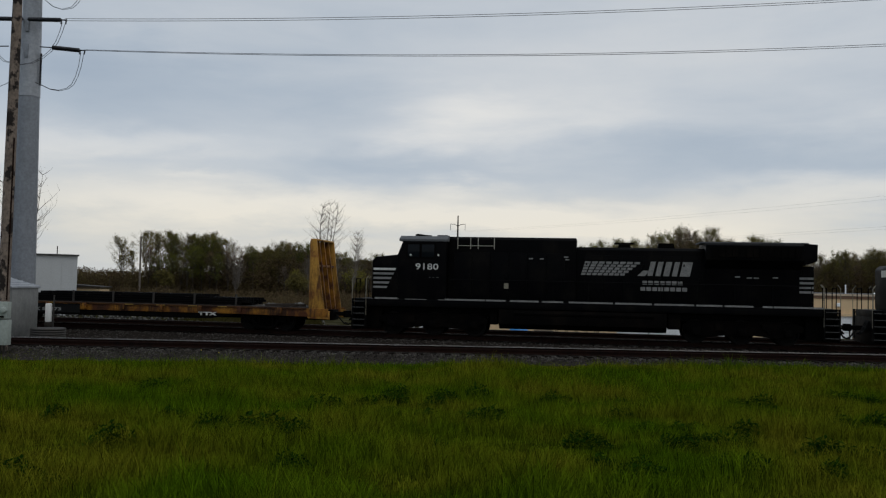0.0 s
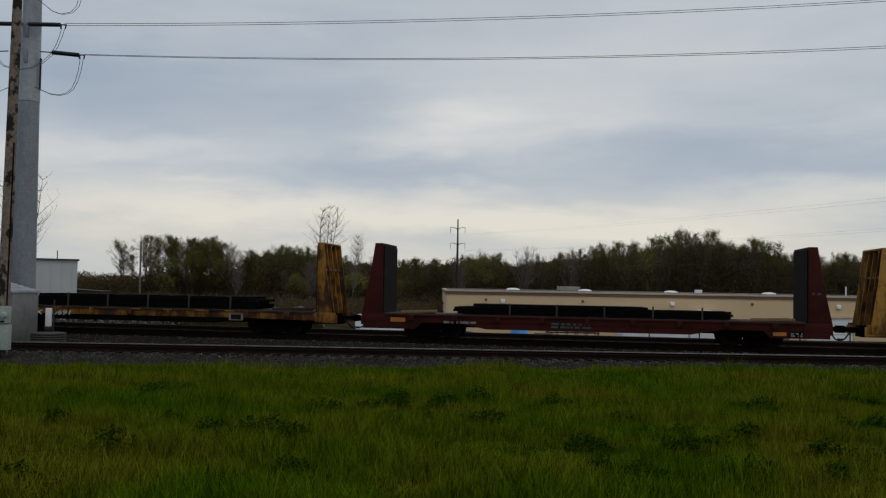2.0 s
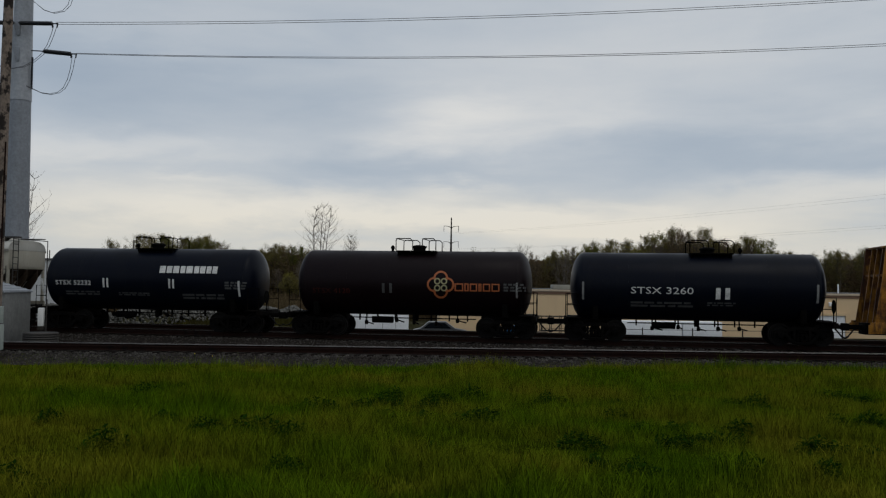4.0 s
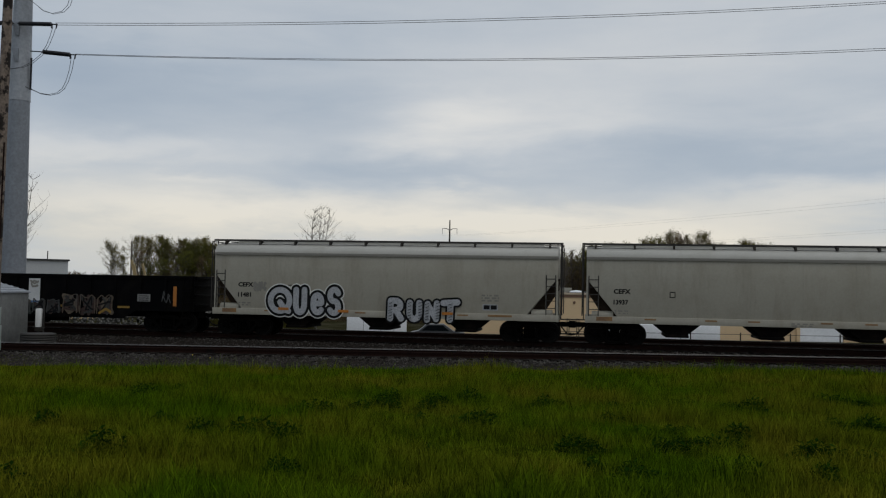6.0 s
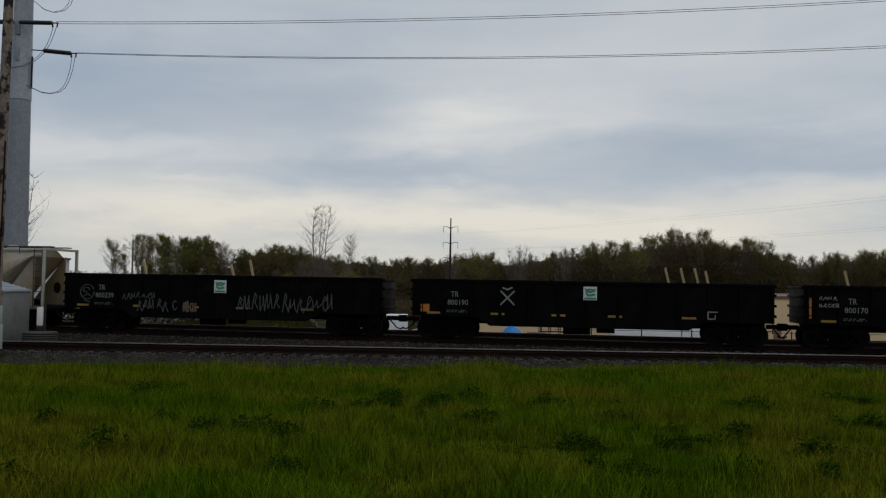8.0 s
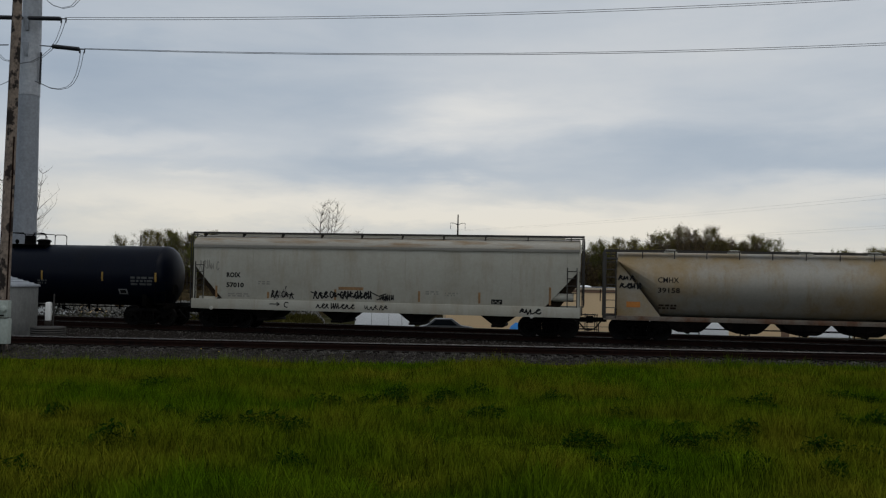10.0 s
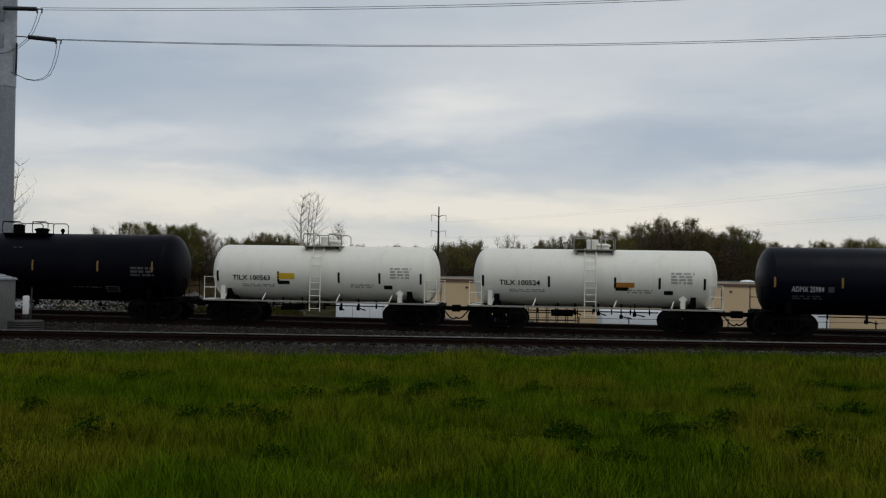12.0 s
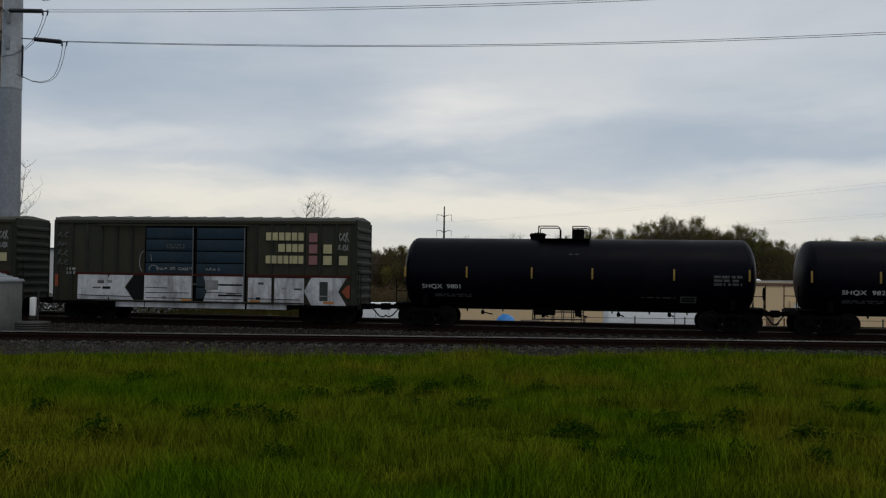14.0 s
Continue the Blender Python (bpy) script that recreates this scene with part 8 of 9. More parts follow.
def build_wood():
    label = {"leafolive": "olive-budding deciduous tree in the far wood", "leafgreen": "green-leaved deciduous tree in the far wood", "leafbrown": "brown-budding deciduous tree in the far wood", "leafgrey": "grey-mauve, still bare deciduous tree in the far wood", "leafyellow": "fresh yellow-green tree in the far wood"}
    spec = [(1, 3.6, 0.42, 7000, 0.088, "leafolive", 2), (2, 4.0, 0.34, 8200, 0.092, "leafgreen", 2), (3, 3.4, 0.30, 3800, 0.07, "leafgrey", 2), (4, 3.2, 0.45, 6200, 0.085, "leafolive", 2), (5, 4.2, 0.22, 9500, 0.092, "leafyellow", 3),
            (6, 3.8, 0.28, 4600, 0.085, "leafbrown", 3), (7, 3.9, 0.42, 7600, 0.088, "leafolive", 3), (8, 3.0, 0.25, 2600, 0.065, "leafgrey", 3)]
    kinds = [tree_object("tree", wood_tree(seed, 15.0, width, clear, leaves, size, forks), "bark", leaf, label[leaf], pose(0, 0, -60), "far wood") for seed, width, clear, leaves, size, leaf, forks in spec]
    rng = random.Random(21)
    xs = [a for a, _ in WOOD]
    hs = [b for _, b in WOOD]
    used = set()

    def plant(pick, x, y, s, wide=1.0):
        m = Matrix.Translation((x, y, -1.8)) @ pose(0, 0, 0, 0, 0, rng.uniform(0, 360)) @ Matrix.Diagonal((s * wide * rng.uniform(0.9, 1.15), s * wide * rng.uniform(0.9, 1.15), s, 1))
        if pick not in used:
            used.add(pick)
            kinds[pick].matrix_basis = m
        else:
            copy_thing(kinds[pick], m).matrix_basis = m

    for dy, step, k0 in ((0, 2.9, 0.97), (8, 3.4, 0.99), (18, 3.8, 1.02)):
        x = -49.0
        while x < 136:
            top = float(np.interp(x * WOOD_Y / (WOOD_Y + dy), xs, hs)) * k0 * rng.uniform(0.84, 1.02)
            pick = rng.choices(range(8), [3, 2, 4, 3, 1.6 if -20 < x < 60 else 0.3, 3, 2, 3])[0]
            plant(pick, x + rng.uniform(-1, 1), WOOD_Y + dy + rng.uniform(-3, 3), top / 15.0, 1.0 if top < 14 else 0.92)
            x += step * rng.uniform(0.7, 1.3)
    # a stand of tall trees with clear trunks above the brush
    for pick, x, h in ((6, -80.3, 13.6), (3, -77.4, 10.2), (0, -75.2, 15.6), (3, -73.4, 15.0), (6, -70.5, 14.6), (3, -68.4, 15.2), (1, -67.6, 14.6), (0, -66.4, 14.2), (7, -65.2, 14.6), (3, -63.6, 14.3), (0, -61.4, 13.6), (1, -59.6, 14.0), (3, -58.0, 14.2), (1, -56.2, 13.8), (0, -54.6, 13.9), (2, -52.8, 13.6)):
        plant(pick, x, WOOD_Y + rng.uniform(-3, 6), h / 15.0, 1.0)
    for x in (-50, -52, -54.5, -56.5, -58.5, -60.5, -62, -64, -66.5, -69, -72):
        plant(rng.choice((0, 1, 5, 2)), x, WOOD_Y - 5 + rng.uniform(-2, 2), rng.uniform(0.55, 0.8), 1.15)
    for k in range(9):
        plant(rng.choice((0, 1, 6, 3)), rng.uniform(-74, -51), WOOD_Y + rng.uniform(2, 14), rng.uniform(0.7, 1.02), 0.9)
    # lighter shrubs before the wood where it is thin
    for pick, x, sc in ((4, -34.5, 0.42), (0, -32.6, 0.36), (2, -37.5, 0.5), (2, -22.5, 0.55), (7, -20.0, 0.6), (5, -25.0, 0.42), (4, -9.0, 0.36), (0, -6.5, 0.42), (2, -12.5, 0.5), (7, -15.8, 0.55), (2, -29.0, 0.48)):
        plant(pick, x, WOOD_Y - 8 + rng.uniform(-1, 1), sc, 1.25)
    # bare stems that show through the wood
    r2 = np.random.default_rng(14)
    count = 600
    x = r2.uniform(-100, 136, count)
    y = WOOD_Y - 5 + r2.random(count) * 22
    top = np.interp(x, xs, hs)
    h = top * r2.uniform(0.35, 0.98, count)
    w = r2.uniform(0.03, 0.075, count)
    lean = r2.normal(size=count) * 0.07 * h
    z0 = np.full(count, -1.8)
    v = np.stack([np.stack([x - w, y, z0], 1), np.stack([x + w, y, z0], 1), np.stack([x, y + w, z0], 1), np.stack([x + lean, y, z0 + h], 1)], 1).reshape(-1, 3)
    t = (np.arange(count)[:, None, None] * 4 + np.array([(0, 1, 3), (1, 2, 3), (2, 0, 3)])[None]).reshape(-1, 3)
    tagged(new("woodland_stems", quick_mesh("woodland_stems", v, t, "bark")), "thin bare grey stems along the wood's edge", "stems", kind="stuff")
    # the darker inside of the wood
    count = 90000
    x = r2.uniform(-53, 142, count)
    y = WOOD_Y + 14 + r2.random(count) * 24
    z = -1.8 + r2.random(count) * np.interp(x * WOOD_Y / y, xs, hs) * (0.86 + 0.12 * np.array([noise.noise((a * 0.5, 2.0, 8.0)) for a in x]))
    c = np.stack([x, y, z], 1)
    a, b = r2.normal(size=(count, 3)) * 0.45, r2.normal(size=(count, 3)) * 0.45
    v = np.stack([c + a, c + b, c - (a + b) * 0.5], 1).reshape(-1, 3)
    tagged(new("deep_wood", quick_mesh("deep_wood", v, np.arange(count * 3).reshape(-1, 3), "brush")), "dense brown inside of the far wood", "wood", kind="stuff")
    # brush at the foot of the wood
    for name, leaf, count, size, text in (("woodland_brush", "brush", 300000, 0.17, "dense brown brush at the foot of the wood"), ("woodland_shrubs", "leafolive", 70000, 0.12, "olive shrubs at the foot of the wood")):
        x = r2.uniform(-125, 142, count)
        top = np.interp(x, xs, hs)
        lump = np.array([noise.noise((a * 0.16, 4.0 if leaf == "leafolive" else 0.0, 0)) + 0.5 * noise.noise((a * 0.55, 4.0, 3.0)) for a in x])
        share = np.where(x < -50, 0.8, 0.66)
        spike = np.array([noise.noise((a * 1.3, 7.0, 1.0)) for a in x])
        z = -1.8 + r2.random(count) ** 1.15 * np.maximum(top * (share + 0.3 * lump + 0.22 * spike), 2.5)
        y = WOOD_Y - 4 + r2.random(count) * 26
        c = np.stack([x, y, z], 1)
        a = r2.normal(size=(count, 3)) * size
        b = r2.normal(size=(count, 3)) * size
        v = np.stack([c + a, c + b, c - (a + b) * 0.5], 1).reshape(-1, 3)
        me = quick_mesh(name, v, np.arange(count * 3).reshape(-1, 3), leaf)
        tagged(new(name, me), text, "brush", kind="stuff")


def build_near_trees():
    data = wood_tree(31, 17.2, 2.7, 0.35, 900, 0.05, 5, 0.2, 0.6)
    tree_object("bare_tree", data, "barkpale", "leafolive", "tall slender tree, almost bare, before the wood", pose(-18.6, 150, -1.75, 0, 0, 30) @ Matrix.Diagonal((1.35, 1.35, 1.0, 1)), "bare trees")
    data = wood_tree(35, 12.6, 2.6, 0.3, 700, 0.05, 4, 0.2, 0.6)
    tree_object("bare_tree", data, "barkpale", "leafolive", "smaller bare leaning tree before the wood", pose(-14.2, 152, -1.75, 0, 7, 80), "bare trees")
    data = wood_tree(36, 15.5, 3.2, 0.3, 100, 0.06, 4, 0.2, 0.6)
    tree_object("bare_tree", data, "bark", "leafbrown", "bare tree behind the steel pole", pose(-45.0, 98, -1.75, 0, 0, 10), "bare trees")
    data = wood_tree(37, 9.5, 3.0, 0.12, 500, 0.05, 5, 0.2, 0.7)
    edge = tree_object("bare_tree", data, "barkpale", "leafgrey", "grey bare tree at the foot of the wood", pose(-29.5, 214, -1.75, 0, 0, 15), "bare trees")
    for x, y, turn, sc in ((-47.5, 216, 120, 0.85), (-24.0, 212, 200, 1.05), (22.0, 227, 40, 1.45), (33.5, 228, 160, 1.3), (5.5, 216, 75, 0.95)):
        m = pose(x, y, -1.75, 0, 0, turn) @ Matrix.Scale(sc, 4)
        copy_thing(edge, m).matrix_basis = m
    for seed, x, y, h, leaf, label in ((41, -15.5, 172, 6.6, "leafyellow", "low yellow-green bush before the wood"), (42, -27, 178, 5.6, "leafolive", "low olive bush before the wood"), (43, 11.5, 221, 13.6, "leafyellow", "rounded yellow-green tree before the wood"), (44, -61, 205, 6.0, "leafolive", "low olive bush before the wood"), (45, 46.0, 214, 16.0, "leafyellow", "yellow-green tree at the edge of the wood")):
        data = tree_data(seed, h, 0.75, 4, 4200, 0.13, 0.12, 0.05, 0.6, 0.02)
        tree_object("bush" if h < 8 else "tree", data, "bark", leaf, label, pose(x, y, -1.75, 0, 0, seed * 20), "trees before the wood")


build_ground()
build_near_trees()
build_wood()
build_tan_building()
build_yard()
build_bank()
build_scrub()
build_tower()
NEAR = build_track("near_track", 35.0, -0.2, "near railway track with rusty rails on grey ballast", 26, True)
MAIN = build_track("train_track", TRACK_Y, TRACK_YAW, "railway track that carries the passing train", 26, False)
FAR = build_track("siding_track", TRACK_Y + 5.3, TRACK_YAW, "empty siding track behind the train", 26, False)
build_stones()
build_steel_monopole()
span("twin_conductor", [(x, 54.3, 18.564 + 0.04687 * x + 0.000668 * x * x) for x in np.linspace(-22.7, 60, 40)], 0.126, 0.126, 0.017, "upper twin overhead conductor from the steel pole")
span("twin_conductor", [(x, 54.6, 16.263 + 0.0247 * x + 0.0008 * x * x) for x in np.linspace(-21.5, 60, 40)], 0.045, 0.18, 0.017, "lower twin overhead conductor from the steel pole")
span("twin_conductor", sagging((-27.6, 55.0, 17.9), (-150, 62, 22.0), 3.4, 24), 0.17, 0.17, 0.02, "upper twin overhead conductor leaving behind the pole")
span("twin_conductor", sagging((-28.8, 55.0, 16.10), (-150, 62, 20.5), 3.4, 24), 0.13, 0.13, 0.02, "lower twin overhead conductor leaving behind the pole")
build_timber_pole()
build_shed()
build_grass()
build_weeds()


# ---- the train, from its head to its tail ----
gear_meshes()
COUPLINGS = [35.26, 12.41, -10.44, -32.43, -54.44, -76.44, -89.41, -102.38, -115.38, -133.08, -150.45, -167.79, -185.20, -202.66, -221.24, -240.53, -258.0, -270.6, -283.35, -301.02, -319.01, -336.37, -353.73]
MIDDLES = [(a + b) / 2 for a, b in zip(COUPLINGS, COUPLINGS[1:])]
for k, d in ((2, 0.12), (7, -0.07), (8, -0.13), (9, -0.15), (11, 0.15), (12, 0.15), (13, 0.3), (14, 0.25), (15, -0.05), (16, -0.3), (17, -0.37), (18, -0.43), (19, -0.38), (20, -0.45), (21, -0.45)):
    MIDDLES[k] += d
TRAIN = []


def join_train(k, *things):
    for ob in things:
        ob.matrix_basis = on_track(MIDDLES[k])
        TRAIN.append((ob, MIDDLES[k]))


loco = build_locomotive()
join_train(1, loco)
lead = copy_thing(loco, on_track(MIDDLES[0]))
for o in lead.children_recursive:
    if o.name.startswith("wheelset"):
        WHEELSETS[(round(o.matrix_basis.translation.x, 2), LOCO_WHEEL_R)].append(o)
tagged(lead, "leading black diesel freight locomotive coupled ahead")
TRAIN.append((lead, MIDDLES[0]))

join_train(2, build_flat_car("rust-stained yellow bulkhead flat car with black lettering panel", "yellow", "yellowpale", "dark", 1, "yellowpale"),
           build_load("low stack of dark steel bars on a flat car", [(-5.5, 5.9, 3), (-4.4, 3.7, 1)], 5.75, 3))
join_train(3, build_flat_car("dark oxide-red bulkhead flat car", "oxide", "oxide", "red", 2, "darkboard"),
           build_load("long stack of dark steel bars on the red flat car", [(-5.7, 5.9, 3), (-5.0, 2.3, 1)], 5.0, 5))
join_train(4, build_flat_car("yellow bulkhead flat car with white lettering on its sill", "yellow", "yellow", "light", 3, "darkboard"),
           build_load("tall stack of dark steel bars on a flat car", [(-5.2, 6.0, 4), (-5.0, 5.6, 1)], 5.1, 7))


def tank_marks(car, tank, side, zc, letters, size, small, colour="whitepaint"):
    lettering(*letters, colour, tank, side, 0.0 if colour == "whitepaint" else 0.02)
    for k, (x0, x1, z0, z1, rows) in enumerate(small):
        bars(x0, x1, z0, z1, rows, "dimmer" if colour == "whitepaint" else "tankprint", tank, side, 20 + k)


def slim_reflectors(tank, side, xs, z0, z1, material, width=0.09):
    for x in xs:
        painted(x - width / 2, x + width / 2, z0, z1, material, tank, side, "reflector")


# three short tank cars
car, tank, side = build_tank_car("navy blue tank car with white lettering", 12.97, 5.6, 1.53, 2.53, "navy", 4.45, "dark", (-0.3, 1.6), {"valve": 2.0, "manway": -0.1})
tank_marks(car, tank, side, 2.53, ("STSX 3260", -2.9, -0.2, 2.20, 2.50), 0.3, [(-2.9, -0.2, 1.62, 1.9, 2), (0.4, 1.6, 1.7, 1.9, 2)])
slim_reflectors(tank, side, (-5.0, 5.0), 1.9, 2.7, "dimwhite")
slim_reflectors(tank, side, (0.85, 1.25), 2.0, 2.5, "whitepaint", 0.2)
join_train(5, car)
car, tank, side = build_tank_car("dark maroon tank car with an orange flower-like emblem", 12.97, 5.6, 1.53, 2.53, "maroon", 4.45, "dark", (-0.75, 1.15), {"valve": -1.1, "manway": 0.0})
lettering("STSX 4120", -4.6, -2.8, 2.0, 2.24, "oxide", tank, side, 0.0)
slim_reflectors(tank, side, (-1.2, -0.85), 2.05, 2.5, "dimmer", 0.12)
slim_reflectors(tank, side, (5.0,), 1.9, 2.6, "dimwhite")
for a in range(8):
    s = Shape()
    big = a < 4
    turn = a * 1.5708 + (0.0 if big else 0.7854)
    cx, cz = 1.5 + (0.30 if big else 0.22) * math.cos(turn), 2.47 + (0.30 if big else 0.22) * math.sin(turn)
    for k in range(24):
        t0, t1 = 6.2832 * k / 24, 6.2832 * (k + 1) / 24
        if big and math.cos((t0 + t1) / 2 - turn) < -0.35:
            continue
        ro, ri = (0.34, 0.25) if big else (0.15, 0.09)
        q = [(cx + r * math.cos(t), cz + r * math.sin(t)) for t, r in ((t0, ro), (t1, ro), (t1, ri), (t0, ri))]
        s.add([(x, side(z) - 0.003 - 0.001 * a, z) for x, z in q] + [(x, side(z) + 0.02, z) for x, z in q], [(0, 1, 2, 3), (0, 4, 5, 1), (1, 5, 6, 2), (2, 6, 7, 3), (3, 7, 4, 0)])
    part("emblem_petal", s, "glowred" if big else "cream", tank)
for x0, w in ((2.15, 0.4), (2.6, 0.2), (2.85, 0.34), (3.25, 0.14), (3.45, 0.34), (3.85, 0.36)):
    for dx0, dx1, dz0, dz1 in ((0, w, 0.28, 0.34), (0, 0.06, 0.02, 0.28), (w - 0.06, w, 0.02, 0.28), (0, w, -0.02, 0.04)):
        painted(x0 + dx0, x0 + dx1, 2.2 + dz0, 2.2 + dz1, "glowred", tank, side, "brand_lettering_shape")
bars(4.4, 5.4, 2.2, 2.6, 3, "dimmer", tank, side, 33)
join_train(6, car)
car, tank, side = build_tank_car("navy blue tank car with a white wordmark", 13.0, 5.6, 1.53, 2.53, "navy", 4.45, "dark", (-0.78, 1.12), {"valve": -1.15, "manway": -0.25})
tank_marks(car, tank, side, 2.53, ("STSX 52232", -4.68, -2.8, 2.2, 2.42), 0.25, [(-4.2, -2.4, 1.72, 1.95, 2), (-1.4, 0.2, 1.72, 1.9, 2), (1.9, 4.0, 1.6, 1.9, 2), (4.1, 5.2, 2.1, 2.5, 3)])
blocks([1.1, 1, 1.1, 0.9, 1.2, 0.9, 1, 0.9, 0.9], 0.75, 3.75, 2.84, 3.18, "whitepaint", tank, side)
slim_reflectors(tank, side, (-5.4, 4.8), 1.75, 2.5, "whitepaint", 0.1)
slim_reflectors(tank, side, (-2.14, -1.94, 1.28, 1.48), 2.1, 2.55, "whitepaint", 0.09)
join_train(7, car)

# pale hoppers, the second with sprayed letters
for k, (number, sprayed) in ((8, ("13937", False)), (9, ("11481", True))):
    car, body = build_hopper("pale grey covered hopper car" + (" with large black and white sprayed letters" if sprayed else " with curved roof edge"), 17.5, 8.15, 4.55, (1.0, 1.3), (-4.15, -0.1, 3.95), "hopper", 6.85, (8.13, 2.95, 6.7), 1.12, 0.42)
    side = flat_side(-1.553)
    sill = flat_side(-1.605)
    lettering("CEFX", -6.95, -6.2, 2.31, 2.53, "stencil", body, side, 0.04)
    lettering(number, -6.95, -6.3, 1.83, 2.05, "stencil", body, side, 0.04)
    bars(-6.9, -6.25, 1.42, 1.62, 2, "hopperband", body, side, 3)
    painted(-4.52, -4.27, 2.18, 2.44, "stencil", body, side, "small_square")
    painted(-4.48, -4.31, 2.22, 2.40, "hopper", body, side, "small_square_field", deep=0.009)
    painted(4.75, 5.45, 1.45, 1.72, "spraywhite", body, side, "data_plate")
    painted(4.8, 5.08, 1.49, 1.68, "stencil", body, side, "data_plate_panel", deep=0.009)
    painted(5.12, 5.40, 1.49, 1.68, "stencil", body, side, "data_plate_panel", deep=0.009)
    bars(4.7, 5.5, 1.85, 2.2, 3, "hopperband", body, side, 5)
    for x in (-5.6, -3.0, -1.2, 1.8, 3.6):
        painted(x, x + 0.5, 1.17, 1.235, "reflectfade", car, sill, "reflector")
    painted(5.0, 6.1, 1.16, 1.25, "reflectfade", car, sill, "reflector")
    painted(-7.7, -7.0, 1.1, 1.28, "reflectfade", car, sill, "reflector")
    bars(0.6, 1.5, 1.05, 1.22, 2, "hopperband", car, sill, 6)
    if sprayed:
        layers = [(0.60, "sprayhalo", 0.004, "spray_halo"), (0.50, "graphite", 0.018, "spray_outline"), (0.27, "spraywhite", 0.032, "spray_letter")]
        fat_letters([("Q", -5.3, -4.36, 1.2, 2.2), ("U", -4.06, -3.6, 1.16, 2.22), ("E", -3.22, -2.76, 1.18, 1.98), ("S", -2.44, -1.98, 1.16, 2.24)], layers, body, flat_side(-1.606))
        layers = [(0.46, "graphite", 0.004, "spray_outline"), (0.28, "spraywhite", 0.02, "spray_letter")]
        fat_letters([("R", 0.48, 1.02, 0.98, 1.80), ("U", 1.38, 1.88, 0.98, 1.72), ("N", 2.2, 2.7, 0.96, 1.72), ("T", 2.95, 3.6, 0.98, 1.78)], layers, body, flat_side(-1.606))
        strokes([[(x, z), (x + 0.16, z + 0.06)] for x, z0 in ((0.4, 0.95), (1.3, 0.98), (1.8, 1.0), (2.12, 0.95), (2.62, 1.0), (3.2, 0.95)) for z in (z0, z0 + 0.13, z0 + 0.26, z0 + 0.39, z0 + 0.55, z0 + 0.7)], 0.022, "graphite", body, flat_side(-1.652), 0.003, "spray_hatching", 0)
        for x, z in ((-4.9, 1.25), (-2.0, 1.2), (2.9, 1.2)):
            painted(x, x + 0.5, z, z + 0.12, "reflector", body, flat_side(-1.66), "reflector")
        scrawl(-6.2, -5.6, 2.1, 2.6, "hopperband", body, side, 14, 5, 0.1)
    join_train(k, car)


# gondolas
def placard(car, x, z, main, second, side):
    low = 0.88 if main == "signblue" else 0.28
    painted(x - 0.3, x + 0.3, z - low, z + 0.32, "signwhite", car, flat_side(-1.565), "placard")
    strokes([arc(x, z + 0.06, 0.17, 0.14, 20, 330, 8), [(x - 0.2, z + 0.2), (x, z + 0.06), (x + 0.2, z + 0.18)], [(x - 0.1, z - 0.08), (x + 0.18, z - 0.04)]], 0.09, main if main != "signblue" else "hopperband", car, flat_side(-1.573), 0.004, "placard_shape")
    painted(x - 0.26, x + 0.26, z - low + 0.03, z - low + 0.11, second, car, flat_side(-1.573), "placard_band")


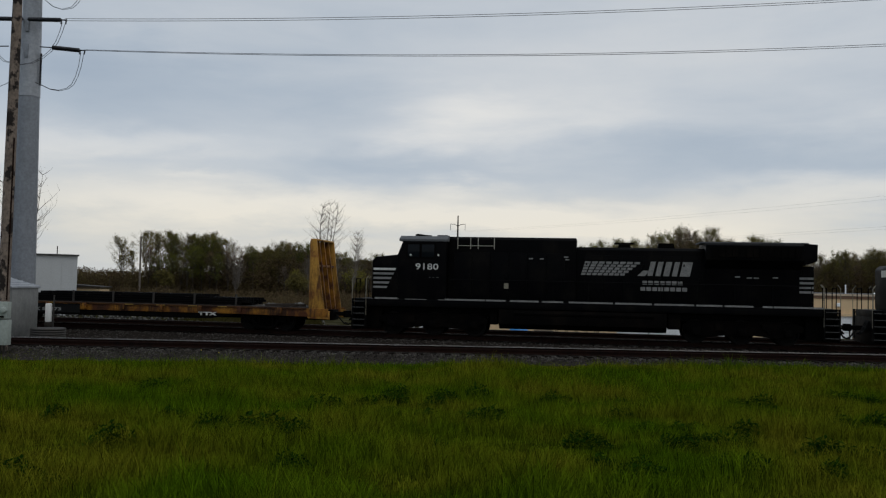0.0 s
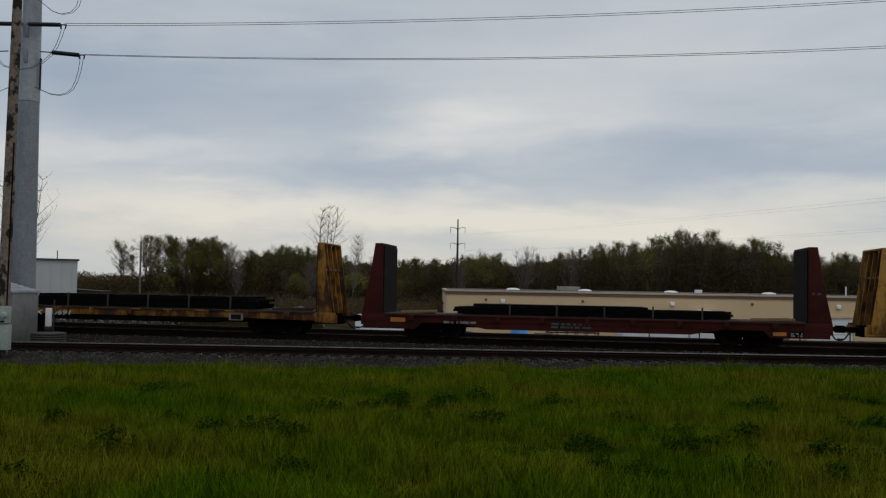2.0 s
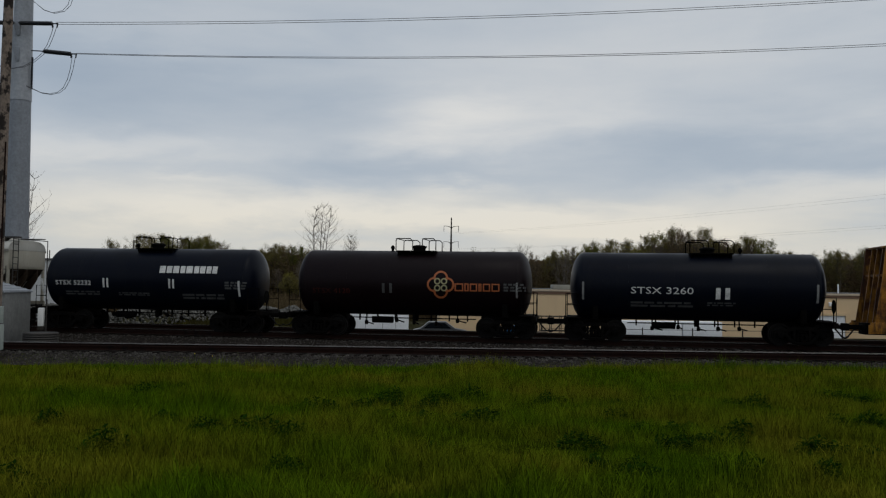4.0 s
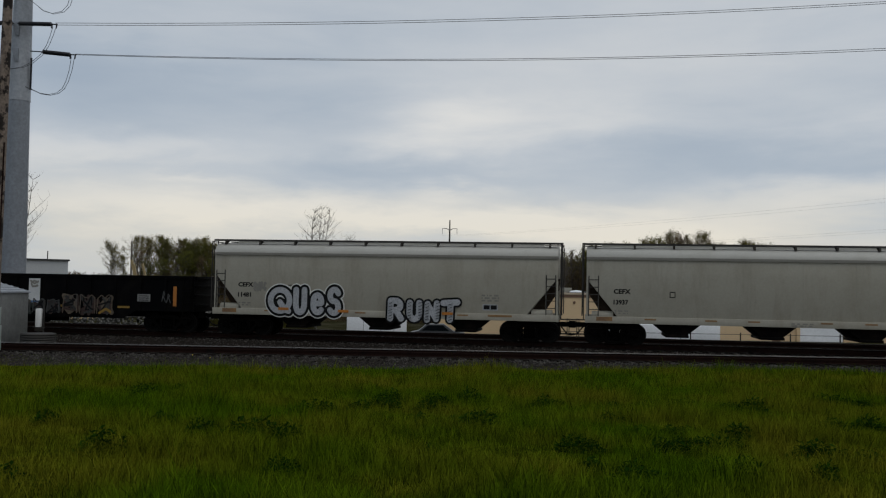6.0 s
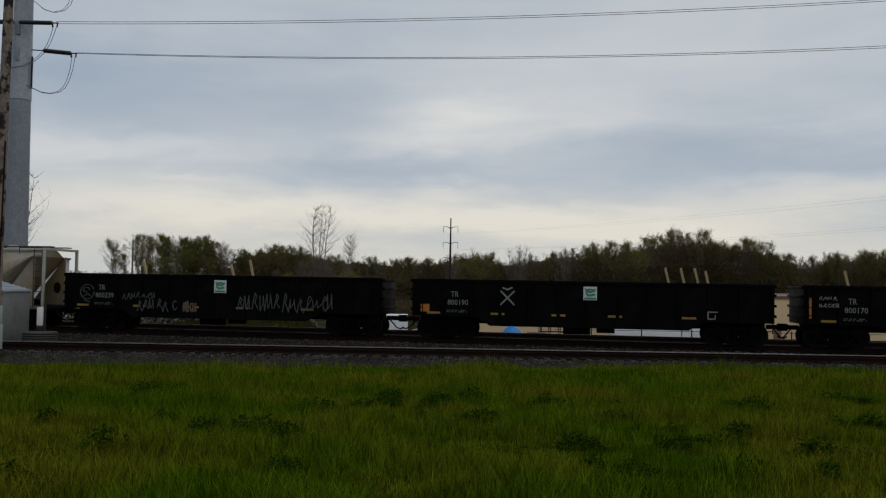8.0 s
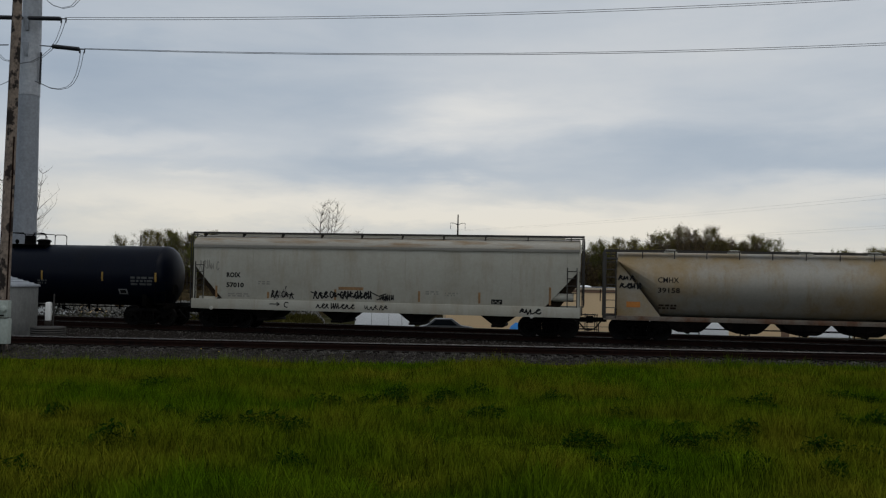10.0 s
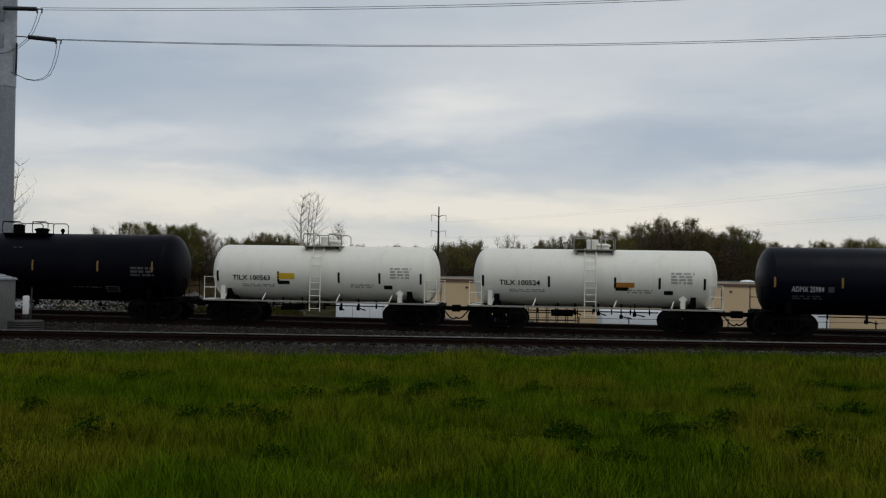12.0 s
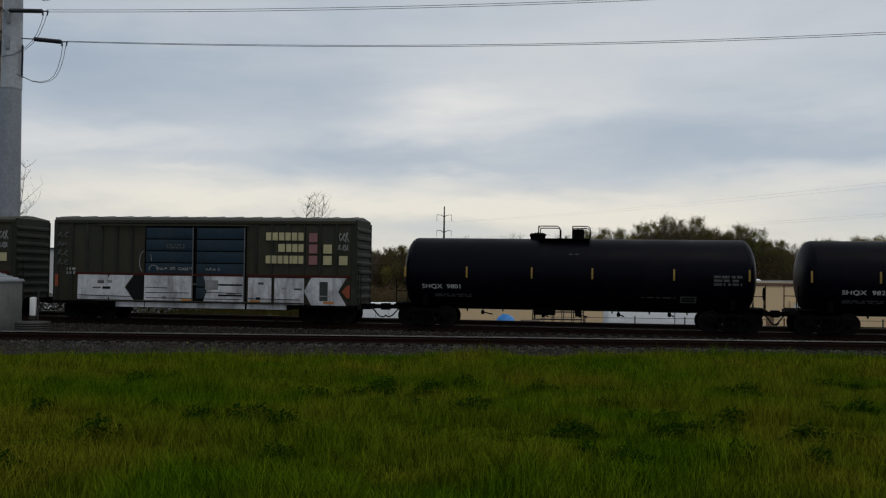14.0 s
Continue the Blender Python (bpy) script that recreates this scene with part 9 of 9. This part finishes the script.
def gondola_marks(number, main, second, kind):
    def marks(car, side):
        lettering("TR", -6.2, -5.85, 1.95, 2.2, "dimwhite", car, side, 0.0)
        lettering(number, -6.35, -5.4, 1.58, 1.82, "dimwhite", car, side, 0.0)
        bars(-6.4, -5.45, 1.24, 1.38, 2, "dimmer", car, side, 4)
        placard(car, -0.3 if kind == "blocks" else 0.1, 2.2, main, second, side)
        if kind == "blocks":
            rng = random.Random(9)
            for x, w, h, mat in ((-3.3, 0.5, 0.75, "spraytan"), (-2.6, 0.55, 0.78, "spraytan"), (-1.85, 0.6, 0.75, "spraygrey"), (-1.0, 0.5, 0.62, "spraygreen"), (-0.3, 0.55, 0.66, "spraygreen"), (0.45, 0.6, 0.66, "spraygrey"),
                                 (1.3, 0.7, 0.95, "spraytan"), (2.2, 0.75, 0.95, "spraypink"), (3.1, 0.75, 0.92, "spraytan")):
                spot = lambda: (x + w * rng.uniform(-0.08, 1.08), 0.84 + (h - 0.05) * rng.random())
                for fat, colour, count in ((0.20, mat, 3), (0.12, "spraypink" if x > -1 else "spraytan", 2), (0.09, "spraygrey", 2), (0.08, "graphite", 2)):
                    lines = [[spot() for _ in range(4)] for _ in range(count)]
                    strokes(lines, fat, colour, car, flat_side(-1.562 - 0.012 * (0.25 - fat) * 10), 0.003, "sprayed_letter")
                if x > 3.0:
                    strokes([[(x + 0.1, 0.9), (x + 0.45, 1.1), (x + 0.7, 0.95)]], 0.12, "reflectdim", car, flat_side(-1.59), 0.003, "sprayed_shading")
                top = [(x + w * q / 4, 0.84 + h * rng.uniform(0.8, 1.08)) for q in range(5)]
                strokes([[(x - 0.04, 0.85)] + top + [(x + w, 0.86)]], 0.035, "dimmer" if x < 1 else "spraytan", car, flat_side(-1.60), 0.002, "sprayed_edge_line", 0)
            painted(5.15, 5.8, 1.5, 1.85, "dimwhite", car, flat_side(-1.56), "white_plate")
            for z in (1.55, 1.65, 1.75):
                painted(5.22, 5.72, z, z + 0.035, "stencil", car, flat_side(-1.57), "plate_line")
            painted(6.95, 7.12, 1.3, 2.25, "reflector", car, side, "spray_detail")
            scrawl(6.4, 6.9, 1.3, 2.2, "dimmer", car, flat_side(-1.56), 45, 2, 0.035)
            scrawl(-7.4, -6.65, 2.1, 2.3, "dimwhite", car, flat_side(-1.56), 44, 4, 0.025)
            scrawl(-7.4, -6.6, 1.78, 2.0, "dimwhite", car, flat_side(-1.56), 46, 5, 0.025)
            painted(-7.8, -7.7, 1.3, 2.2, "reflector", car, side, "spray_detail")
        elif kind == "cross":
            strokes([[(-3.9, 2.25), (-3.3, 1.65)], [(-3.3, 2.25), (-3.9, 1.65)], [(-3.8, 2.4), (-3.6, 2.32), (-3.4, 2.42)]], 0.07, "dimwhite", car, flat_side(-1.56), 0.004, "sprayed_cross")
            painted(-7.6, -7.2, 1.25, 1.6, "reflector", car, side, "spray_detail")
            strokes([[(5.6, 1.5), (5.2, 1.5), (5.2, 1.2), (5.5, 1.2), (5.5, 1.35)]], 0.05, "dimwhite", car, flat_side(-1.56), 0.004, "sprayed_mark")
        else:
            strokes([arc(-6.75, 1.85, 0.36, 0.36, 20, 360, 14), arc(-6.8, 1.95, 0.16, 0.12, 0, 300, 8), [(-7.0, 1.6), (-6.75, 1.75), (-6.45, 1.6)], [(-6.9, 1.45), (-6.6, 1.35)]], 0.035, "dimmer", car, flat_side(-1.56), 0.004, "sprayed_ring", 6)
            scrawl(-4.9, -3.2, 1.5, 1.9, "dimmer", car, flat_side(-1.56), 62, 7, 0.025)
            scrawl(-4.1, -1.9, 0.95, 1.6, "dimmer", car, flat_side(-1.56), 63, 7, 0.04)
            scrawl(-1.8, -1.1, 0.9, 1.5, "spraytan", car, flat_side(-1.56), 64, 6, 0.05)
            scrawl(1.0, 6.0, 1.0, 2.0, "dimmer", car, flat_side(-1.56), 65, 14, 0.04)
    return marks


for k, number, main, second, kind, label, xs in ((10, "800170", "signblue", "signblue", "blocks", "black gondola car with faded sprayed letters", (-5.7, 4.35, 4.6, 4.85)),
                                                 (11, "800190", "signgreen", "signgreen", "cross", "black gondola car with a white and green placard", (3.85, 4.5, 5.15, 5.5)),
                                                 (12, "800239", "signgreen", "signgreen", "lines", "black gondola car with thin white sprayed lines", (-4.2, 0.6, 1.4))):
    join_train(k, build_gondola(label, gondola_marks(number, main, second, kind), k), build_stakes("dark packed freight with upright timber stakes in a gondola", xs, k))

join_train(13, build_round_hopper())
car, body = build_hopper("stained grey covered hopper car with a deep side sill", 19.29, 9.2, 4.62, (0.95, 1.42), (-5.75, -2.1, 1.65, 5.5), "oldhopper", 7.8, (9.18, 3.05, 7.6), 0.88, 0.2)
side, sill = flat_side(-1.553), flat_side(-1.605)
lettering("ROIX", -7.5, -6.8, 2.46, 2.7, "stencil", body, side, 0.04)
lettering("57010", -7.5, -6.62, 1.98, 2.22, "stencil", body, side, 0.04)
bars(-7.4, -6.3, 1.55, 1.75, 2, "hopperband", body, side, 3)
scrawl(-3.15, -0.2, 1.52, 1.96, "graphite", body, side, 71, 13, 0.06)
scrawl(-2.9, -0.5, 1.6, 1.9, "graphite", body, side, 79, 9, 0.045)
strokes([[(-3.3, 1.86), (-3.0, 1.75)], [(-0.4, 1.9), (0.0, 1.72), (0.35, 1.84)], [(-0.1, 1.55), (0.3, 1.7)]], 0.05, "graphite", body, side, 0.004, "sprayed_line", 0)
scrawl(0.05, 0.75, 1.5, 1.8, "graphite", body, side, 75, 4, 0.05)
scrawl(-5.25, -4.15, 1.5, 1.92, "graphite", body, side, 72, 5, 0.05)
scrawl(-5.1, -4.3, 1.45, 2.0, "hopperband", body, side, 78, 4, 0.07)
strokes([[(-5.2, 1.6), (-4.1, 1.72)], [(-4.55, 1.98), (-4.5, 2.1)]], 0.04, "graphite", body, side, 0.006, "sprayed_line", 0)
scrawl(-3.0, -1.0, 1.05, 1.36, "graphite", car, sill, 73, 9, 0.045)
scrawl(-0.65, 0.65, 1.06, 1.32, "graphite", car, sill, 76, 6, 0.035)
strokes([[(-5.3, 1.24), (-4.8, 1.24), (-4.95, 1.32)], [(-4.95, 1.16), (-4.8, 1.24)], arc(-4.45, 1.22, 0.12, 0.12, 40, 300, 8)], 0.04, "graphite", car, sill, 0.004, "sprayed_arrow", 0)
scrawl(6.55, 7.5, 1.05, 1.36, "graphite", car, sill, 74, 3, 0.06)
scrawl(-8.9, -7.9, 2.7, 3.3, "hopperband", body, side, 82, 5, 0.035)
for x, h in ((-8.0, 0.55), (-5.4, 0.3), (-2.1, 0.5), (1.9, 0.5), (4.7, 0.5), (7.9, 0.8)):
    painted(x - 0.05, x + 0.05, 1.5, 1.5 + h, "reflectfade", body, side, "reflector")
painted(5.25, 5.75, 1.48, 1.7, "stencil", body, side, "data_plate")
bars(5.3, 5.7, 1.52, 1.66, 2, "hopperband", body, flat_side(-1.558), 12)
painted(-1.95, -0.75, 1.98, 2.12, "reflectfade", body, side, "faded_patch")
for x, z in ((-5.9, 2.15), (3.1, 1.8), (2.2, 1.85)):
    bars(x, x + 0.6, z, z + 0.2, 2, "hopperband", body, side, int(10 * abs(x)))
for x in (-8.2, 7.1):
    s = Shape()
    s.lathe([(0, 0.09), (-0.06, 0.09), (-0.07, 0.05)], "y", (x, -1.6, 0.98), 14)
    part("jacking_ring", s, "hopperroof", car)
join_train(14, car)

# the long navy tank car
car, tank, side = build_tank_car("long navy blue tank car with amber reflectors", 17.47, 8.0, 1.50, 2.44, "navy", 6.9, "dark", (-0.75, 1.22), {"valve": -1.0, "bonnet": -0.25, "manway": 0.3})
tank_marks(car, tank, side, 2.44, ("ADMX 25984", -6.8, -5.45, 1.96, 2.2), 0.25, [(-6.75, -5.5, 1.64, 1.84, 2), (-1.2, -0.9, 1.9, 2.1, 2), (1.2, 1.7, 1.95, 2.2, 2), (6.2, 7.4, 1.98, 2.45, 3), (-1.3, -0.9, 3.05, 3.12, 1)])
painted(5.5, 5.95, 1.52, 1.78, "dimwhite", tank, side, "data_plate")
painted(5.57, 5.88, 1.57, 1.73, "stencil", tank, side, "data_plate_panel", deep=0.009)
painted(-5.28, -5.03, 1.96, 2.2, "dimmer", tank, side, "small_square")
slim_reflectors(tank, side, (-7.5, -4.7, -1.7, 1.45, 4.7, 7.5), 2.15, 2.6, "reflectdim", 0.085)
join_train(15, car)

# two short white tank cars
for k, number, sign in ((16, "100524", "orangesign"), (17, "100563", "yellowsign")):
    car, tank, side = build_tank_car("short white tank car with " + ("a faded orange" if k == 16 else "a bright yellow") + " placard", 12.65, 5.55, 1.31, 2.41, "whitetank", 4.35, "light", (-0.9, 0.95), {"valve": -1.3, "bonnet": -0.05, "manway": 0.4})
    tank_marks(car, tank, side, 2.41, ("TILX " + number, -4.25, -2.4, 2.02, 2.26), 0.2, [(-3.8, -2.2, 1.72, 1.88, 2), (1.5, 2.6, 1.75, 1.95, 2), (3.4, 4.4, 2.2, 2.75, 4)], "stencil")
    slim_reflectors(tank, side, (-5.0, -2.0, 0.95, 2.9, 4.85), 1.95, 2.45, "stencil", 0.1)
    x = -2.05 if k == 17 else 0.95
    painted(x, x + 0.85, 2.1 if k == 17 else 2.0, 2.38 if k == 17 else 2.22, sign, tank, side, "placard")
    painted(x + 0.02, x + 0.6, 1.85, 2.02, "stencil", tank, side, "small_notice")
    painted(3.1, 3.5, 1.7, 1.88, "stencil", tank, side, "data_plate")
    s = Shape()
    s.add([(3.9, -1.42, 1.36), (4.1, -1.42, 1.52), (3.9, -1.42, 1.68), (3.7, -1.42, 1.52), (3.9, -1.40, 1.36), (4.1, -1.40, 1.52), (3.9, -1.40, 1.68), (3.7, -1.40, 1.52)], [(0, 1, 2, 3), (7, 6, 5, 4), (0, 4, 5, 1), (1, 5, 6, 2), (2, 6, 7, 3), (3, 7, 4, 0)])
    s.box(3.8, 4.0, -1.44, -1.2, 1.1, 1.45)
    part("hazard_holder", s, "whitetank", car, "diamond placard holder")
    join_train(k, car)

# two long black tank cars
for k, number in ((18, "9825"), (19, "9801")):
    q = 1 if k == 18 else -1
    car, tank, side = build_tank_car("long satin-black tank car with amber reflectors" + (" behind the white tanks" if k == 18 else " ahead of the box car"), 17.85, 8.02, 1.66, 2.50, "blacktank", 6.85, "dark", (-1.25, 1.2) if k == 18 else (-1.7, 0.65), {"valve": 1.45 if k == 18 else -2.05, "bonnet": -0.97 if k == 18 else 0.12, "manway": 0.35 if k == 18 else -1.2})
    tank_marks(car, tank, side, 2.5, ("SHQX  " + number, *((-6.45, -4.5) if k == 18 else (-6.97, -5.2)), 1.76, 1.99), 0.2, [(-6.4, -4.7, 1.42, 1.58, 2), (2.9, 4.4, 1.5, 1.58, 1), (6.0, 7.2, 2.1, 2.6, 3), (-0.3, 0.2, 3.4, 3.46, 1)])
    painted(4.6, 5.3, 1.3, 1.6, "dimmer", tank, side, "data_plate")
    painted(4.68, 5.22, 1.36, 1.54, "stencil", tank, side, "data_plate_panel", deep=0.009)
    slim_reflectors(tank, side, (-4.9, -1.5, 0.9, 4.3, -7.7, 7.1) if k == 18 else (-4.9, -1.95, 0.75, 4.3, -7.75, 7.5), 2.3, 2.8, "reflectdim", 0.08)
    join_train(k, car)

box = build_box_car()
join_train(20, box)
last = copy_thing(box, on_track(MIDDLES[21]))
for o in last.children_recursive:
    if o.name.startswith("wheelset"):
        WHEELSETS[(round(o.matrix_basis.translation.x, 2), WHEEL_R)].append(o)
tagged(last, "second dull green box car at the tail")
TRAIN.append((last, MIDDLES[21]))


# ---- everything that moves ----
def motions():
    for ob, middle in TRAIN:
        walk(ob, [(t, on_track(middle + s)) for t, s in RUN])
    # wheels roll evenly, one row a frame; alike wheelsets share their keys
    pace = RUN[-1][1] / 14.0
    for (wx, r), sets in WHEELSETS.items():
        first = sets[0]
        walk(first, [(k / FPS, pose(wx, 0, r, 0, math.degrees(pace * k / FPS / r), 0)) for k in range(14 * FPS + 1)])
        for other in sets[1:]:
            other.rotation_mode = "QUATERNION"
            other.animation_data_create()
            other.animation_data.action = first.animation_data.action
            other.animation_data.action_slot = first.animation_data.action_slot


motions()
